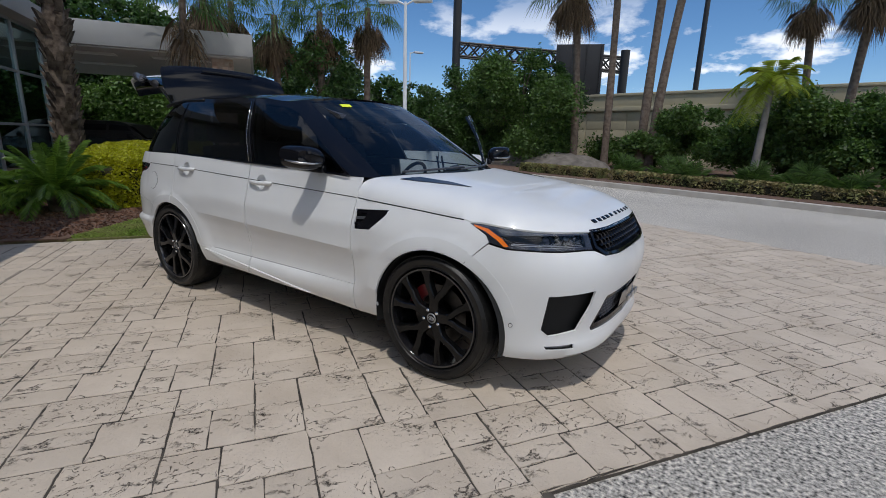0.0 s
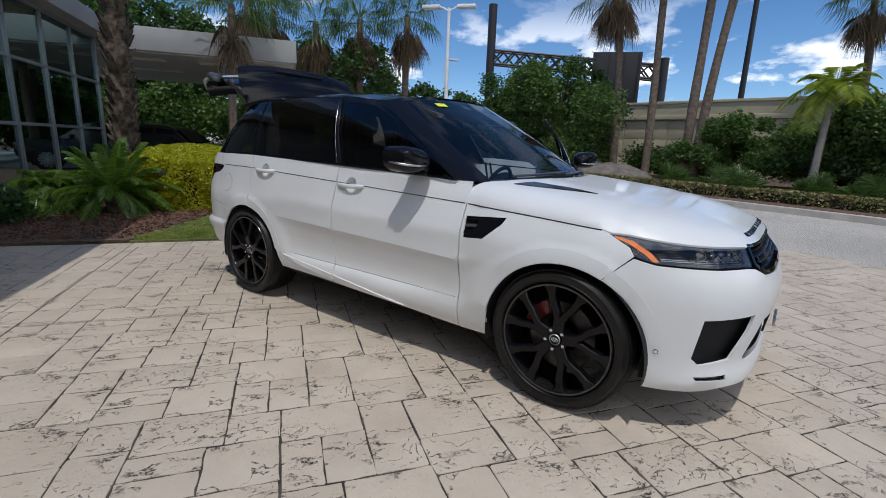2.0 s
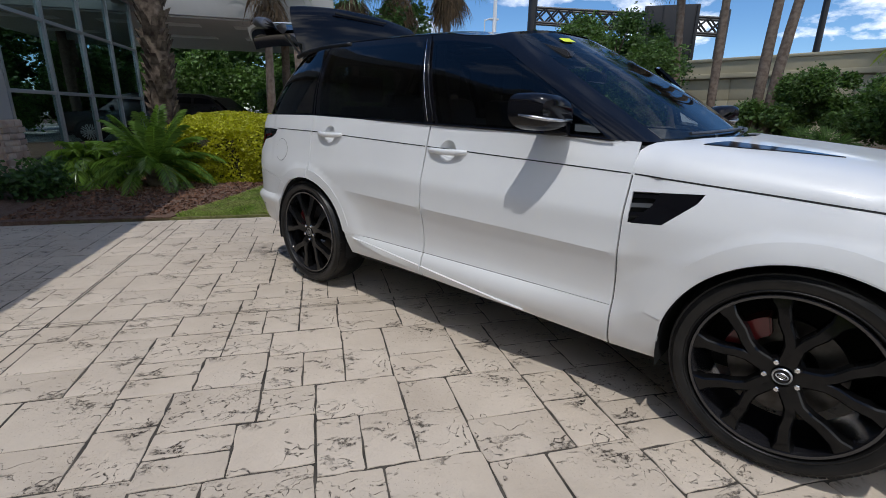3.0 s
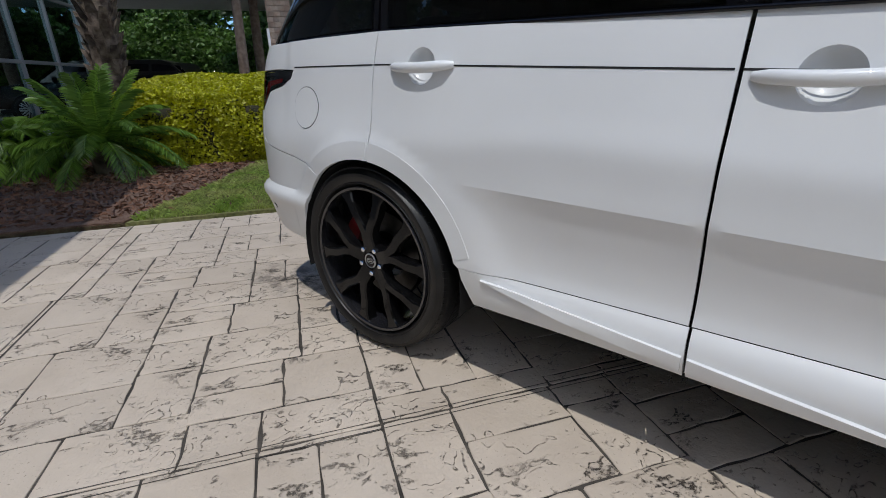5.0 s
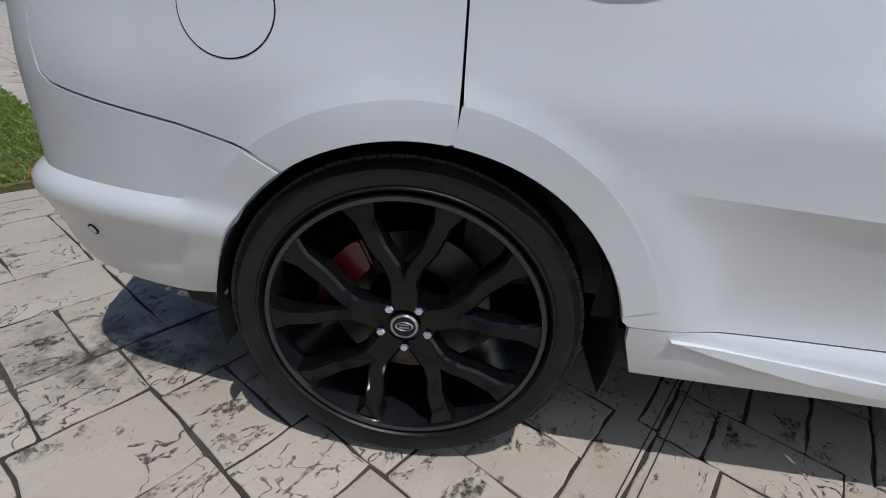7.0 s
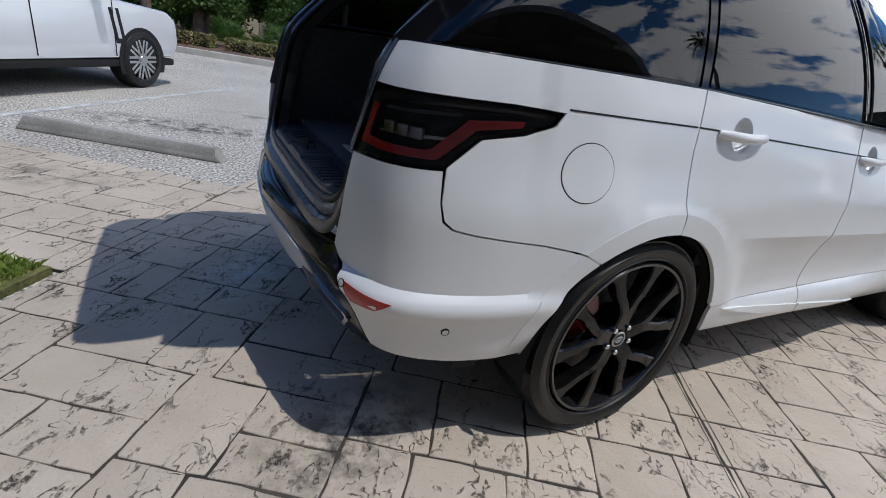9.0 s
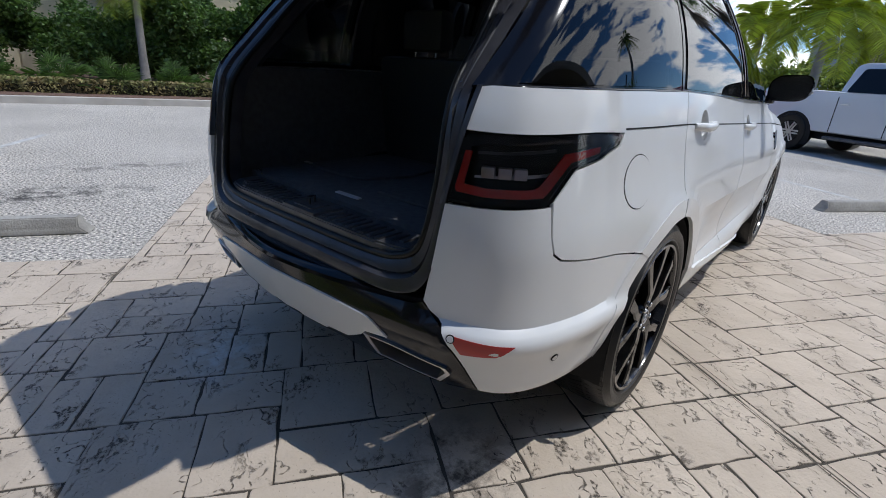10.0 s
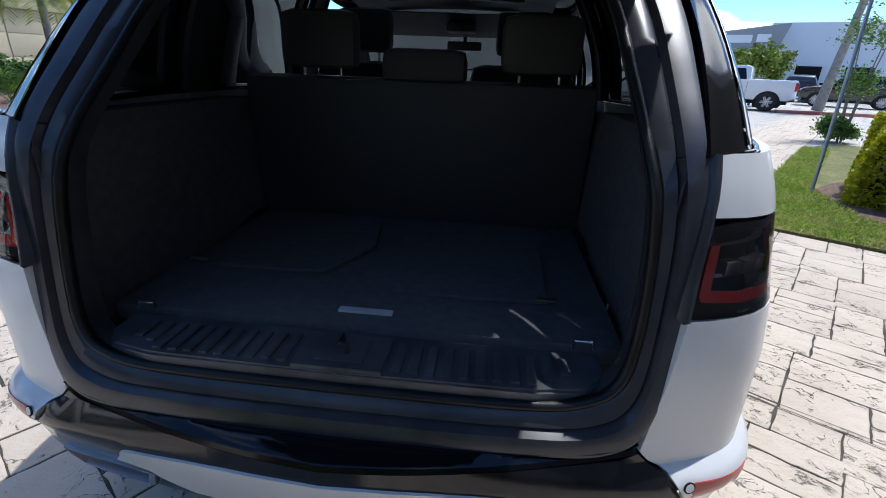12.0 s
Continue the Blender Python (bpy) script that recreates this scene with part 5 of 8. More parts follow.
for sgn in (1, -1):
    skin("bonnet_vent", [(x, y * sgn) for x, y in VENT], lambda x, y: hood_fn(x, y) + Vector((0, 0, 0.004)), GLOSS, hood, 0.04, 0.02, label="gloss black bonnet vent", lip_way=(0, 0, -1))

# greenhouse: base curve at the belt, top curve at the roof, from the windscreen's middle to the rear pillar
GBASE = spline([(2.535, 0, 1.165), (2.49, 0.42, 1.165), (2.36, 0.74, 1.165), (2.235, 0.86, 1.168), (1.9, 0.875, 1.182), (1.18, 0.893, 1.204), (0.08, 0.885, 1.229), (-0.45, 0.845, 1.227), (-0.74, 0.765, 1.223), (-0.842, 0.652, 1.219)], 40)
GTOP = spline([(1.60, 0, 1.715), (1.565, 0.36, 1.708), (1.47, 0.57, 1.685), (1.37, 0.645, 1.668), (1.24, 0.672, 1.676), (0.98, 0.69, 1.70), (0.05, 0.695, 1.71), (-0.15, 0.685, 1.70), (-0.30, 0.655, 1.685), (-0.41, 0.60, 1.662)], 40)
GK = np.linspace(0, 9, len(GBASE))


def green(k, h):
    a = abs(k)
    b = np.array([np.interp(a, GK, GBASE[:, i]) for i in range(3)])
    t = np.array([np.interp(a, GK, GTOP[:, i]) for i in range(3)])
    p = b + (t - b) * h
    bow = 0.035 * math.sin(math.pi * min(1, max(0, h)))
    n = np.array([t[2] - b[2], 0]) if a < 1 else np.array([0.25, 1.0])
    if a < 2.2:
        w = a / 2.2
        p[0] += bow * 1.6 * (1 - w * 0.7)
        p[1] += bow * 0.6 * w
    else:
        p[1] += bow
    return Vector((p[0], -math.copysign(1, k) * p[1], p[2]))


def quad(k0, k1, h0=0.0, h1=1.0, m0=None, m1=None):
    return [(k0, h0), (k1, h0), (m1 if m1 is not None else k1, h1), (m0 if m0 is not None else k0, h1)]


windshield = skin("windshield", mirrored([(0.0001, 0.02), (2.02, 0.02), (2.02, 0.97), (0.0001, 0.97)]), green, WINDSHIELD, car, 0.09, 0.0)
for side in (1, -1):
    def g(loop):
        return [(side * k, h) for k, h in loop]
    skin("front_pillar", g(quad(2.03, 3.05, 0.0, 1.0)), green, GLOSS, car, 0.08, 0.02)
    skin("front_window", g([(3.27, 0.035), (4.955, 0.02), (4.955, 0.918), (4.1, 0.918), (3.38, 0.897), (3.063, 0.82), (3.07, 0.33)]), green, SIDEGLASS, fdoor[0 if side > 0 else 1], 0.08, 0.0)
    skin("window_frame", g([(3.055, 0.0), (4.985, 0.0), (4.985, 1.0), (3.055, 1.0)]), lambda k, h: green(k, h) + Vector((0, math.copysign(0.004, k), 0)), GLOSS, fdoor[0 if side > 0 else 1], 0.09, 0.02, holes=[g([(3.29, 0.045), (4.94, 0.03), (4.94, 0.905), (4.1, 0.905), (3.39, 0.885), (3.07, 0.81), (3.08, 0.34)])])
    skin("rear_window", g([(5.07, 0.02), (5.975, 0.02), (5.955, 0.918), (5.05, 0.918)]), green, PRIVACY, rdoor[0 if side > 0 else 1], 0.08, 0.0)
    skin("window_frame", g([(5.0, 0.0), (6.02, 0.0), (6.02, 1.0), (5.0, 1.0)]), lambda k, h: green(k, h) + Vector((0, math.copysign(0.004, k), 0)), GLOSS, rdoor[0 if side > 0 else 1], 0.07, 0.02, holes=[g([(5.09, 0.03), (5.96, 0.03), (5.94, 0.905), (5.07, 0.905)])])
    skin("quarter_window", g([(6.07, 0.02), (8.28, 0.02), (8.18, 0.902), (6.05, 0.918)]), green, PRIVACY, car, 0.08, 0.0)
    for k0, k1 in ((4.86, 5.12), (5.93, 6.14)):
        skin("pillar_lining", g(quad(k0, k1, 0.0, 1.0)), lambda k, h: green(k, h) + Vector((0, math.copysign(0.035, k), 0)), LEATHER, car, 0.08, 0.02, label="black lining of the middle pillar")
    skin("rear_pillar", g(quad(6.035, 8.99, 0.0, 1.0)), lambda k, h: green(k, h) + Vector((0, math.copysign(0.004, k), 0)), GLOSS, car, 0.08, 0.03, holes=[g([(6.09, 0.03), (8.26, 0.03), (8.16, 0.89), (6.07, 0.905)])])

RT = GTOP[:, :2]


def roof_fn(x, y):
    """Roof skin: level across its edge, crowned towards the middle."""
    k = np.argsort(RT[:, 0])
    half = max(1e-3, float(np.interp(x, RT[k, 0], RT[k, 1])))
    z0 = float(np.interp(x, RT[k, 0], GTOP[k, 2]))
    crown = float(np.interp(x, [-0.45, -0.1, 0.5, 1.2, 1.47, 1.6], [0.065, 0.08, 0.085, 0.062, 0.034, 0.004]))
    return Vector((x, y, z0 + crown * (1 - min(1.0, abs(y) / half) ** 2.3)))


ROOF = [tuple(p) for p in RT] + [(x, -y) for x, y in RT[::-1]]
ROOF = [ROOF[i] for i in range(0, len(ROOF), 6)]
SUNROOF = [(0.30, -0.40), (1.18, -0.40), (1.22, -0.36), (1.22, 0.36), (1.18, 0.40), (0.30, 0.40)]
roof = skin("roof", ROOF, roof_fn, GLOSS, car, 0.06, 0.02, holes=[SUNROOF])
skin("glass_roof", [(x * 1.0, y * 0.985) for x, y in SUNROOF], roof_fn, PRIVACY, roof, 0.06, 0.0, label="dark glass roof panel")

# under-body and inner shell, dark, closes the gaps between the panels
bm = bmesh.new()
N = 140
for lo, hi, deep in ((0.27, 0.95, 0.05),):
    ring = [[bm.verts.new(shell(s, z, deep)) for s in np.linspace(-S_END, S_END, N)] for z in np.linspace(lo, hi, 12)]
    for a, b in zip(ring, ring[1:]):
        for k in range(N - 1):
            x = (a[k].co.x + b[k].co.x) / 2
            z = (a[k].co.z + b[k].co.z) / 2
            if min(math.hypot(x - ARCH_R[0], z - 0.37), math.hypot(x - ARCH_F[0], z - 0.37)) > 0.47 and not (x < -0.75 and z > 0.62 and abs(a[k].co.y) < 0.7) and not (x < -0.5 and z < 0.42):
                bm.faces.new((a[k], a[k + 1], b[k + 1], b[k]))
part("inner_body", bm, DARK, car, "dark inner structure")
box("floor_pan", (-0.60, -0.72, 0.24), (3.5, 0.72, 0.30), DARK, car, 0.03)

# wheels


def wheel(parent_name, x, y, side, turn=0.0):
    w = new("wheel")
    w.parent = car
    w.matrix_parent_inverse = Matrix.Identity(4)
    w.matrix_local = pose(x, y, TYRE_R, 0, 0, 0 if side < 0 else 180) @ pose(0, 0, 0, 0, turn, 0)
    w["label"] = "black alloy wheel with a low-profile tyre"
    # local frame: outer face towards -y, hub plane at y = 0
    bm = bmesh.new()
    R, r = TYRE_R, 0.304
    prof = [(r, 0.02), (r + 0.006, -0.010), (r + 0.012, -0.019), (r + 0.015, -0.019), (r + 0.018, -0.016), (r + 0.028, -0.0215), (r + 0.045, -0.025), (r + 0.052, -0.0245), (r + 0.053, -0.0225), (R - 0.03, -0.02), (R - 0.012, -0.002), (R - 0.003, 0.02), (R, 0.05), (R, 0.20), (R - 0.004, 0.235), (R - 0.03, 0.26), (r + 0.03, 0.265), (r, 0.24)]
    lathe(bm, prof, 72)
    part("tyre", bm, RUBBER, w)
    bm = bmesh.new()
    n = 92
    for k in range(n):
        a = 2 * math.pi * k / n
        for lo, hi, sk in ((-0.006, 0.055, 0.25), (0.068, 0.122, -0.3), (0.135, 0.19, 0.3), (0.20, 0.252, -0.25)):
            m = pose(0, 0, 0, 0, math.degrees(a), 0)
            hh = R + 0.002
            vs = add_box(bm, (-0.0115, lo, R - 0.014), (0.0115, hi, hh), 0.0)
            for v in vs:
                v.co.x += (v.co.y - (lo + hi) / 2) * sk
                if v.co.y < 0.0:
                    v.co.z -= 0.012
                if v.co.y > 0.23:
                    v.co.z -= 0.012
            bmesh.ops.transform(bm, matrix=m, verts=vs)
    part("tread", bm, RUBBER, w)
    bm = bmesh.new()
    lathe(bm, [(0.306, -0.008), (0.301, -0.018), (0.292, -0.016), (0.286, 0.004), (0.282, 0.05), (0.268, 0.13), (0.275, 0.22), (0.303, 0.235)], 72)
    part("rim", bm, RIMBLACK, w)
    for i in range(5):
        bm = bmesh.new()
        for s in (-1, 1):
            pts = [(0.040, 22, 0.022), (0.070, 27, 0.0215), (0.092, 29.0, 0.0205), (0.118, 30.0, 0.0200), (0.155, 25.6, 0.0195), (0.195, 20.4, 0.0200), (0.255, 18.6, 0.0215), (0.297, 17.6, 0.038)]
            prev = None
            for j, (rr, an, hw) in enumerate(pts):
                a = radians(126 + 72 * i + s * an)
                d = Vector((math.cos(a), 0, math.sin(a)))
                t = Vector((-d.z, 0, d.x))
                yo = [-0.002, -0.006, -0.010, -0.012, -0.012, -0.012, -0.011, -0.010][j]
                dep = [0.05, 0.05, 0.045, 0.04, 0.04, 0.04, 0.045, 0.05][j]
                c = d * rr
                row = [bm.verts.new(c + t * hw * 1.15 + Vector((0, yo + dep, 0))), bm.verts.new(c + t * hw + Vector((0, yo + 0.006, 0))), bm.verts.new(c + t * (hw - 0.006) + Vector((0, yo, 0))), bm.verts.new(c - t * (hw - 0.006) + Vector((0, yo, 0))), bm.verts.new(c - t * hw + Vector((0, yo + 0.006, 0))), bm.verts.new(c - t * hw * 1.15 + Vector((0, yo + dep, 0)))]
                if prev:
                    for k in range(5):
                        bm.faces.new((prev[k], prev[k + 1], row[k + 1], row[k]))
                    bm.faces.new((prev[5], prev[0], row[0], row[5]))
                else:
                    bm.faces.new(row)
                prev = row
            bm.faces.new(prev)
        part("spoke", bm, SATIN, w, smooth=30)
    bm = bmesh.new()
    lathe(bm, [(0.001, 0.004), (0.034, 0.004), (0.05, -0.002), (0.066, -0.003), (0.073, 0.010), (0.076, 0.06)], 40)
    part("hub", bm, SATIN, w)
    bm = bmesh.new()
    lathe(bm, [(0.001, -0.006), (0.027, -0.006), (0.031, -0.003), (0.031, 0.006)], 32)
    cap = part("hub_cap", bm, GLOSS, w)
    bm = bmesh.new()
    lathe(bm, [(0.0255, -0.0075), (0.0285, -0.0085), (0.031, -0.006), (0.031, -0.003), (0.0255, -0.0055)], 32, close=True)
    part("cap_ring", bm, ALU, cap, "silver ring")
    bm = bmesh.new()
    lathe(bm, [(0.0125, -0.0065), (0.0145, -0.008), (0.0165, -0.0065)], 24, pose(0, 0, 0) @ Matrix.Diagonal((1.25, 1, 0.72, 1)))
    for dz in (-0.004, 0.003):
        add_box(bm, (-0.011, -0.0078, dz), (0.011, -0.006, dz + 0.003), 0)
    part("emblem", bm, ALU, cap, "small silver oval badge")
    for i in range(5):
        a = radians(90 + 36 + 72 * i)
        bm = bmesh.new()
        lathe(bm, [(0.001, -0.012), (0.008, -0.012), (0.0105, -0.009), (0.0105, 0.01)], 6, pose(0.054 * math.cos(a), 0, 0.054 * math.sin(a)))
        part("wheel_nut", bm, CHROME, w)
    bm = bmesh.new()
    lathe(bm, [(0.10, 0.085), (0.185, 0.085), (0.187, 0.09), (0.187, 0.115), (0.10, 0.115)], 48)
    part("brake_disc", bm, STEEL, w)
    bm = bmesh.new()
    mid = 150 if side < 0 else 30
    loop = arc(0, 0, 0.205, mid - 31, mid + 31, 12) + arc(0, 0, 0.135, mid + 27, mid - 27, 12)
    prism(bm, loop, 0.045, 0.14, "y")
    bmesh.ops.bevel(bm, geom=bm.edges[:], offset=0.006, segments=2, affect="EDGES")
    part("brake_caliper", bm, RED, w, "red brake caliper")
    bm = bmesh.new()
    lathe(bm, [(0.004, -0.02), (0.005, -0.005), (0.005, 0.02)], 8, pose(0.28 * math.cos(0.4), 0.01, 0.28 * math.sin(0.4)))
    part("valve", bm, CHROME, w)
    return w


for x in (0.0, WHEELBASE):
    wheel("wheel", x, -0.948, -1, 8 if x else -4)
    wheel("wheel", x, 0.948, 1, 20)
for side in (1, -1):
    for ax, (cx, cz, r) in (("r", ARCH_R), ("f", ARCH_F)):
        bm = bmesh.new()
        pr = arc(cx, cz, r - 0.004, -12, 192, 30)
        a = [bm.verts.new((x, -side * 0.958, z)) for x, z in pr]
        b = [bm.verts.new((x, -side * 0.60, z)) for x, z in pr]
        for k in range(len(pr) - 1):
            bm.faces.new((a[k], a[k + 1], b[k + 1], b[k]))
        bm.faces.new(b)
        part("wheel_arch_liner", bm, DARK, car, "black arch liner")

# ---- car details ----


def deep_shell(d):
    return lambda s, z: shell(s, z, d)


def honeycomb(name, loop, pitch, wall, depth, parent, material, squash=0.62):
    bm = bmesh.new()
    L = np.array(loop)
    (a0, b0), (a1, b1) = L.min(0), L.max(0)
    row, z = 0, b0
    while z < b1 + pitch:
        s = a0 + (0.5 * pitch if row % 2 else 0)
        while s < a1 + pitch:
            ring = [(s + pitch * 0.577 * math.sin(radians(60 * k)), z + pitch * squash * 0.577 * math.cos(radians(60 * k))) for k in range(6)]
            if inside(loop, ring).all():
                o = [bm.verts.new(shell(p, q, depth)) for p, q in ring]
                i = [bm.verts.new(shell(s + (p - s) * wall, z + (q - z) * wall, depth + 0.004)) for p, q in ring]
                d = [bm.verts.new(shell(s + (p - s) * wall, z + (q - z) * wall, depth + 0.03)) for p, q in ring]
                for k in range(6):
                    n = (k + 1) % 6
                    bm.faces.new((o[k], o[n], i[n], i[k])), bm.faces.new((i[k], i[n], d[n], d[k]))
            s += pitch
        z += pitch * squash * 0.866
        row += 1
    return part(name, bm, material, parent, smooth=0)


for k, side in enumerate((1, -1)):
    def m(loop):
        return [(side * s, z) for s, z in loop]
    # dark strip on the skin paints the shade in the flank's shut line
    for ob, x0, x1 in ((fender[k], 2.305, 3.10), (fdoor[k], 1.168, 2.288), (rdoor[k], 0.066, 1.152), (quarter[k], -0.44, 0.056)):
        xs = np.linspace(x0, x1, 16)
        w = 0.0024 if ob is not fender[k] else 0.003
        lo = [(s_x(x), line_z(x) - w) for x in xs] + [(s_x(x), line_z(x) + w) for x in xs[::-1]]
        skin("shut_line", m(lo), deep_shell(-0.0012), DARK, ob, 0.06, 0.003, label="thin dark strip painting the shade in the body groove")
    # door handles in scooped cups
    for ob, (x0, z0) in ((fdoor[k], F_CUP), (rdoor[k], R_CUP)):
        s0 = s_x(x0)

        def bowl(s, z, s0=s0, z0=z0):
            r = ((abs(s) - s0) / 0.056) ** 2 + ((z - z0 - 0.004) / 0.056) ** 2
            return shell(s, z, 0.042 * max(0, 1 - r) ** 0.5)
        skin("handle_cup", m(cup_loop(x0, z0)), bowl, PAINT, ob, 0.008, 0.0)
        path = [shell(side * (s0 + d), z0 + 0.004 - 0.006 * e, -o) for d, o, e in ((0.128, 0.0, 0.0), (0.10, 0.014, 0.2), (0.05, 0.020, 0.6), (0, 0.022, 0.8), (-0.05, 0.021, 0.6), (-0.10, 0.016, 0.2), (-0.128, 0.0, 0))]
        v, f = tube_mesh(path, [0.009, 0.013, 0.0142, 0.0145, 0.0142, 0.013, 0.009], 12)
        h = raw("handle", [Vector((p.x, p.y, z0 + (p.z - z0) * 1.15)) for p in v], f, PAINT, ob, "white pull handle", smooth=True, flat_angle=60)
    # fuel flap
    if side > 0:
        s0 = s_x(-0.345)
        for nm, r, d, mt in (("flap_gap", 0.081, -0.0008, DARK), ("fuel_flap", 0.0785, -0.0022, PAINT)):
            skin(nm, [(s0 + r * 1.12 * math.cos(a), 0.971 + r * math.sin(a)) for a in np.linspace(0, 2 * math.pi, 48, endpoint=False)], deep_shell(d), mt, quarter[k], 0.02, 0.003)
    # wing vent
    vent = on_side([(2.313, 0.977), (2.577, 0.994), (2.557, 0.953), (2.452, 0.860), (2.318, 0.850)])
    vb = skin("wing_vent", m(vent), deep_shell(0.03), DARK, fender[k], 0.03, 0.0, label="gloss black side vent")
    skin("vent_blade", m(on_side([(2.42, 0.985), (2.577, 0.994), (2.557, 0.953), (2.452, 0.860), (2.33, 0.851), (2.40, 0.93)])), deep_shell(0.004), GLOSS, vb, 0.02, 0.012)
    for j in range(3):
        zz = 0.965 - j * 0.035
        skin("vent_fin", m(on_side([(2.318, zz), (2.43 - 0.02 * j, zz + 0.008), (2.43 - 0.02 * j, zz - 0.006), (2.318, zz - 0.016)])), deep_shell(0.006), GLOSS if j != 1 else ALU, vb, 0.02, 0.01)
    # tail lamp innards
    lamp = lamps[k]
    skin("housing", m(TAIL), deep_shell(0.045), DARK, lamp, 0.03, 0.0)
    frame_loop = [(s_x(-0.47), 1.106), (s_x(-0.49), 1.090), (s_x(-0.565), 1.060), (s_x(-0.69), 1.038), (s_x(-0.78), 0.961), (s_x(-0.795), 0.956), (s_rear(0.76), 0.946), (TL_IN + 0.006, 0.948), (TL_IN - 0.014, 1.098), (s_rear(0.76), 1.106), (s_x(-0.6), 1.110)]
    inner_loop = [(s_x(-0.60), 1.090), (s_x(-0.70), 1.068), (s_x(-0.79), 0.988), (s_rear(0.76), 0.980), (TL_IN - 0.030, 0.983), (TL_IN - 0.045, 1.080), (s_rear(0.76), 1.090), (s_x(-0.66), 1.095)]
    skin("surround", m(frame_loop), deep_shell(0.008), DARK, lamp, 0.03, 0.01, holes=[m(inner_loop)])
    bar = [(TL_IN - 0.030, 1.070), (TL_IN - 0.014, 0.980), (TL_IN - 0.020, 0.970), (s_rear(0.76), 0.965), (s_x(-0.80), 0.970), (s_x(-0.785), 0.979), (s_x(-0.70), 1.050), (s_x(-0.57), 1.068), (s_x(-0.565), 1.084), (s_x(-0.722), 1.072), (s_x(-0.812), 0.996), (s_x(-0.83), 0.990), (s_rear(0.76), 0.986), (TL_IN - 0.038, 0.991), (TL_IN - 0.050, 1.070)]
    skin("light_bar", m(bar), deep_shell(0.003), REDBAR, lamp, 0.012, 0.004, label="red C-shaped light bar")
    for j in range(3):
        p = shell(side * (TL_IN - 0.10 - j * 0.055), 1.022, 0.022)
        bm = bmesh.new()
        add_box(bm, (-0.010, -0.017, -0.014), (0.010, 0.017, 0.014), 0.004)
        bmesh.ops.transform(bm, matrix=Matrix.Translation(p) @ pose(0, 0, 0, 0, 0, side * (25 + j * 8)), verts=bm.verts[:])
        part("bulb", bm, ALU, lamp, "small silver reflector block")
    for j, zz in enumerate((1.005, 1.062)):
        skin("reflector_strip", m([(TL_IN - 0.06, zz), (s_x(-0.74), zz + 0.012), (s_x(-0.74), zz + 0.020), (TL_IN - 0.06, zz + 0.006)]), deep_shell(0.02), ALU if j == 0 else PLASTIC, lamp, 0.03, 0.004)
    # bumper reflector and sensors
    skin("reflector", m([(s_rear(0.716), 0.592), (s_rear(0.80), 0.588), (s_rear(0.865), 0.585), (s_rear(0.83), 0.548), (s_rear(0.745), 0.535)]), deep_shell(-0.002), REDLENS, rbump[k], 0.02, 0.004, label="red bumper reflector")
    for s0, z0, ob in ((s_rear(0.718), 0.584, rbump[k]), (s_x(-0.70), 0.505, rbump[k]), (s_x(3.405), 0.445, front_bumper)):
        for nm, r, d, mt in (("sensor_ring", 0.0125, -0.0035, DARK), ("sensor", 0.0095, -0.0042, PAINT)):
            skin(nm, m([(s0 + r * math.cos(a), z0 + r * math.sin(a)) for a in np.linspace(0, 2 * math.pi, 20, endpoint=False)]), deep_shell(d), mt, ob, 0.01, 0.003)
    # headlamp
    top = [(s, min(line_z(float(np.interp(s, OS, OX))), 0.951 + 0.03 * min(1, s / 0.9)) - 0.008) for s in np.linspace(s_x(3.14), LAMP_IN, 14)]
    lampl = top + [(s, z + 0.002) for s, z in LAMP_LOW[::-1]] + [(s_x(3.245), 0.925)]
    head = skin("headlamp", m(lampl), deep_shell(0.004), LAMPGLASS, car, 0.03, 0.0, label="clear headlamp with dark internals")
    skin("housing", m(lampl), deep_shell(0.07), LAMPGREY, head, 0.03, 0.0)
    skin("bezel", m(lampl), deep_shell(0.012), LAMPGREY, head, 0.03, 0.012, holes=[m([(s_x(3.30), 0.925)] + [(s_front(y), z) for y, z in ((0.84, 0.935), (0.72, 0.932), (0.60, 0.928), (0.605, 0.868), (0.74, 0.868))] + [(s_x(3.36), 0.88)])])
    skin("turn_signal", m([(s_x(3.165), 0.972), (s_x(3.25), 0.957), (s_x(3.335), 0.912), (s_x(3.372), 0.876), (s_x(3.345), 0.874), (s_x(3.31), 0.902), (s_x(3.235), 0.942), (s_x(3.17), 0.962)]), deep_shell(0.001), AMBER, head, 0.02, 0.006, label="amber turn signal strip")
    for j in range(4):
        y0 = 0.80 - j * 0.055
        p = shell(side * s_front(y0), 0.90, 0.045)
        bm = bmesh.new()
        lathe(bm, [(0.001, 0.0), (0.014, 0.002), (0.021, 0.012), (0.023, 0.03)], 20, Matrix.Translation(p) @ pose(0, 0, 0, 0, 0, 90 - side * 20) @ Matrix.Diagonal((1, 1, 0.85, 1)))
        part("projector", bm, CHROME if j % 2 else ALU, head)
    for j in range(3):
        zz = 0.872 + 0.006 * j
        skin("light_guide", m([(s_x(3.38), zz), (s_front(0.62), zz - 0.004), (s_front(0.62), zz - 0.001), (s_x(3.38), zz + 0.003)]), deep_shell(0.015 + 0.008 * j), ALU, head, 0.04, 0.003)
    for j in range(13):
        y0 = 0.845 - j * 0.020
        q = shell(side * s_front(y0), 0.884 + 0.004 * (j % 3), 0.030)
        box("crystal", (-0.007, -0.008, -0.009 - 0.004 * (j % 2)), (0.007, 0.008, 0.010), ALU if j % 3 else CHROME, head, 0.003, m=Matrix.Translation(q) @ pose(0, 0, 0, 20, 35, side * (40 - 3 * j)))
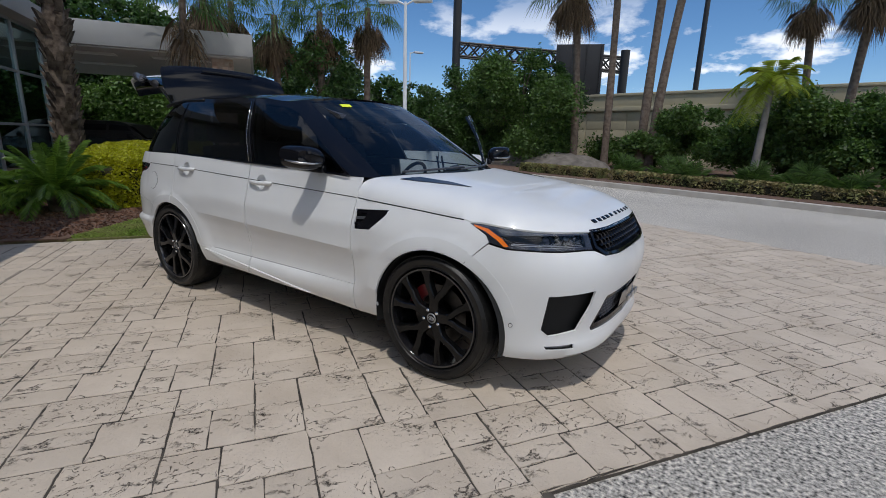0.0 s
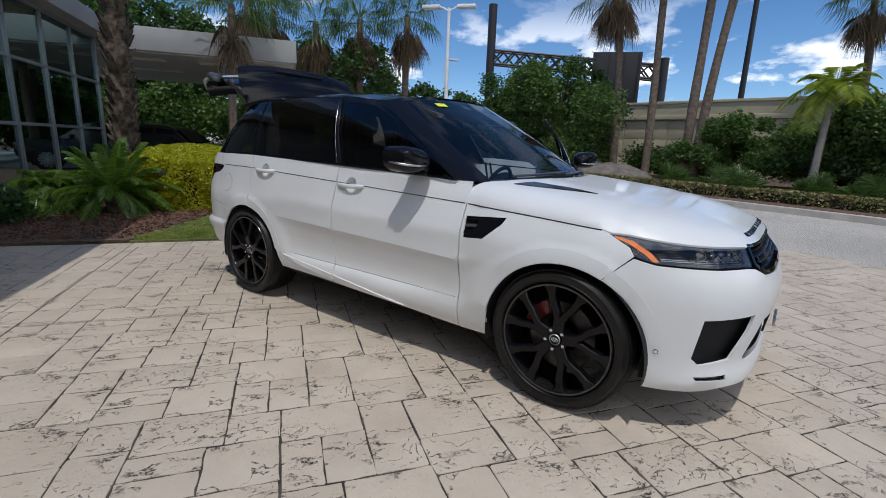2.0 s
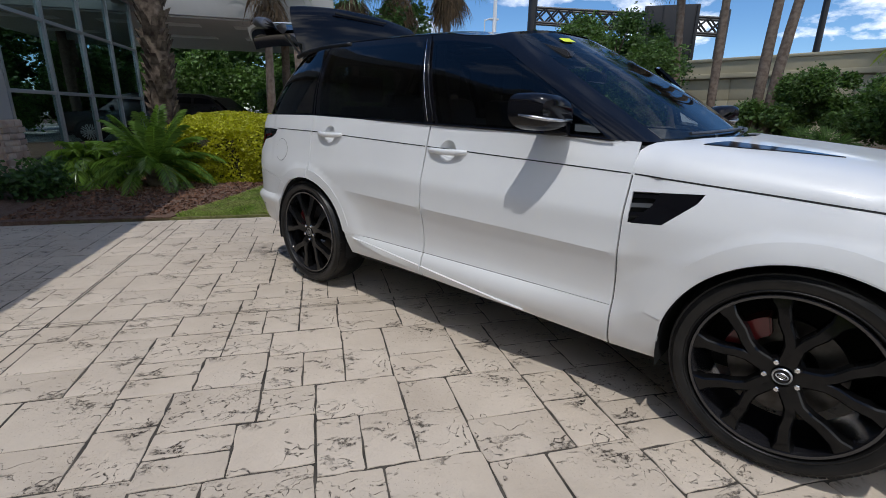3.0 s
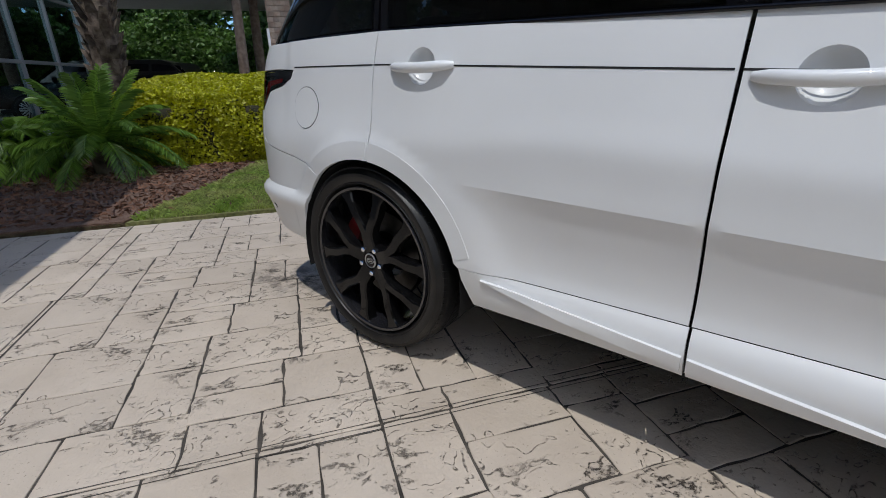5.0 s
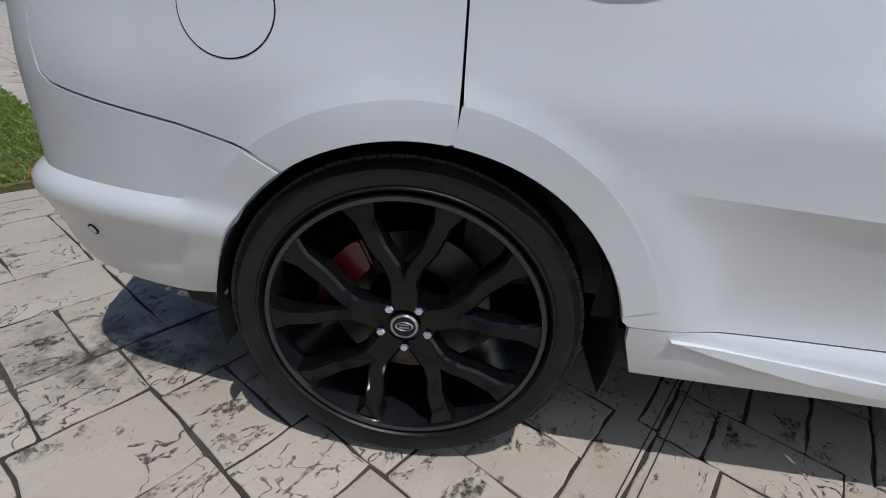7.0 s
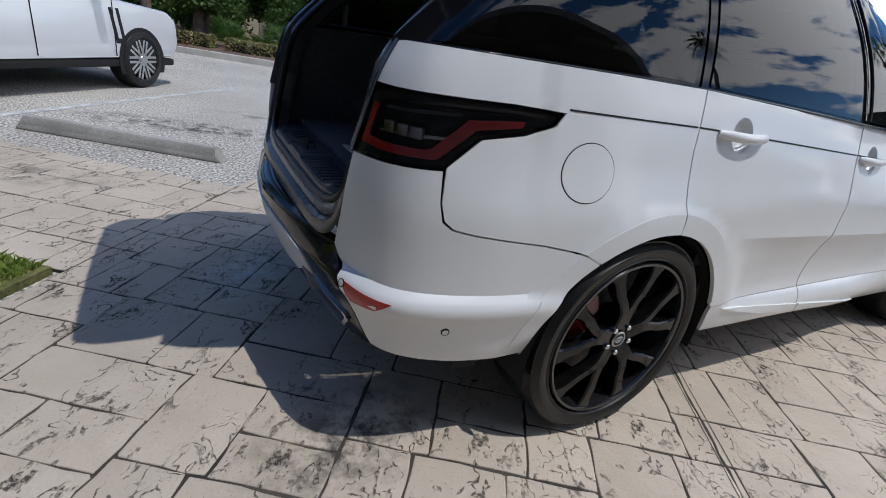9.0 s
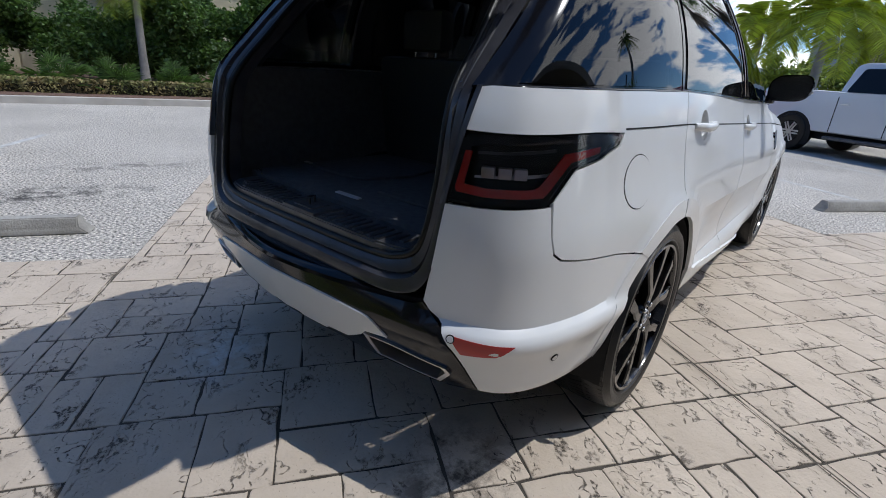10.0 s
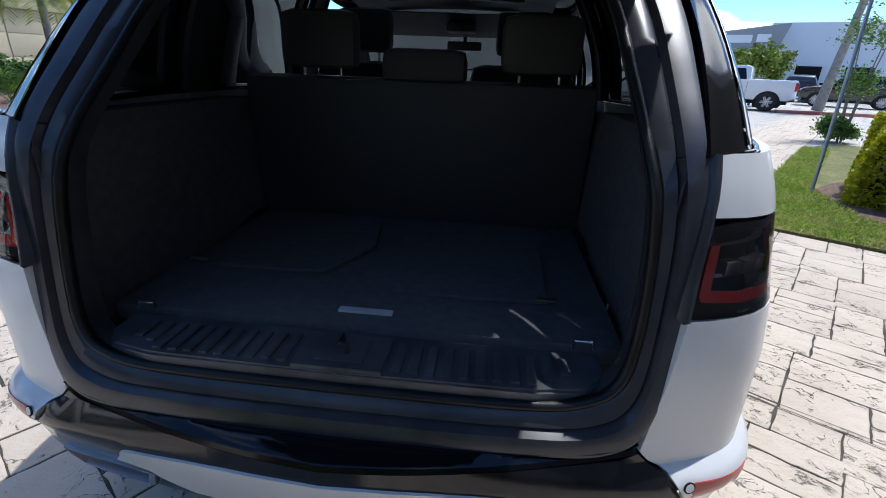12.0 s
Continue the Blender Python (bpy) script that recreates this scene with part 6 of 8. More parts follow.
    # front side intake and slot
    it = skin("side_intake", m(INTAKE), deep_shell(0.09), DARK, front_bumper, 0.04, 0.0, label="black side intake")
    honeycomb("mesh", m([(s_front(0.80), 0.52), (s_front(0.60), 0.51), (s_front(0.645), 0.41), (s_front(0.785), 0.395), (s_front(0.81), 0.43)]), 0.030, 0.74, 0.055, it, DARK)
    skin("slot_light", m(SLOT), deep_shell(0.025), ALU, front_bumper, 0.03, 0.0, label="slim silver fog lamp strip")
    skin("slot_ring", m([(s_front(0.655), 0.329), (s_front(0.805), 0.329), (s_front(0.795), 0.302), (s_front(0.655), 0.296)]), deep_shell(0.008), DARK, front_bumper, 0.03, 0.01, holes=[m([(s_front(0.665), 0.322), (s_front(0.795), 0.322), (s_front(0.785), 0.308), (s_front(0.665), 0.304)])])

# grille and lower intake
GR = mirrored([(0.0001, 0.944), (s_front(0.3), 0.947), (s_front(0.545), 0.952), (s_front(0.545), 0.86), (s_front(0.47), GR_LOW + 0.016), (s_front(0.3), GR_LOW + 0.006), (0.0001, GR_LOW + 0.006)])
GRH = mirrored([(0.0001, 0.930), (s_front(0.3), 0.933), (s_front(0.525), 0.937), (s_front(0.525), 0.868), (s_front(0.455), GR_LOW + 0.030), (s_front(0.3), GR_LOW + 0.02), (0.0001, GR_LOW + 0.02)])
grille = skin("grille", GR, deep_shell(0.0), GLOSS, car, 0.03, 0.03, holes=[GRH], label="black honeycomb grille")
skin("backing", GR, deep_shell(0.06), DARK, grille, 0.05, 0.0)


honeycomb("mesh", GRH, 0.052, 0.72, 0.012, grille, GLOSS)
low = skin("lower_intake", LOWER, deep_shell(0.10), DARK, front_bumper, 0.05, 0.0, label="black lower intake")
skin("intake_frame", LOWER, deep_shell(0.012), GLOSS, low, 0.03, 0.02, holes=[mirrored([(0.0001, 0.545), (s_front(0.42), 0.545), (s_front(0.50), 0.41), (0.0001, 0.40)])])
honeycomb("mesh", mirrored([(0.0001, 0.545), (s_front(0.42), 0.545), (s_front(0.50), 0.41), (0.0001, 0.40)]), 0.045, 0.74, 0.03, low, PLASTIC)
skin("licence_plate", mirrored([(0.0001, 0.525), (s_front(0.16), 0.525), (s_front(0.16), 0.43), (0.0001, 0.43)]), deep_shell(-0.002), GLOSS, front_bumper, 0.03, 0.01, label="dark front plate holder")
for j in range(-1, 2):
    box("plate_bar", (3.822, j * 0.09 - 0.03, 0.462), (3.836, j * 0.09 + 0.03, 0.498), ALU, front_bumper, 0.002, "pale bar on the plate")
# dark lettering over the grille as plain blocks
for j in range(10):
    y = -0.40 + j * 0.085 + (0.03 if j > 4 else -0.0)
    e = shell(s_front(abs(y)) * (1 if y < 0 else -1), 0.956)
    q = hood_fn(e.x - 0.035, e.y)
    n = (hood_fn(e.x - 0.05, e.y) - hood_fn(e.x - 0.02, e.y)).normalized()
    tilt = math.degrees(math.asin(max(-1, min(1, n.z))))
    bm = bmesh.new()
    add_box(bm, (-0.014, -0.022, -0.002), (0.014, 0.022, 0.004), 0.003, Matrix.Translation(q) @ pose(0, 0, 0, 0, tilt, -math.degrees(math.atan2(e.y, 1.6)) * -1))
    part("letter_block", bm, GLOSS, hood, "gloss black block lettering")

# cowl, wipers
skin("cowl", [(2.285, -0.885), (2.34, -0.81), (2.43, -0.68), (2.52, -0.44), (2.56, -0.2), (2.575, 0), (2.56, 0.2), (2.52, 0.44), (2.43, 0.68), (2.34, 0.81), (2.285, 0.885), (2.20, 0.80), (2.35, 0.4), (2.38, 0), (2.35, -0.4), (2.20, -0.80)], lambda x, y: Vector((x, y, 1.150 - 0.02 * (2.57 - x) - 0.055 * max(0.0, abs(y) - 0.62) / 0.26)), PLASTIC, car, 0.06, 0.03)
for y0, y1 in ((-0.55, 0.05), (-0.02, 0.62)):
    v = [green(-y / 0.37 * 1.0, 0.05 + 0.03 * t) + Vector((0.018, 0, 0.006)) for t, y in zip(np.linspace(0, 1, 8), np.linspace(y0, y1, 8))]
    tube("wiper", v, 0.008, PLASTIC, car, 6)
# windscreen sticker
skin("sticker", [(0.93, 0.865), (1.22, 0.865), (1.22, 0.905), (0.93, 0.905)], lambda k, h: green(k, h) + Vector((0.006, 0, 0.004)), YELLOW, windshield, 0.1, 0.0, label="yellow-green paper sticker")

# mirrors


def mirror_part(side, parent):
    bm = bmesh.new()
    prof = [(1.86, 0.99, 1.0), (1.885, 1.0, 1.0), (1.945, 0.97, 1.0), (1.985, 0.86, 0.93), (2.015, 0.62, 0.8), (2.025, 0.35, 0.6)]
    rings = []
    for x, sz, sy in prof:
        ring = []
        for k in range(28):
            a = 2 * math.pi * k / 28
            c, s = math.cos(a), math.sin(a)
            yy = math.copysign(abs(c) ** 0.6, c) * 0.112 * sy
            zz = math.copysign(abs(s) ** 0.7, s) * 0.078 * sz
            ring.append(bm.verts.new((x - (0.05 if c > 0 else 0.0) * abs(c), -side * (1.005 + yy), 1.275 + zz + (0.012 * c))))
        rings.append(ring)
    for a, b in zip(rings, rings[1:]):
        for k in range(28):
            bm.faces.new((a[k], a[(k + 1) % 28], b[(k + 1) % 28], b[k]))
    bm.faces.new(rings[-1])
    body = part("door_mirror", bm, GLOSS, parent, "gloss black door mirror")
    bm = bmesh.new()
    bm.faces.new([bm.verts.new((v[0] + 0.012, v[1], v[2])) for v in [((1.86 - (0.05 if math.cos(a) > 0 else 0) * abs(math.cos(a))), -side * (1.005 + math.copysign(abs(math.cos(a)) ** 0.6, math.cos(a)) * 0.106), 1.275 + math.copysign(abs(math.sin(a)) ** 0.7, math.sin(a)) * 0.072 + 0.012 * math.cos(a)) for a in np.linspace(0, 2 * math.pi, 28, endpoint=False)]])
    part("mirror_glass", bm, CHROME, body, "mirror glass")
    bm = bmesh.new()
    add_box(bm, (1.88, -0.025, -0.03), (2.0, 0.025, 0.03), 0.02, Matrix.Translation((0, -side * 0.91, 1.205)))
    part("mirror_foot", bm, GLOSS, body)
    bm = bmesh.new()
    pts = [(2.034, 0.955, 1.245), (2.018, 1.02, 1.243), (1.98, 1.085, 1.247), (1.93, 1.112, 1.255), (1.87, 1.118, 1.262)]
    v, f = tube_mesh([(x - 0.004, -side * y, z) for x, y, z in pts], [0.004, 0.007, 0.008, 0.007, 0.004], 8)
    bm.free()
    raw("indicator", v, f, ALU, body, "slim silver indicator strip", smooth=True)
    return body


mirror_part(1, fdoor[0])
mirror_part(-1, fdoor[1])
# the left front door stands open
HINGE = Vector((2.27, 0.93, 0))
fdoor[1].matrix_local = Matrix.Translation(HINGE) @ pose(0, 0, 0, 0, 0, -60) @ Matrix.Translation(-HINGE)
bm = bmesh.new()
add_box(bm, (1.18, 0.80, 0.36), (2.26, 0.90, 1.16), 0.03)
part("inner_trim", bm, LEATHER, fdoor[1], "black inner door trim")
fdoor[1]["label"] = "left front door standing open"

# pillar brightwork between the side windows
for side in (1, -1):
    for k0, w in ((4.985, 0.012), (5.03, 0.004)):
        pts = [green(side * k0, h) + Vector((0, -side * 0.008, 0)) for h in np.linspace(0.03, 0.93, 8)]
        v, f = tube_mesh(pts, w * 0.5, 6)
        raw("pillar_trim", v, f, GLOSS if w > 0.01 else CHROME, rdoor[0 if side > 0 else 1], smooth=True)
    pts = [green(side * k, -0.004) + Vector((0, -side * 0.003, 0.0)) for k in np.linspace(3.2, 8.5, 60)]
    v, f = tube_mesh(pts, 0.0055, 8)
    raw("belt_moulding", v, f, GLOSS, car, "gloss black belt moulding", smooth=True)

# sculpted blade along the sill
for k, side in enumerate((1, -1)):
    for ob, loop in ((rdoor[k], [(0.545, 0.452), (0.80, 0.432), (1.158, 0.400), (1.158, 0.358), (0.85, 0.392), (0.64, 0.428)]), (fdoor[k], [(1.172, 0.399), (1.50, 0.366), (1.86, 0.322), (1.60, 0.330), (1.172, 0.357)])):
        skin("sill_blade", [(side * s_x(x), z) for x, z in loop], deep_shell(-0.011), PAINT, ob, 0.022, 0.016)

# raised lips round the wheel arches


def lip_loop(cx, a0, a1, inner, outer):
    return [(s_x(cx + inner * math.cos(radians(a))), 0.363 + inner * math.sin(radians(a))) for a in np.linspace(a0, a1, 26)] + [(s_x(cx + outer * math.cos(radians(a))), 0.363 + outer * math.sin(radians(a))) for a in np.linspace(a1 + (3.8 if 120 < a1 < 127 else 0), a0 + (3.8 if 127 < a0 < 130 else 0), 26)]


for k, side in enumerate((1, -1)):
    for ob, cx, a0, a1, r0, r1 in ((rdoor[k], 0.02, 18, 84.2, 0.4375, 0.505), (quarter[k], 0.02, 85.6, 126.7, 0.4375, 0.503), (rbump[k], 0.02, 127.9, 172, 0.4375, 0.503), (fender[k], ARCH_F[0], 64.5, 165, 0.4475, 0.517), (front_bumper, ARCH_F[0], 14, 62.8, 0.4475, 0.512)):
        skin("arch_lip", [(side * s, z) for s, z in lip_loop(cx, a0, a1, r0, r1)], deep_shell(-0.0016), PAINT, ob, 0.018, 0.0022)

# ---- rear end: valance, exhausts, load space, tailgate ----
def rq(y):
    """Distance from the tail's middle along the outline."""
    return S_END - s_rear(y)


def tail(d=0.0):
    return lambda q, z: shell(math.copysign(S_END - abs(q), q), z, d)


VAL = mirrored([(0.0001, 0.626), (rq(0.35), 0.628), (rq(0.58), 0.636), (rq(0.615), 0.650), (rq(0.636), 0.630), (rq(0.678), 0.604), (rq(0.707), 0.556), (rq(0.74), 0.498), (rq(0.795), 0.398), (rq(0.70), 0.385), (rq(0.42), 0.385), (rq(0.30), 0.40), (0.0001, 0.40)])
WHITE_IN = mirrored([(0.0001, 0.587), (rq(0.20), 0.585), (rq(0.30), 0.579), (rq(0.42), 0.568), (rq(0.448), 0.562), (rq(0.464), 0.550), (rq(0.474), 0.534), (rq(0.505), 0.500), (rq(0.42), 0.490), (rq(0.40), 0.468), (rq(0.33), 0.43), (rq(0.24), 0.428), (rq(0.22), 0.415), (rq(0.10), 0.415), (rq(0.08), 0.425), (0.0001, 0.425)])
EXH = [(rq(0.41), 0.480), (rq(0.52), 0.480), (rq(0.70), 0.462), (rq(0.715), 0.445), (rq(0.68), 0.402), (rq(0.45), 0.408)]
valance = skin("rear_valance", VAL, tail(), VALANCE, car, 0.03, 0.02, holes=[WHITE_IN, EXH, [(-s, z) for s, z in EXH]], label="gloss black rear bumper valance")
skin("diffuser_insert", WHITE_IN, tail(-0.006), PAINT, valance, 0.025, 0.012, label="white insert with a notched lower edge")
for side in (1, -1):
    lp = [(side * s, z) for s, z in EXH]
    c = np.mean(np.array(lp), axis=0)
    small = [tuple(c + (np.array(p) - c) * 0.88) for p in lp]
    pipe = skin("exhaust_trim", lp, tail(-0.008), ALU, valance, 0.02, 0.05, holes=[small], label="brushed metal exhaust surround")
    skin("pipe", lp, tail(0.11), DARK, pipe, 0.04, 0.0)
# bumper step behind the valance
bm = bmesh.new()
O_LOOP = [(-0.978, 0, 0.650), (-0.974, 0.35, 0.653), (-0.957, 0.54, 0.660), (-0.930, 0.622, 0.730), (-0.893, 0.645, 0.95), (-0.868, 0.650, 1.12), (-0.830, 0.648, 1.219), (-0.706, 0.648, 1.35), (-0.580, 0.636, 1.48), (-0.45, 0.585, 1.625), (-0.405, 0.35, 1.70), (-0.405, 0, 1.72)]
I_LOOP = [(-0.925, 0, 0.732), (-0.922, 0.35, 0.734), (-0.914, 0.49, 0.748), (-0.896, 0.562, 0.80), (-0.868, 0.583, 0.95), (-0.838, 0.578, 1.12), (-0.790, 0.562, 1.215), (-0.674, 0.540, 1.345), (-0.558, 0.512, 1.475), (-0.44, 0.455, 1.59), (-0.40, 0.30, 1.632), (-0.40, 0, 1.64)]
OC, IC = spline(O_LOOP, 8), spline(I_LOOP, 8)


def both(c):
    """The half loop and its mirror as one closed ring."""
    r = [Vector((x, -y, z)) for x, y, z in c]
    return r + [Vector((v.x, -v.y, v.z)) for v in r[-2:0:-1]]


ring_o, ring_i = both(OC), both(IC)
n = len(ring_o)
steps = [(0, 0.0), (0.10, -0.006), (0.40, -0.012), (0.46, -0.003), (0.50, 0.004), (0.56, -0.004), (0.85, -0.010), (1.0, 0.0)]
rows = []
for t, off in steps:
    rows.append([bm.verts.new(a.lerp(b, t) + Vector((off, 0, 0))) for a, b in zip(ring_o, ring_i)])
back = [bm.verts.new(b + Vector((0.06, 0, 0))) for b in ring_i]
rows.append(back)
for a, b in zip(rows, rows[1:]):
    for k in range(n):
        bm.faces.new((a[k], a[(k + 1) % n], b[(k + 1) % n], b[k]))
part("tailgate_aperture", bm, SURROUND, car, "satin black tailgate surround")
v, f = [], []
m2 = len(ring_i)
for j, p in enumerate(ring_i):
    d = (ring_i[(j + 1) % m2] - ring_i[j - 1]).normalized()
    a = d.cross(Vector((1, 0, 0))).normalized()
    b = Vector((1, 0, 0))
    v += [p + a * 0.011 * math.cos(q) + b * (0.014 * math.sin(q) - 0.004) for q in np.linspace(0, 2 * math.pi, 8, endpoint=False)]
for j in range(m2):
    for k in range(8):
        f.append((j * 8 + k, j * 8 + (k + 1) % 8, ((j + 1) % m2) * 8 + (k + 1) % 8, ((j + 1) % m2) * 8 + k))
raw("rubber_seal", v, f, RUBBER, car, "black rubber seal", smooth=True)
bm = bmesh.new()
ledge = [s_rear(y) for y in np.linspace(0, 0.612, 16)]
edge = [shell(s, 0.628 + 0.020 * (k / 15) ** 4) for k, s in enumerate(ledge)]
edge = [Vector((p.x, -p.y, p.z)) for p in edge[::-1]] + edge[1:]
prev = None
for p in edge:
    inner = Vector((np.interp(abs(p.y), [0, 0.35, 0.54, 0.612], [-0.972, -0.968, -0.951, -0.931]), p.y * 0.995, 0.651 + 0.03 * (abs(p.y) / 0.61) ** 6))
    row = [bm.verts.new(p), bm.verts.new(p + Vector((0.004, 0, 0.010))), bm.verts.new(p + Vector((0.014, 0, 0.016))), bm.verts.new(inner + Vector((-0.010, 0, 0.001))), bm.verts.new(inner)]
    if prev:
        for k in range(4):
            bm.faces.new((prev[k], prev[k + 1], row[k + 1], row[k]))
    prev = row
part("bumper_step", bm, GLOSS, car, "gloss black bumper step")
# white return of the bumper corner towards the opening
for k, side in enumerate((1, -1)):
    v, f = [], []
    for j, z in enumerate(np.linspace(0.656, 0.934, 9)):
        q = shell(side * s_rear(float(np.interp(z, [0.656, 0.80, 0.936], [0.618, 0.642, 0.66]))), z)
        v += [q, q + Vector((0.012, side * 0.004, 0)), q + Vector((0.040, side * 0.007, 0))]
        if j:
            b = 3 * j
            f += [(b - 3, b - 2, b + 1, b), (b - 2, b - 1, b + 2, b + 1)]
    raw("bumper_return", v, f, PAINT, rbump[k], smooth=True)
    v, f = [], []
    for j, z in enumerate(np.linspace(0.936, 1.222, 9)):
        turn_in = float(np.interp(z, [0.94, 1.06, 1.22], [0.016, -0.002, -0.036]))
        q = shell(side * (TL_IN - 0.012 + turn_in), z, -0.004)
        e = shell(side * (TL_IN + 0.004 + turn_in), z, -0.006)
        v += [q, e, e + Vector((0.075, side * (0.012 + max(0.0, -turn_in)), 0))]
        if j:
            b = 3 * j
            f += [(b - 3, b - 2, b + 1, b), (b - 2, b - 1, b + 2, b + 1)]
    raw("lamp_side", v, f, SURROUND, lamps[k], "black side of the lamp", smooth=True)

# load space
bm = bmesh.new()
add_box(bm, (-0.772, -0.60, 0.74), (0.10, 0.60, 0.785), 0.01)
part("load_floor", bm, CARPET, car, "black carpeted load floor")
bm = bmesh.new()
SC = [(-0.928, 0.0), (-0.926, 0.40), (-0.905, 0.50), (-0.86, 0.54), (-0.775, 0.545)]
loop = [(x, y) for x, y in SC] + [(x, -y) for x, y in SC[:0:-1]]
prism(bm, loop, 0.72, 0.768)
bmesh.ops.bevel(bm, geom=bm.edges[:], offset=0.006, segments=2, affect="EDGES")
scuff = part("scuff_plate", bm, PLASTIC, car, "ribbed black plastic sill plate")
for side in (1, -1):
    for j in range(11):
        y = 0.12 + j * 0.034
        x0, x1 = (-0.916, -0.812) if j < 9 else (-0.902 + 0.012 * (j - 8), -0.812)
        box("rib", (x0 + 0.004, side * y - 0.010, 0.764), (x1, side * y + 0.010, 0.774), PLASTIC, scuff, 0.003)
box("latch_pad", (-0.926, -0.095, 0.762), (-0.80, 0.095, 0.777), PLASTIC, scuff, 0.006)
box("latch_plate", (-0.905, -0.052, 0.772), (-0.825, 0.052, 0.782), PLASTIC, scuff, 0.004)
tube("latch_loop", [(-0.882, -0.012, 0.775), (-0.882, -0.012, 0.803), (-0.882, 0.002, 0.806), (-0.85, 0.004, 0.806), (-0.85, 0.004, 0.775)], 0.004, STEEL, scuff, 8)
# pale non-metal colour stands in for the sheen of this metal strip
box("floor_handle", (-0.722, -0.072, 0.785), (-0.700, 0.060, 0.791), mat("strip_painted_sheen", (0.62, 0.63, 0.64), 0.35, second=(0.55, 0.56, 0.57), scale=30), car, 0.002, "metal strip on the load floor, its sheen put into a pale colour")
for y0, y1, nm in ((0.11, 0.535, "mat_l"), (-0.45, -0.04, "mat_r")):
    bm = bmesh.new()
    x0 = -0.52 if y0 > 0 else -0.60
    lp = [(x0, y0 + (0.05 if y0 > 0 else 0)), (x0 - 0.01, (y0 + y1) / 2), (x0, y1), (-0.05, y1), (-0.05, y0), (-0.30, y0 - (0.04 if y0 > 0 else 0)), (-0.40, y0)]
    prism(bm, lp, 0.786, 0.797)
    bmesh.ops.bevel(bm, geom=[e for e in bm.edges if abs(e.verts[0].co.z - e.verts[1].co.z) < 1e-4], offset=0.004, segments=2, affect="EDGES")
    ob = part("floor_mat", bm, CARPET)
    tagged(ob, "folded black carpet mat lying in the load space", "floor mat", "floor mats")
    box("clip", (x0 - 0.004, (y1 if y0 > 0 else y0) - 0.02, 0.797), (x0 + 0.012, (y1 if y0 > 0 else y0) + 0.03, 0.803), ALU, ob, 0.002, "small metal clip")
for x, y in ((-0.79, 0.497), (-0.79, -0.505), (0.0, 0.52), (0.0, -0.52)):
    tube("tie_down", [(x, y - 0.022, 0.788), (x, y - 0.018, 0.806), (x, y + 0.018, 0.806), (x, y + 0.022, 0.788)], 0.004, CHROME, car, 8)
for side in (1, -1):
    bm = bmesh.new()
    prof = [(-0.86, 0.595), (-0.60, 0.63), (-0.10, 0.63), (0.10, 0.61)]
    lo = [bm.verts.new((x, -side * y, 0.75)) for x, y in prof]
    mi = [bm.verts.new((x, -side * (y + 0.015), 1.16)) for x, y in prof]
    hi = [bm.verts.new((x + (0.03 if j == 0 else 0), -side * (y + 0.03), 1.215)) for j, (x, y) in enumerate(prof)]
    hi2 = [bm.verts.new((x + (0.03 if j == 0 else 0), -side * (0.79 if j else 0.60), 1.21)) for j, (x, y) in enumerate(prof)]
    for a, b in ((lo, mi), (mi, hi), (hi, hi2)):
        for k in range(3):
            bm.faces.new((a[k], a[k + 1], b[k + 1], b[k]))
    part("side_trim", bm, CARPET, car, "black load space side lining")
    bm = bmesh.new()
    prevr = None
    for h in np.linspace(0.0, 1.0, 8):
        p, q = green(side * 8.2, h), green(side * 8.8, h)
        r = [bm.verts.new((p.x, p.y + side * 0.04, p.z)), bm.verts.new((q.x + 0.13, q.y + side * 0.05, q.z)), bm.verts.new((q.x + 0.13, q.y + side * (0.09 + 0.04 * h), q.z))]
        if prevr:
            for k in range(2):
                bm.faces.new((prevr[k], prevr[k + 1], r[k + 1], r[k]))
        prevr = r
    part("pillar_trim", bm, PLASTIC, car, "black inner pillar trim")

# cabin
bm = bmesh.new()
add_box(bm, (0.04, -0.62, 0.72), (0.20, 0.62, 1.30), 0.04)
for v2 in bm.verts:
    v2.co.x -= 0.10 * max(0, v2.co.z - 0.75)
part("rear_seat_back", bm, LEATHER, car, "black rear seat backrest")
bm = bmesh.new()
add_box(bm, (0.15, -0.62, 0.62), (0.72, 0.62, 0.80), 0.05)
part("rear_seat_cushion", bm, LEATHER, car)


def headrest(x, y, z, w, h, name="headrest"):
    bm = bmesh.new()
    add_box(bm, (x - 0.045, y - w / 2, z), (x + 0.06, y + w / 2, z + h), 0.04)
    hr = part(name, bm, LEATHER, car, "black headrest")
    for s in (-1, 1):
        tube("post", [(x, y + s * w * 0.25, z - 0.07), (x, y + s * w * 0.25, z + 0.03)], 0.006, CHROME, hr, 8)


headrest(0.06, 0.35, 1.325, 0.27, 0.19)
headrest(0.06, -0.42, 1.325, 0.27, 0.19)
headrest(0.06, -0.02, 1.27, 0.30, 0.13)
for y in (0.39, -0.39):
    bm = bmesh.new()
    add_box(bm, (0.88, y - 0.25, 0.70), (1.05, y + 0.25, 1.36), 0.06)
    for v2 in bm.verts:
        v2.co.x -= 0.22 * max(0, v2.co.z - 0.7)
    part("front_seat_back", bm, LEATHER, car, "black front seat backrest")
    box("front_seat_cushion", (0.98, y - 0.26, 0.58), (1.50, y + 0.26, 0.78), LEATHER, car, 0.06)
    headrest(0.80, y, 1.40, 0.27, 0.20)
bm = bmesh.new()
prof = [(2.42, 1.13), (2.05, 1.135), (1.86, 1.10), (1.80, 1.04), (1.86, 0.92), (1.95, 0.70), (2.42, 0.70)]
prism(bm, prof, -0.80, 0.80, "y")
bmesh.ops.bevel(bm, geom=bm.edges[:], offset=0.02, segments=2, affect="EDGES")
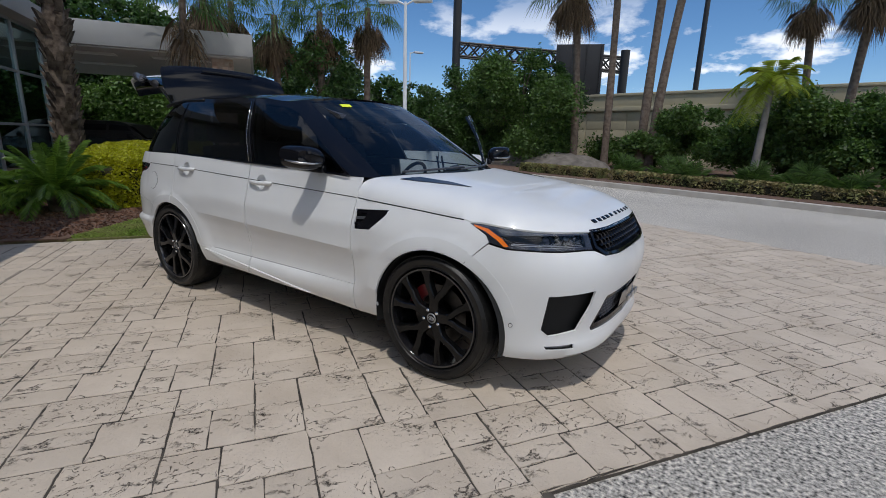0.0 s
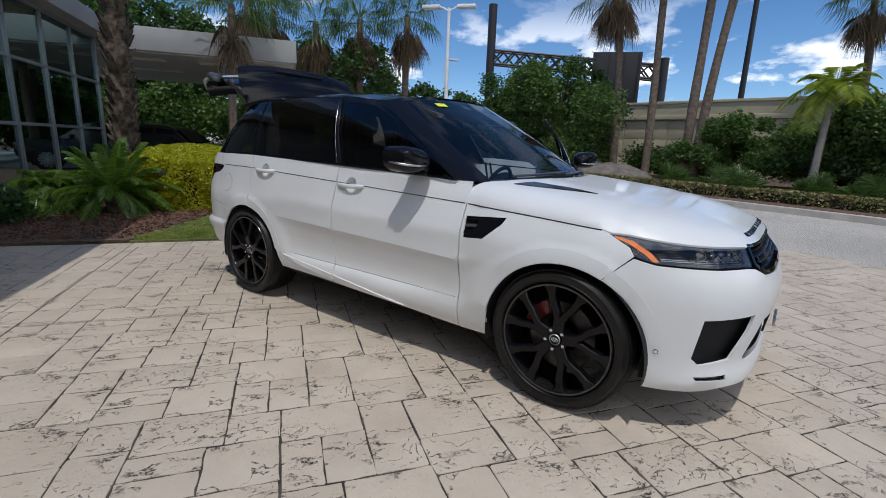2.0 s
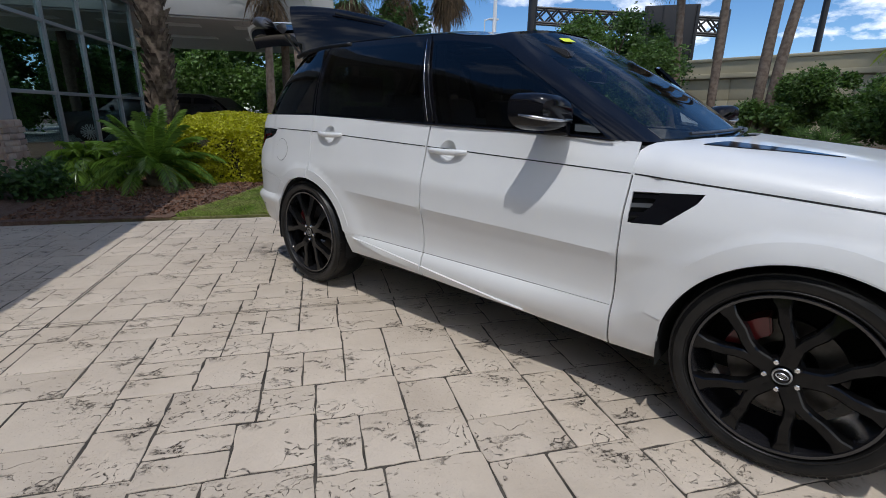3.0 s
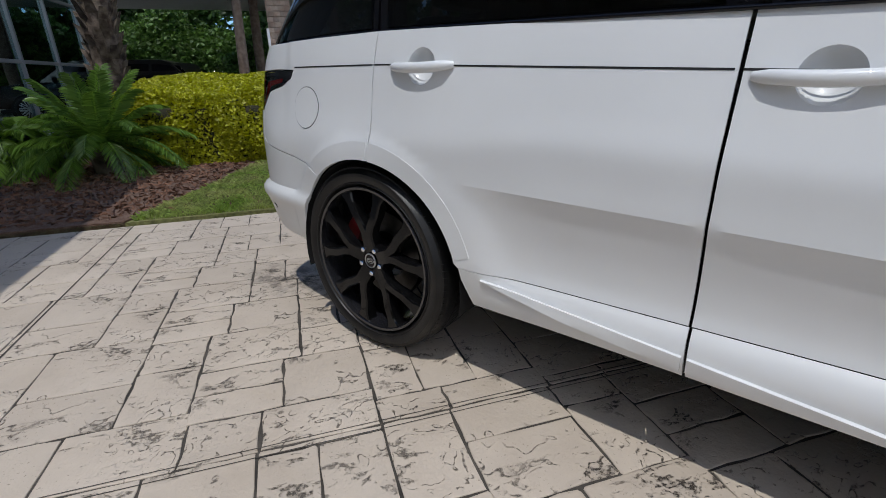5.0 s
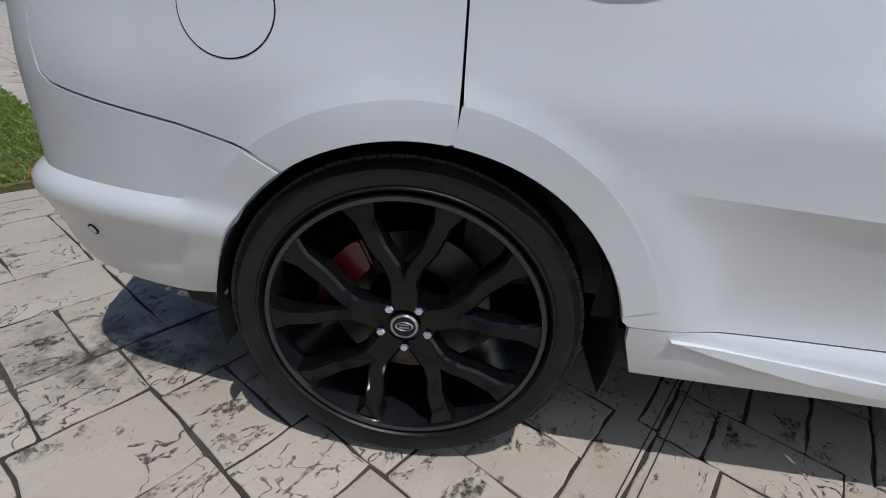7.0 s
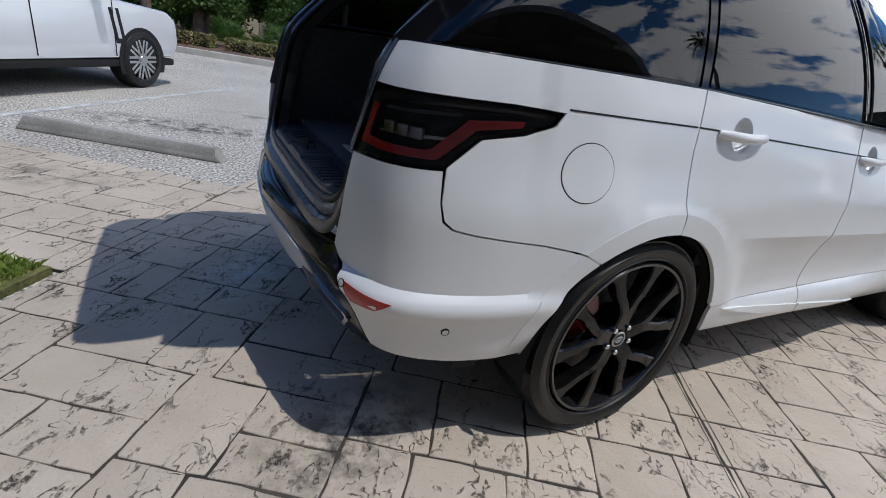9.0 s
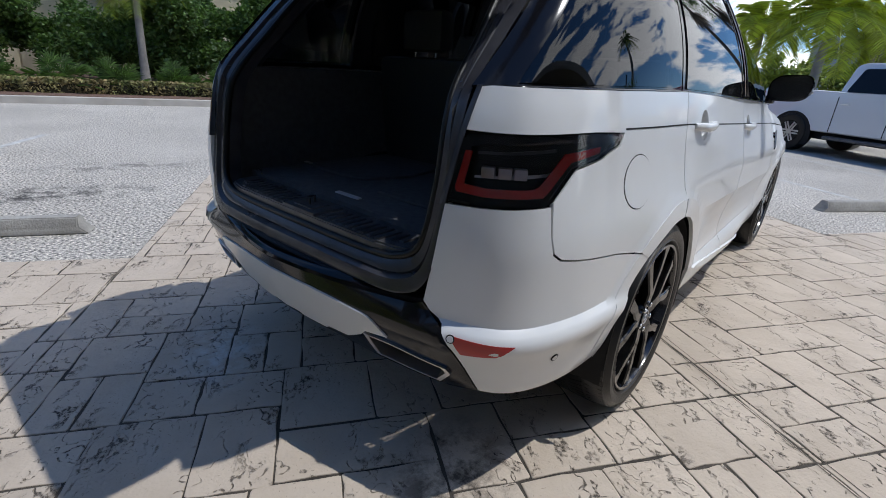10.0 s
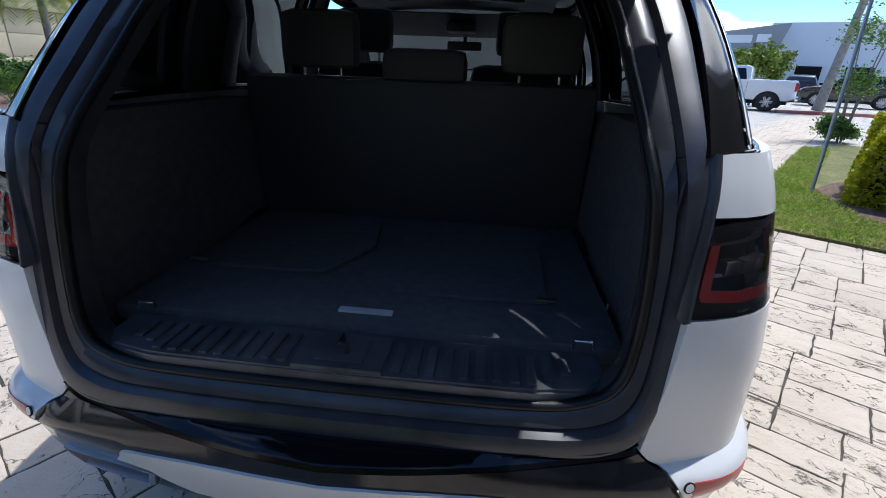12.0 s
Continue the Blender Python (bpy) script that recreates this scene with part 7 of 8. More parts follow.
part("dashboard", bm, LEATHER, car, "black dashboard")
bm = bmesh.new()
R = 0.185
rings = []
for k in range(36):
    a = 2 * math.pi * k / 36
    c = Vector((0, math.cos(a) * R, math.sin(a) * R))
    o = c.normalized()
    rings.append([bm.verts.new(c + o * 0.016 * math.cos(q) + Vector((1, 0, 0)) * 0.016 * math.sin(q)) for q in np.linspace(0, 2 * math.pi, 8, endpoint=False)])
for k in range(36):
    for q in range(8):
        bm.faces.new((rings[k][q], rings[k][(q + 1) % 8], rings[(k + 1) % 36][(q + 1) % 8], rings[(k + 1) % 36][q]))
add_box(bm, (-0.03, -0.07, -0.06), (0.02, 0.07, 0.06), 0.02)
add_box(bm, (-0.012, -0.18, -0.02), (0.012, 0.18, 0.02), 0.008)
bmesh.ops.transform(bm, matrix=Matrix.Translation((1.72, 0.39, 1.03)) @ pose(0, 0, 0, 0, 25, 0), verts=bm.verts[:])
part("steering_wheel", bm, LEATHER, car, "black steering wheel")
bm = bmesh.new()
add_box(bm, (1.70, -0.15, 1.452), (1.732, 0.08, 1.508), 0.012)
part("inner_mirror", bm, PLASTIC, car)
tube("mirror_stem", [(1.735, -0.035, 1.485), (1.79, -0.035, 1.56)], 0.012, PLASTIC, car, 8)
bm = bmesh.new()
prism(bm, [(1.36, 1.640), (1.55, 1.585), (1.76, 1.535), (1.80, 1.540), (1.78, 1.575), (1.50, 1.66)], -0.56, 0.56, "y")
bmesh.ops.bevel(bm, geom=bm.edges[:], offset=0.008, segments=2, affect="EDGES")
part("windshield_header", bm, LEATHER, car, "black lining over the windshield with folded visors")
box("roof_console", (1.40, -0.12, 1.545), (1.60, 0.06, 1.60), PLASTIC, car, 0.015)
lin = [(1.50, -0.55), (1.50, 0.55), (-0.38, 0.57), (-0.38, -0.57)]
skin("headliner", lin, lambda x, y: roof_fn(x, y) - Vector((0, 0, 0.045)), PLASTIC, car, 0.08, 0.0, holes=[[(x, y * 0.97) for x, y in SUNROOF]], label="black headliner")
for side in (1, -1):
    bm = bmesh.new()
    add_box(bm, (0.1, -0.03, 0.45), (2.20, 0.03, 1.14), 0.02, Matrix.Translation((0, -side * 0.80, 0)))
    if side > 0:
        part("door_lining", bm, LEATHER, car, "black inner door lining")
    else:
        bm.free()
        box("door_lining", (0.1, 0.77, 0.45), (1.16, 0.83, 1.14), LEATHER, car, 0.02)

# tailgate: built closed about its hinge, then swung up
HX, HZ = -0.42, 1.735
GATE_OUT = [(0.0, 0.0, 0.635), (-0.14, 0.008, 0.69), (-0.27, -0.005, 0.69), (-0.345, -0.035, 0.66), (-0.355, -0.05, 0.62)]
GATE_GLASS = [(-0.20, -0.11, 0.745), (-0.28, -0.28, 0.765), (-0.345, -0.46, 0.73), (-0.375, -0.55, 0.69)]
GATE_LOW = [(-0.38, -0.555, 0.625), (-0.40, -0.60, 0.64), (-0.415, -0.68, 0.64), (-0.41, -0.76, 0.63), (-0.385, -0.82, 0.60), (-0.35, -0.87, 0.56)]


def gate_band(name, prof, thick, material, parent, label="", bow=0.05, n=22):
    """A crosswise band lofted over the car's width, with thickness towards the inside."""
    bm = bmesh.new()
    out, inn = [], []
    c = spline(prof, 5)
    for x, z, w in c:
        ro, ri = [], []
        for t in np.linspace(-1, 1, n):
            k = abs(t) ** 3
            y = w * t
            ro.append(bm.verts.new((x + bow * t * t * 1.0 + 0.02 * k, y, z - 0.012 * k)))
            ri.append(bm.verts.new((x + bow * t * t + thick * 0.85 + 0.02 * k, y * 0.975, z - 0.012 * k - 0.1 * thick)))
        out.append(ro), inn.append(ri)
    for g in (out, inn):
        for a, b in zip(g, g[1:]):
            for k in range(n - 1):
                bm.faces.new((a[k], a[k + 1], b[k + 1], b[k]))
    for a, b in ((out[0], inn[0]), (out[-1], inn[-1])):
        for k in range(n - 1):
            bm.faces.new((a[k], a[k + 1], b[k + 1], b[k]))
    for e in (0, -1):
        for j in range(len(out) - 1):
            bm.faces.new((out[j][e], out[j + 1][e], inn[j + 1][e], inn[j][e]))
    return part(name, bm, material, parent, label)


gate = new("tailgate")
gate.parent = car
gate.matrix_local = Matrix.Translation((HX, 0, HZ)) @ pose(0, 0, 0, 0, 80, 0)
v, f = tube_mesh([roof_fn(-0.408, y) + Vector((-0.012, 0, -0.026)) for y in np.linspace(-0.63, 0.63, 25)], 0.020, 8)
raw("hinge_seal", v, f, RUBBER, car, "black rubber hinge seal", smooth=True)
gate["label"] = "raised tailgate with a black spoiler and white lower skin"
gate_band("spoiler", GATE_OUT, 0.05, GLOSS, gate, "gloss black roof spoiler", bow=0.03)
gate_band("rear_glass", GATE_GLASS, 0.006, PRIVACY, gate, "dark rear glass")
gate_band("outer_skin", GATE_LOW, 0.02, PAINT, gate, "white lower tailgate skin")
gate_band("lower_lining", [(x + 0.035, z, w * 0.96) for x, z, w in GATE_LOW], 0.05, GLOSS, gate, "glossy black inner lining")
gate_band("glass_frame", [(-0.02, -0.02, 0.63), (-0.13, -0.03, 0.655), (-0.16, -0.06, 0.655), (-0.19, -0.11, 0.655)], 0.06, PLASTIC, gate)
for side in (1, -1):
    v, f = tube_mesh([Vector((x + 0.05, side * (w - 0.03), z)) for x, z, w in [GATE_GLASS[0], GATE_GLASS[1], GATE_GLASS[2], GATE_GLASS[3]]], 0.04, 8)
    raw("side_frame", v, f, PLASTIC, gate, smooth=True)
    # added tube under the roof edge keeps stray sun out of the load space
    v, f = tube_mesh([roof_fn(x, side * 0.697) + Vector((0, 0, -0.016)) for x in np.linspace(-0.39, 0.25, 12)], 0.016, 8)
    raw("sun_blocker", v, f, RUBBER, car, "black tube added under the roof edge to block stray sun", smooth=True)
    tube("strut", [(-0.44, side * 0.60, 1.63), (-0.73, side * 0.585, 1.845)], [0.011, 0.008], ALU, car, 8, "metal gas strut")
bm = bmesh.new()
add_box(bm, (-0.30, -0.28, 0.0), (-0.285, 0.28, 0.014), 0.003)
part("brake_light", bm, DARK, gate, "slim high-level brake light")

# ---- dealership, planting beside it ----
WINDOW = glass("shop_window_glass", (0.45, 0.62, 0.62), ior=5.0, shine=(0.70, 0.95, 0.97))
DARKROOM = mat("showroom_interior", (0.26, 0.28, 0.28), 0.7, second=(0.34, 0.35, 0.34), scale=0.8)
ROOFWHITE = mat("white_roof_membrane", (0.70, 0.70, 0.68), 0.7, second=(0.6, 0.6, 0.58), scale=0.6)
CEIL = mat("canopy_soffit", (0.50, 0.49, 0.46), 0.8, second=(0.46, 0.45, 0.42), scale=0.5)
LIGHTPANEL = mat("soffit_light_panel", (0.78, 0.78, 0.74), 0.5)
SITE_M = pose(0, 0, 0, 0, 0, SITE)


def sbox(name, lo, hi, material, parent, bevel=0.0, label=""):
    """A box in site axes (u, v, z)."""
    return box(name, lo, hi, material, parent, bevel, label, SITE_M)


WU = -6.0


def dealership():
    b = thing("showroom_building", "grey glass-fronted showroom with a flat overhanging roof", "building", kind="structure")
    # solid wall pieces and stone plinth pier
    sbox("wall", (WU - 9, -16, 0), (WU, 5.6, 4.25), STUCCO, b, 0.01)
    pier = sbox("stone_pier", (WU - 0.3, 5.6, 0), (WU + 0.12, 6.3, 1.0), BRICK, b, 0.0)
    rng = random.Random(9)
    for i in range(9):
        for j in range(3):
            o = 0.12 if i % 2 else 0.0
            sbox("stone", (WU + 0.10, 5.62 + j * 0.22 + o * 0.5, 0.02 + i * 0.108), (WU + 0.135 + rng.uniform(0, 0.02), 5.62 + j * 0.22 + 0.225 + o * 0.5, 0.115 + i * 0.108), BRICK, pier, 0.006)
    sbox("upper_pier", (WU - 0.3, 5.6, 1.0), (WU + 0.05, 6.25, 4.25), STUCCO, b, 0.01)
    # curtain wall: mullions, transoms, panes
    vs = [6.3, 8.0, 9.7, 11.4, 13.2]
    zs = [0.12, 1.5, 2.9, 4.22]
    for v in vs:
        sbox("mullion", (WU - 0.06, v - 0.04, 0.0), (WU + 0.06, v + 0.04, 4.25), FRAME, b, 0.006)
    for z in zs:
        sbox("transom", (WU - 0.05, vs[0], z - 0.035), (WU + 0.05, vs[-1], z + 0.035), FRAME, b, 0.006)
    sbox("sill", (WU - 0.15, vs[0], 0.0), (WU + 0.1, vs[-1], 0.09), CONCRETE, b, 0.01)
    for i in range(len(vs) - 1):
        for j in range(len(zs) - 1):
            sbox("pane", (WU - 0.006, vs[i] + 0.04, zs[j] + 0.035), (WU + 0.006, vs[i + 1] - 0.04, zs[j + 1] - 0.035), WINDOW, b)
    # dim room behind the glass
    sbox("room_floor", (WU - 8, 4.6, -0.02), (WU - 0.1, 14, 0.05), DARKROOM, b)
    sbox("room_back", (WU - 8.2, 4.6, 0), (WU - 8, 14, 0.7), DARKROOM, b)
    for i in range(6):
        sbox("mullion", (WU - 8.15, 4.6 + i * 1.8, 0.7), (WU - 8.03, 4.7 + i * 1.8, 4.25), FRAME, b)
    for i in range(5):
        sbox("pane", (WU - 8.1, 4.7 + i * 1.8, 0.7), (WU - 8.09, 6.4 + i * 1.8, 4.2), WINDOW, b)
    sbox("room_end", (WU - 8, 13.3, 0), (WU - 0.1, 13.5, 4.25), DARKROOM, b)
    sbox("room_ceiling", (WU - 8, 4.6, 4.20), (WU - 0.1, 14, 4.26), DARKROOM, b)
    for i in range(4):
        sbox("desk", (WU - 2.6 - i % 2, 6.0 + i * 1.8, 0.05), (WU - 2.0 - i % 2, 7.1 + i * 1.8, 0.8), DARKROOM, b, 0.02)
    sbox("roof", (WU - 10, -16, 4.26), (WU + 0.5, 14, 4.75), STUCCO, b, 0.02)
    sbox("eave", (WU + 0.5, -16, 4.26), (WU + 2.62, 2.45, 4.60), STUCCO, b, 0.02)
    return b


dealership()


def canopy():
    c = thing("entrance_canopy", "flat pale entrance canopy with light panels underneath", "canopy", kind="structure")
    sbox("deck", (-14.5, 13.7, 4.05), (0.05, 23, 4.80), STUCCO, c, 0.03)
    sbox("soffit", (-14.4, 13.8, 4.00), (-0.05, 22.9, 4.048), CEIL, c)
    for u in (-2.4, -5.4, -8.4, -11.4):
        for v in (15.2, 18.2):
            sbox("light_panel", (u - 0.95, v - 0.3, 3.97), (u + 0.95, v + 0.3, 3.998), LIGHTPANEL, c, 0.01)
    sbox("roof_lantern", (-7.5, 15.5  , 4.80), (-3.0, 20, 5.1), ROOFWHITE, c, 0.02)
    col = sbox("stone_column", (-1.35, 14.3, 0), (-0.65, 15.0, 4.0), BRICK, c, 0.0)
    for k, (u, v) in enumerate(((-0.35, 22.2), (-9, 14.3))):
        sbox("post", (u - 0.09, v - 0.09, 0), (u + 0.09, v + 0.09, 3.97), FRAME, c, 0.01)
    rng = random.Random(4)
    for i in range(26):
        for j in range(4):
            z, y = i * 0.15, -1.35 + j * 0.175 + (0.05 if i % 2 else 0)
            sbox("stone", (y, 14.27 - rng.uniform(0, 0.02), z + 0.01), (min(-0.64, y + 0.165), 14.31, z + 0.14), BRICK, col, 0.005)
    # hip tent roof seen over the deck
    bm = bmesh.new()
    base = [uv(-6.5, 15.0  , 4.80), uv(-1.5, 15.0  , 4.80), uv(-1.5, 19.5  , 4.80), uv(-6.5, 19.5  , 4.80)]
    vs = [bm.verts.new(p) for p in base] + [bm.verts.new(uv(-4.6, 17.2, 5.35)), bm.verts.new(uv(-3.4, 17.2, 5.35))]
    for q in ((0, 1, 5, 4), (1, 2, 5), (2, 3, 4, 5), (3, 0, 4), (3, 2, 1, 0)):
        bm.faces.new([vs[k] for k in q])
    part("white_roof", bm, ROOFWHITE, c, smooth=0)
    return c


canopy()

# planting bed by the showroom
sp = uv(-3.25, 4.45)
sago((sp.x, sp.y, 0.03), "green sago palm with arching fronds in the mulch bed", 71, fronds=46, length=1.38)
sp = uv(-4.3, 4.6)
sago((sp.x, sp.y, 0.03), "smaller shaded sago palm in the mulch bed", 72, fronds=36, length=0.9)
pp = Vector((-7.35, 0.72, 0))
fan_palm((pp.x, pp.y, 0.03), 7.5, (0.1, 0.15), "cabbage palm trunk covered in cut leaf bases", 73, trunk=0.21, boots=True, size=1.4, skirt=30)
a, b = uv(-3.1, 6.0), uv(-1.15, 5.75)
clipped_hedge("golden_hedge", "clipped golden-yellow hedge beside the car", a, b, 2.6, 1.15, 62000, 0.036, LEAFGOLD, 81, 0.03, dome=0.26)
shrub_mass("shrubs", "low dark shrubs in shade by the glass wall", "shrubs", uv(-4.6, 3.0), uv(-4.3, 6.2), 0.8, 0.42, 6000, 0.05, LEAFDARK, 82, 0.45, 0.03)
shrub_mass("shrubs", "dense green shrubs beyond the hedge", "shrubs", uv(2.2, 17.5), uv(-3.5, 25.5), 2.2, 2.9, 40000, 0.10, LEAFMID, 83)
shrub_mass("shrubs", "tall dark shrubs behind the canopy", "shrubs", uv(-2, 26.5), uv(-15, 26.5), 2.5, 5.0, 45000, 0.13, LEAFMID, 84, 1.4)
tree(tuple(uv(-0.5, 27.5)), 7.5, 3.4, 20000, 0.17, LEAFDARK, "tall green tree behind the canopy", 85, clear=0.15)
tree(tuple(uv(4.0, 24.5)), 6.2, 2.6, 14000, 0.15, LEAFDARK, "green tree behind the parking", 86, clear=0.15)
tree(tuple(uv(-7.0, 30)), 9.5, 4.2, 20000, 0.2, LEAFDARK, "tall green tree behind the showroom", 87, clear=0.2)
tree(tuple(uv(-13.0, 30)), 10.0, 4.5, 20000, 0.2, LEAFDARK, "tall green tree behind the showroom", 88, clear=0.2)
for i, (x, y, h) in enumerate(((-14.7, 11.4, 6.6), (-13.5, 12.9, 6.9), (-12.0, 14.4, 7.2), (-16.5, 9.0, 7.4), (-18.5, 11.5, 7.6))):
    fan_palm((x, y, 0), h, (0.1 * (i - 1), 0.05), "fan palm with a brown skirt behind the parking", 90 + i, trunk=0.19, size=1.45, skirt=60)

# grass blades near the paving


def grass(name, label, loop, n, seed, height=0.045):
    rng = np.random.default_rng(seed)
    L = np.array(loop)
    P = rng.uniform(L.min(0), L.max(0), (int(n * 2.2), 2))
    P = P[inside(loop, P)][:n]
    pts = np.array([tuple(uv(u, v, 0.02)) for u, v in P])
    k = len(pts)
    ang = rng.uniform(0, 2 * math.pi, k)
    h = height * rng.uniform(0.6, 1.4, k)
    w = 0.0032
    side = np.stack([np.cos(ang), np.sin(ang), np.zeros(k)], 1)
    lean = np.stack([np.cos(ang + 1.4), np.sin(ang + 1.4), np.zeros(k)], 1) * (h * rng.uniform(0.2, 1.2, k))[:, None]
    up = np.stack([np.zeros(k), np.zeros(k), h], 1)
    v = np.stack([pts - side * w, pts + side * w, pts + lean * 0.4 + up * 0.7 + side * w * 0.7, pts + lean + up * 0.95], 1).reshape(-1, 3)
    f = np.arange(4 * k).reshape(-1, 4)
    ob = raw(name, v.tolist(), [tuple(int(i) for i in q) for q in np.concatenate([f[:, [0, 1, 2]], f[:, [0, 2, 3]]])], BLADE)
    return tagged(ob, label, "grass", kind="stuff")


grass("grass", "short green grass blades at the bed's edge", [(-0.54, 1.93), (-0.54, 5.0), (-1.5, 4.4), (-1.9, 3.1), (-2.35, 1.93)], 30000, 5)
grass("grass", "short green lawn blades by the walk", [(-0.42, -4.08), (-0.44, -11.4), (-0.9, -11.4)] + [(-0.9, -6.45 - 1.62), (-0.93, -6.45), (-1.5, -5.1), (-2.4, -4.8), (-4.5, -4.8), (-4.5, -4.08)], 46000, 6, 0.05)
# mulch chips
rng = np.random.default_rng(8)
chips = np.array([tuple(uv(rng.uniform(-4.2, -1.2), rng.uniform(2.0, 5.5), 0.04)) for _ in range(5000)])
tagged(leaves("mulch_chips", chips, 0.028, mat("bark_chip", (0.15, 0.075, 0.045), 0.95, island=0.5), seed=9, long=2.6), "red-brown bark chips", "mulch", kind="stuff")

for px, py, h in ((-11.6, 5.4, 5.5),):
    fan_palm((px, py, 0), h, (0.2, 0.1), "slim palm trunk between the canopy and the hedge", 97, trunk=0.14, size=1.2, skirt=20)
ob = tube("sign_post", [(-10.4, 5.55, 0), (-10.4, 5.55, 2.3)], 0.035, WHITE, None, 10)
tagged(ob, "plain white metal post beyond the hedge", "post")
# rocky mound by the far parking
bm = bmesh.new()
for i in range(2):
    bmesh.ops.create_icosphere(bm, subdivisions=4, radius=1.0, matrix=Matrix.Translation((-6.0 + 2.2 * i, 20.2 - 0.8 * i, 0.0)) @ Matrix.Diagonal((2.4, 1.6, 1.15 - 0.3 * i, 1)))
for v2 in bm.verts:
    v2.co += Vector((0, 0, 0.16)) * noise.noise(v2.co * 2.1) + v2.co.normalized() * 0.10 * noise.noise(v2.co * 4.0)
tagged(part("rock_mound", bm, mat("grey_brown_rock", (0.20, 0.175, 0.15), 0.9, second=(0.11, 0.095, 0.08), scale=3, bump=0.8, bump_scale=12)), "grey-brown rock mound beside the road", "rock")

# ---- parked vehicles ----
VWHITE = mat("white_vehicle_paint", (0.74, 0.75, 0.76), 0.3, coat=1.0)
VBLACK = mat("black_vehicle_paint", (0.012, 0.012, 0.014), 0.25, coat=1.0)
VRED = mat("red_vehicle_paint", (0.42, 0.02, 0.02), 0.3, coat=1.0)


def rounded(loop, r=0.05, n=4):
    """Round the corners of a 2D loop."""
    out = []
    for i in range(len(loop)):
        a, b, c = (np.array(loop[k], float) for k in (i - 1, i, (i + 1) % len(loop)))
        d0, d1 = a - b, c - b
        l0, l1 = np.hypot(*d0), np.hypot(*d1)
        q = min(r, l0 * 0.4, l1 * 0.4)
        p0, p1 = b + d0 / l0 * q, b + d1 / l1 * q
        for t in np.linspace(0, 1, n):
            out.append(tuple(p0 * (1 - t) ** 2 + 2 * b * t * (1 - t) + p1 * t * t))
    return out


def slab_body(name, loop, half, material, parent, tumble=None, r=0.06, belly=0.03, label=""):
    """A side profile (x, z) given width, rounded at its flanks; tumble narrows it with height."""
    lp = rounded(loop, r)
    bm = bmesh.new()
    rows = []
    c = np.mean(np.array(lp), axis=0)
    for t, sh in ((-1.0, 0.90), (-0.965, 0.965), (-0.90, 1.0), (0.0, 1.0), (0.90, 1.0), (0.965, 0.965), (1.0, 0.90)):
        row = []
        for x, z in lp:
            w = half if tumble is None else half * float(np.interp(z, tumble[0], tumble[1]))
            k = 1 - (1 - sh) * 0.35
            row.append(bm.verts.new((c[0] + (x - c[0]) * k, w * t, c[1] + (z - c[1]) * (1 - (1 - sh) * 0.6))))
        rows.append(row)
    n = len(lp)
    for a, b in zip(rows, rows[1:]):
        for k in range(n):
            bm.faces.new((a[k], a[(k + 1) % n], b[(k + 1) % n], b[k]))
    bm.faces.new(rows[0][::-1]), bm.faces.new(rows[-1])
    return part(name, bm, material, parent, label, smooth=40)


def simple_wheel(parent, x, y, r, w, rim_mat, spokes=6, rim=0.68):
    out = -1 if y < 0 else 1
    wh = new("wheel")
    wh.parent = parent
    wh.matrix_local = pose(x, y, r, 0, 0, 0 if out < 0 else 180)
    bm = bmesh.new()
    lathe(bm, [(r * rim, 0.0), (r * 0.80, -0.015), (r * 0.95, -0.005), (r, 0.03), (r, w - 0.03), (r * 0.94, w), (r * rim, w - 0.01)], 40)
    part("tyre", bm, RUBBER, wh)
    bm = bmesh.new()
    lathe(bm, [(r * rim, -0.004), (r * rim * 0.94, 0.0), (r * rim * 0.9, 0.06), (r * rim * 0.9, 0.16), (0.001, 0.165)], 40)
    part("rim", bm, SATIN, wh)
    for i in range(spokes):
        bm = bmesh.new()
        for s in (-1, 1):
            add_box(bm, (0.03, 0.0, -0.018 + s * 0.03), (r * rim * 0.96, 0.03, 0.018 + s * 0.03), 0.006, pose(0, 0, 0, 0, 360 * i / spokes, 0))
        part("spoke", bm, rim_mat, wh)
    bm = bmesh.new()
    lathe(bm, [(0.001, -0.01), (r * 0.13, -0.008), (r * 0.16, 0.01)], 24)
    part("hub_cap", bm, rim_mat, wh)
    return wh


def arch_disc(parent, x, half, r):
    for s in (-1, 1):
        bm = bmesh.new()
        lp = [(x + r * math.cos(a), 0.36 + r * math.sin(a)) for a in np.linspace(-0.35, math.pi + 0.35, 24)]
        prism(bm, lp, s * half * 0.985, s * half * 1.004, "y")
        part("wheel_arch", bm, DARK, parent)


def pane(name, loop, half, parent, tumble, material=None):
    """A side window on both flanks."""
    for s in (-1, 1):
        bm = bmesh.new()
        lp = rounded(loop, 0.05)
        a = [bm.verts.new((x, s * (half * float(np.interp(z, *tumble)) + 0.004), z)) for x, z in lp]
        b = [bm.verts.new((x, s * (half * float(np.interp(z, *tumble)) - 0.02), z)) for x, z in lp]
        bm.faces.new(a)
        for k in range(len(lp)):
            bm.faces.new((a[k], a[(k + 1) % len(lp)], b[(k + 1) % len(lp)], b[k]))
        part(name, bm, material or GLOSS, parent, smooth=0)


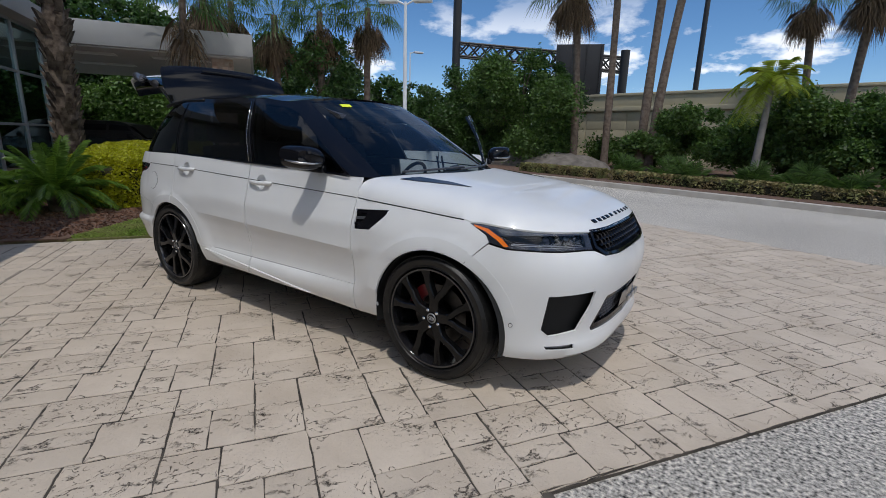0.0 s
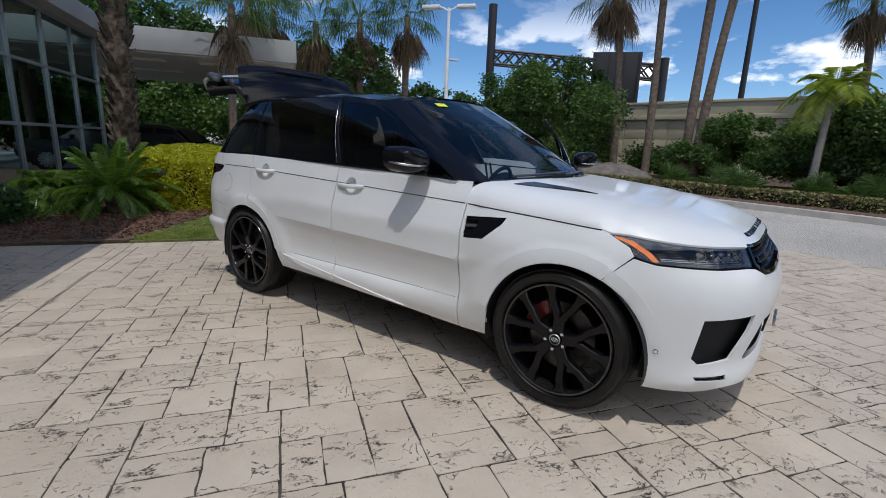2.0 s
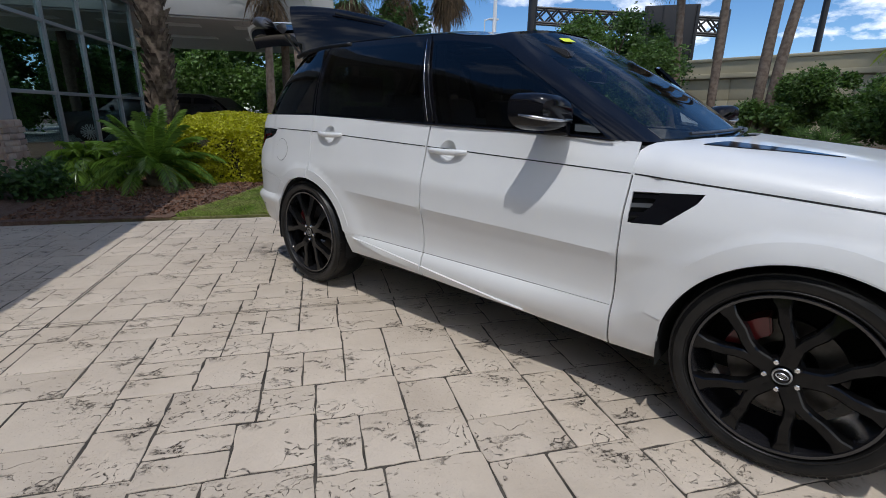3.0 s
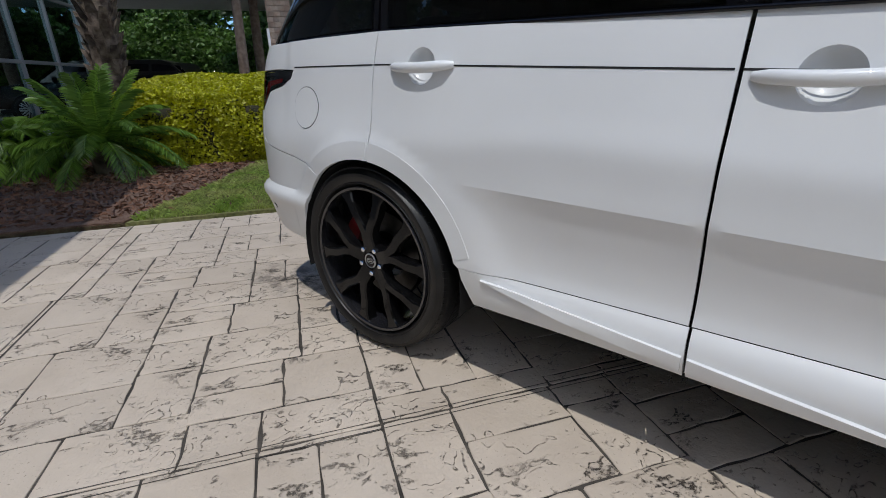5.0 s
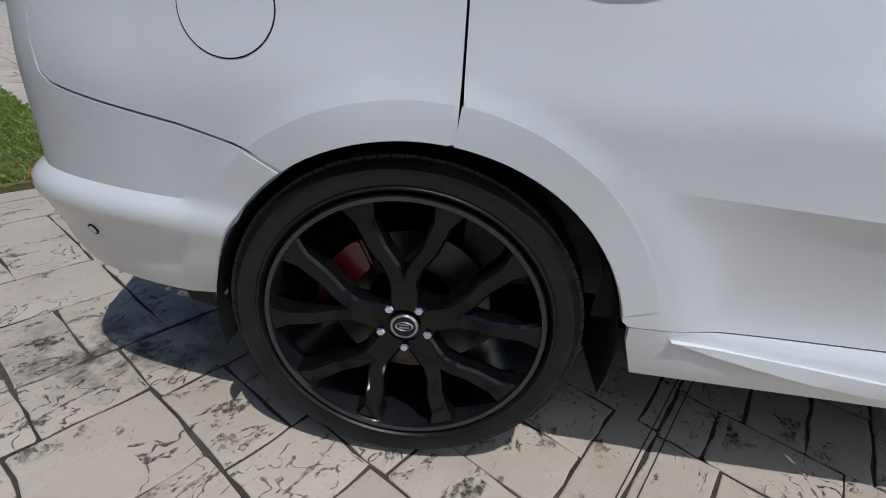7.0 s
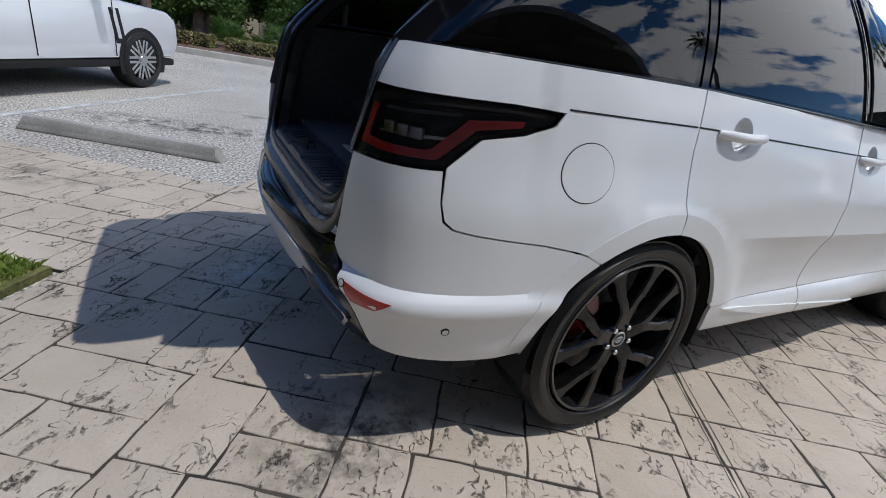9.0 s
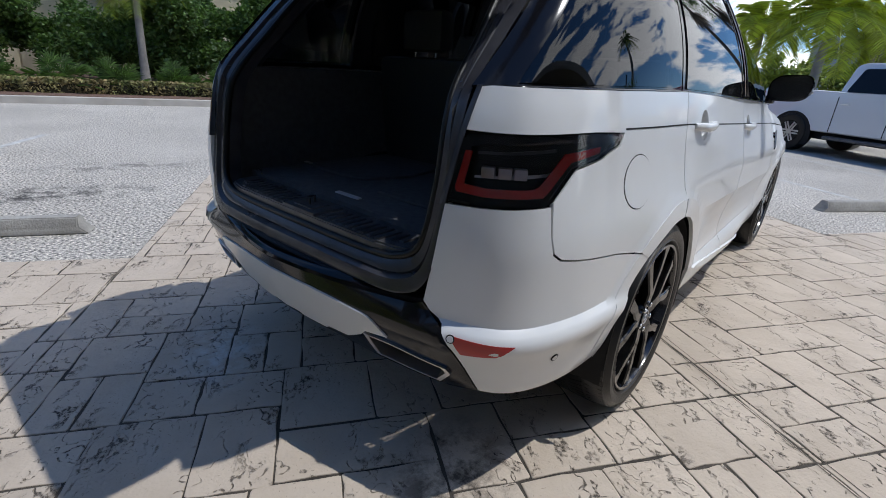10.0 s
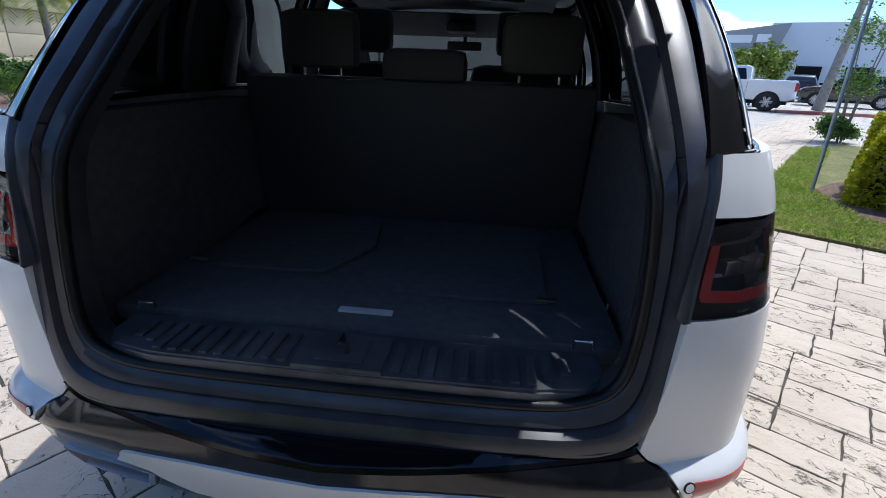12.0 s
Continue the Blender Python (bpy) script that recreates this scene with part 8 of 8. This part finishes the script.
def pickup(at, turn, label, paint, group=""):
    """Crew-cab pickup, nose towards +x, origin under the middle."""
    t = thing("pickup_truck", label, "pickup truck", at, turn, group)
    slab_body("body", [(2.88, 0.50), (2.92, 0.75), (2.90, 1.24), (2.80, 1.30), (1.45, 1.36), (1.2, 1.36), (-1.05, 1.36), (-1.05, 1.37), (-2.85, 1.37), (-2.90, 0.60), (-2.6, 0.48)], 0.99, paint, t)
    slab_body("cab", [(1.48, 1.28), (0.80, 1.88), (0.6, 1.95), (-0.80, 1.96), (-0.99, 1.90), (-1.06, 1.28)], 0.96, paint, t, ([1.2, 1.9], [1.0, 0.78]), 0.10)
    wt = ([1.2, 1.9], [0.965, 0.765])
    pane("front_window", [(1.14, 1.36), (0.66, 1.82), (0.20, 1.84), (0.20, 1.36)], 1.025, t, wt)
    pane("rear_window", [(0.06, 1.36), (0.06, 1.84), (-0.74, 1.83), (-0.88, 1.36)], 1.025, t, wt)
    bm = bmesh.new()
    q = [(1.46, 1.31, 0.84), (0.84, 1.87, 0.70)]
    v = [bm.verts.new((x + 0.035, s * y, z + 0.03)) for x, z, y in q for s in (-1, 1)]
    bm.faces.new((v[0], v[1], v[3], v[2]))
    part("windshield", bm, GLOSS, t, smooth=0)
    box("front_bumper", (2.78, -0.97, 0.52), (3.0, 0.97, 0.80), CHROME, t, 0.05, "chrome bumper")
    g = box("grille", (2.84, -0.62, 0.80), (2.95, 0.62, 1.24), DARK, t, 0.02, "black and chrome grille")
    for z in (0.84, 0.95, 1.06, 1.17, 1.235):
        box("grille_bar", (2.90, -0.62, z - 0.018), (2.97, 0.62, z + 0.018), CHROME, g, 0.01)
    for s in (-1, 1):
        box("headlamp", (2.72, s * 0.80 - 0.17, 0.92), (2.935, s * 0.80 + 0.17, 1.22), LAMPBLOCK, t, 0.03, "clear headlamp")
        box("tail_lamp", (-2.90, s * 0.93 - 0.055, 0.92), (-2.78, s * 0.93 + 0.065, 1.28), REDLENS, t, 0.02)
        box("running_board", (-1.0, s * 0.95 - 0.1, 0.36), (1.35, s * 0.95 + 0.08, 0.43), PLASTIC, t, 0.02)
        box("door_mirror", (0.98, s * 1.12 - 0.10, 1.28), (1.10, s * 1.12 + 0.10, 1.48), paint, t, 0.03)
        for x in (0.28, -0.78):
            box("handle", (x - 0.1, s * 0.985 - 0.02, 1.10), (x + 0.1, s * 0.985 + 0.02, 1.14), paint, t, 0.008)
        for x in (1.30, 0.13, -0.95):
            box("door_gap", (x - 0.006, s * 0.9905 - 0.002, 0.52), (x + 0.006, s * 0.9905 + 0.002, 1.26), DARK, t)
    box("rear_bumper", (-3.0, -0.9, 0.5), (-2.86, 0.9, 0.70), CHROME, t, 0.04)
    box("tray", (-2.8, -0.80, 1.20), (-1.12, 0.80, 1.334), DARK, t, 0.01)
    box("chassis", (-2.6, -0.75, 0.32), (2.7, 0.75, 0.52), DARK, t, 0.02)
    for x in (1.86, -1.85):
        arch_disc(t, x, 0.99, 0.53)
        simple_wheel(t, x, -1.005, 0.42, 0.28, ALU, 6, 0.62)
        simple_wheel(t, x, 1.005, 0.42, 0.28, ALU, 6, 0.62)
    return t


LAMPBLOCK = mat("headlamp_lens", (0.55, 0.57, 0.58), 0.12, coat=1.0, second=(0.25, 0.26, 0.27), scale=14)


def big_suv(at, turn, label, paint, rim=None, group="", vents=True, scale=1.0):
    """Large SUV, nose towards +x."""
    t = thing("parked_suv", label, "car", at, turn, group)
    slab_body("body", [(2.30, 0.42), (2.42, 0.60), (2.40, 0.92), (2.22, 1.06), (1.15, 1.14), (-2.30, 1.17), (-2.42, 0.95), (-2.42, 0.50), (-2.2, 0.36)], 0.99, paint, t, None, 0.14)
    slab_body("cabin", [(1.30, 1.08), (0.55, 1.66), (0.25, 1.76), (-1.6, 1.78), (-2.1, 1.68), (-2.36, 1.10)], 0.955, GLOSS if vents else paint, t, ([1.1, 1.8], [1.0, 0.72]), 0.14)
    wt = ([1.1, 1.8], [0.965, 0.70])
    pane("front_window", [(1.02, 1.17), (0.52, 1.58), (-0.05, 1.63), (-0.05, 1.17)], 0.985, t, wt)
    pane("rear_window", [(-0.15, 1.17), (-0.15, 1.63), (-1.10, 1.63), (-1.10, 1.17)], 0.985, t, wt)
    pane("quarter_window", [(-1.2, 1.17), (-1.2, 1.62), (-1.75, 1.60), (-2.05, 1.18)], 0.985, t, wt)
    bm = bmesh.new()
    v = [bm.verts.new((x + 0.035, s * y, z + 0.03)) for x, z, y in ((1.25, 1.13, 0.86), (0.62, 1.62, 0.70)) for s in (-1, 1)]
    bm.faces.new((v[0], v[1], v[3], v[2]))
    part("windshield", bm, GLOSS, t, smooth=0)
    box("lower_cladding", (-2.2, -0.985, 0.30), (2.25, 0.985, 0.40), DARK, t, 0.03)
    for s in (-1, 1):
        if vents:
            for k, x in enumerate((0.98, 1.10)):
                bm = bmesh.new()
                prism(bm, [(x + 0.10, 0.62), (x + 0.15, 0.62), (x + 0.06, 1.03), (x + 0.015, 1.03)], s * 0.988, s * 0.998, "y")
                part("side_vent", bm, DARK, t, "dark slanted vent strip")
            box("vent_foot", (1.08, s * 0.992 - 0.005, 0.60), (1.25, s * 0.992 + 0.005, 0.66), DARK, t, 0.0)
        box("headlamp", (2.14, s * 0.78 - 0.16, 0.84), (2.40, s * 0.78 + 0.17, 0.98), LAMPBLOCK, t, 0.04)
        box("tail_lamp", (-2.43, s * 0.86 - 0.1, 0.85), (-2.3, s * 0.86 + 0.1, 1.12), REDLENS, t, 0.03)
        box("door_mirror", (0.72, s * 1.08 - 0.11, 1.14), (0.86, s * 1.08 + 0.10, 1.30), GLOSS, t, 0.04)
        for x in (1.06, -0.1, -1.15):
            box("door_gap", (x - 0.004, s * 0.9905 - 0.002, 0.44), (x + 0.004, s * 0.9905 + 0.002, 1.12), DARK, t)
    g = box("grille", (2.32, -0.55, 0.66), (2.43, 0.55, 0.94), DARK, t, 0.03, "black and chrome grille")
    for k in range(4):
        box("grille_bar", (2.39, -0.53, 0.70 + k * 0.065), (2.445, 0.53, 0.715 + k * 0.065), CHROME, g, 0.004)
    for x in (1.55, -1.45):
        arch_disc(t, x, 0.99, 0.455)
        simple_wheel(t, x, -0.995, 0.39, 0.26, rim or CHROME, 10, 0.74)
        simple_wheel(t, x, 0.995, 0.39, 0.26, rim or CHROME, 10, 0.74)
    return t


# parking to the front right: pickup then a white SUV, noses away
# their flanks run along the parking lines
tp = uv(4.95, -11.2)
pickup((tp.x, tp.y, -0.02), SITE + 180, "white crew-cab pickup with chrome bumper parked at a wheel stop", VWHITE)
tp = uv(3.95, -14.4)
big_suv((tp.x, tp.y, -0.02), SITE + 180, "white large SUV with bright multi-spoke wheels, parked", VWHITE, CHROME, vents=False)
pickup((23.8, -11.3, -0.02), 60, "white pickup with red tail lamp parked further off", VWHITE)
big_suv((-3.42, 5.89, -0.02), SITE, "white luxury SUV with dark slanted side vents, parked", VWHITE, ALU)
big_suv((-16.4, 5.4, -0.02), 40, "black SUV parked behind the golden hedge", VBLACK, ALU, vents=False)
big_suv((36.0, -21.6, -0.02), -32, "black SUV parked before the far building", VBLACK, ALU, vents=False)
big_suv((29.3, -20.6, -0.02), 60, "black car parked before the far building", VBLACK, ALU, vents=False)
big_suv((14.5, 4.2, -0.02), -20, "red car seen past the white car's mirror", VRED, ALU, vents=False)

# ---- far buildings ----
FARWHITE = mat("white_far_wall", (0.66, 0.70, 0.74), 0.8, second=(0.60, 0.64, 0.68), scale=0.2)
FARGREY = mat("grey_sign_band", (0.24, 0.26, 0.28), 0.7, second=(0.28, 0.30, 0.32), scale=0.3)
FARBLUE = mat("blue_facade_panel", (0.12, 0.36, 0.55), 0.5, second=(0.16, 0.44, 0.62), scale=0.15)
FARORANGE = mat("orange_facade_panel", (0.55, 0.22, 0.10), 0.6)
SIGNRED = mat("red_sign_face", (0.45, 0.02, 0.05), 0.5)


def far_store():
    b = thing("store_building", "white store with a slanted grey sign band", "building", kind="structure")
    d = Vector((39.85 - 38.0, -17.6 + 21.5, 0)).normalized()
    m = Matrix.Translation((40.5, -19.5, 0)) @ Matrix((d, Vector((-d.y, d.x, 0)), Vector((0, 0, 1)))).transposed().to_4x4()
    box("wall", (-18, -9, 0), (-1.2, 0, 5.4), FARWHITE, b, 0.05, m=m)
    box("wing", (-1.2, -8, 0), (14, 0.4, 3.6), FARWHITE, b, 0.05, m=m)
    bm = bmesh.new()
    prism(bm, [(-2.4, 5.3), (3.2, 4.6), (3.6, 3.2), (-1.9, 3.5)], 0.6, 0.9, "y")
    sg = part("sign_band", bm, FARGREY, b)
    sg.data.transform(m)
    for i, (x, w) in enumerate(((-1.3, 0.9), (-0.1, 1.9), (2.0, 0.8), (2.7, 0.5))):
        box("sign_bar", (x, 0.9, 4.0 - 0.06 * i), (x + w, 0.93, 4.55 - 0.06 * i), WHITE, sg, 0.0, m=m)
    box("entrance_roof", (-2.6, 0.2, 2.9), (0.8, 1.8, 3.2), CONCRETE, b, 0.05, m=m)
    for x in (-11, -8, -5, 3, 6, 9):
        box("window", (x, 0.0 if x < -1 else 0.4, 0.5), (x + 1.6, 0.06 if x < -1 else 0.46, 2.4), GLOSS, b, 0.0, m=m)
    return b


far_store()


def far_tower():
    b = thing("colourful_building", "distant building with blue and orange panels", "building", kind="structure")
    box("podium", (57, -16, 0), (68, 8, 3.4), FARWHITE, b, 0.05)
    box("tower", (58, -8.0, 0), (66, -1.0, 8.0), FARBLUE, b, 0.05)
    box("orange_panel", (57.7, -4.6, 4.6), (58.0, -3.4, 8.8), FARORANGE, b, 0.02)
    box("grey_block", (58.5, -1.0, 0), (66, 4.0, 6.4), FARGREY, b, 0.05)
    for i in range(6):
        for j in range(3):
            box("window", (57.9, -7.6 + i * 1.0, 1.2 + j * 2.0), (57.98, -6.9 + i * 1.0, 2.4 + j * 2.0), GLOSS, b)
    return b


far_tower()


def pylon_sign():
    t = thing("pylon_sign", "red and black pylon sign with pale lettering bars", "sign", (47.7, -16.3, 0), -25)
    box("post", (-0.2, -0.2, 0), (0.2, 0.2, 4.0), FARGREY, t, 0.02)
    box("red_face", (-0.2, -1.3, 4.3), (0.2, 1.3, 6.0), SIGNRED, t, 0.03)
    box("black_face", (-0.2, -1.3, 2.6), (0.2, 1.3, 4.28), BLACKMETAL, t, 0.03)
    for i in range(5):
        box("sign_bar", (-0.23, -0.9, 2.9 + i * 0.62), (-0.2, 0.8 - 0.2 * (i % 2), 3.15 + i * 0.62), WHITE, t)
    return t


pylon_sign()

# planting past the front of the car
shrub_mass("shrubs", "tall bright green shrubs beyond the parking", "shrubs", (19.5, 5.0, 0), (20.5, -1.2, 0), 1.8, 3.0, 16000, 0.11, LEAFLIME, 119, 0.8)
for i, (x, y, h, ln) in enumerate(((14.0, -0.2, 3.0, 2.0), (16.2, 1.6, 3.0, 1.9), (15.4, -1.4, 2.7, 1.7))):
    feather_palm((x, y, 0), h, "clumping palm with bright yellow-green fronds", 120 + i, fronds=26, length=ln, material=FRONDGOLD, skirt=0)
tree((26.6, -13.9, 0), 3.4, 1.35, 6000, 0.12, LEAFLIME, "small tree with lime-green leaves", 131, clear=0.4, trunk=0.06)
fan_palm((22.9, -3.4, 0), 9.5, (1.6, 0.0), "tall leaning palm beyond the parking", 133, trunk=0.19, size=1.3, skirt=30)
fan_palm((25.5, -1.0, 0), 9.0, (0.6, 0.0), "tall palm beyond the parking", 134, trunk=0.19, size=1.3, skirt=30)


def young_tree(at):
    """Thin multi-stem tree tied to a leaning stake."""
    rng = np.random.default_rng(140)
    t = thing("young_tree", "thin multi-stem young tree with sparse leaves on the lawn", "tree", at)
    blobs = []
    for i in range(4):
        a = i * 1.7
        q = [Vector((0.05 * math.cos(a), 0.05 * math.sin(a), 0)), Vector((0.16 * math.cos(a), 0.16 * math.sin(a), 1.0)), Vector((0.35 * math.cos(a), 0.35 * math.sin(a), 2.1)), Vector((0.55 * math.cos(a), 0.55 * math.sin(a), 3.0))]
        tube("trunk", q, [0.022, 0.017, 0.012, 0.004], BARKPALE, t, 8)
        for k in (1, 2, 3):
            blobs.append((*(q[k] + Vector((0, 0, 0.25)))[:], 0.38, 0.38, 0.42))
    leaves("crown", clumps(rng, blobs, 2600, 0.8), 0.045, LEAFMID, t, seed=141)
    return t


feather_palm((24.3, -16.05, 0.0), 11.5, "tall palm with a thick pale leaning trunk before the far cars", 144, fronds=24, length=2.6, skirt=4, trunk=0.17, lean=(-0.55, -0.95))
young_tree((10.7, -8.5, 0.0))
ob = tube("tree_stake", [(4.6, -4.33, 0.0), (5.0, -4.55, 2.6)], 0.022, FRAME, None, 8)
tagged(ob, "grey leaning metal stake in the lawn", "stake")
clipped_hedge("golden_hedge", "clipped golden-green hedge in the mulch ring", uv(-1.98, -5.75), uv(-1.98, -7.5), 1.25, 0.98, 24000, 0.036, LEAFGOLD, 142, 0.03)
shrub_mass("shrubs", "low green shrubs at the end of the lawn", "shrubs", (10.45, -8.2, 0), (10.9, -8.8, 0), 0.6, 0.42, 7000, 0.04, LEAFMID, 143, 0.4)
bmk = bmesh.new()
add_box(bmk, (0, 0, 0), (14, 0.2, 0.14), 0.02, Matrix.Translation((21.4, -12.6, -0.02)) @ pose(0, 0, 0, 0, 0, -96))
tagged(part("red_kerb", bmk, mat("red_kerb_paint", (0.40, 0.09, 0.08), 0.8, second=(0.45, 0.2, 0.17), scale=2)), "red-painted kerb by the far building", "kerb", kind="structure")

# paving stones last
lay_paving()
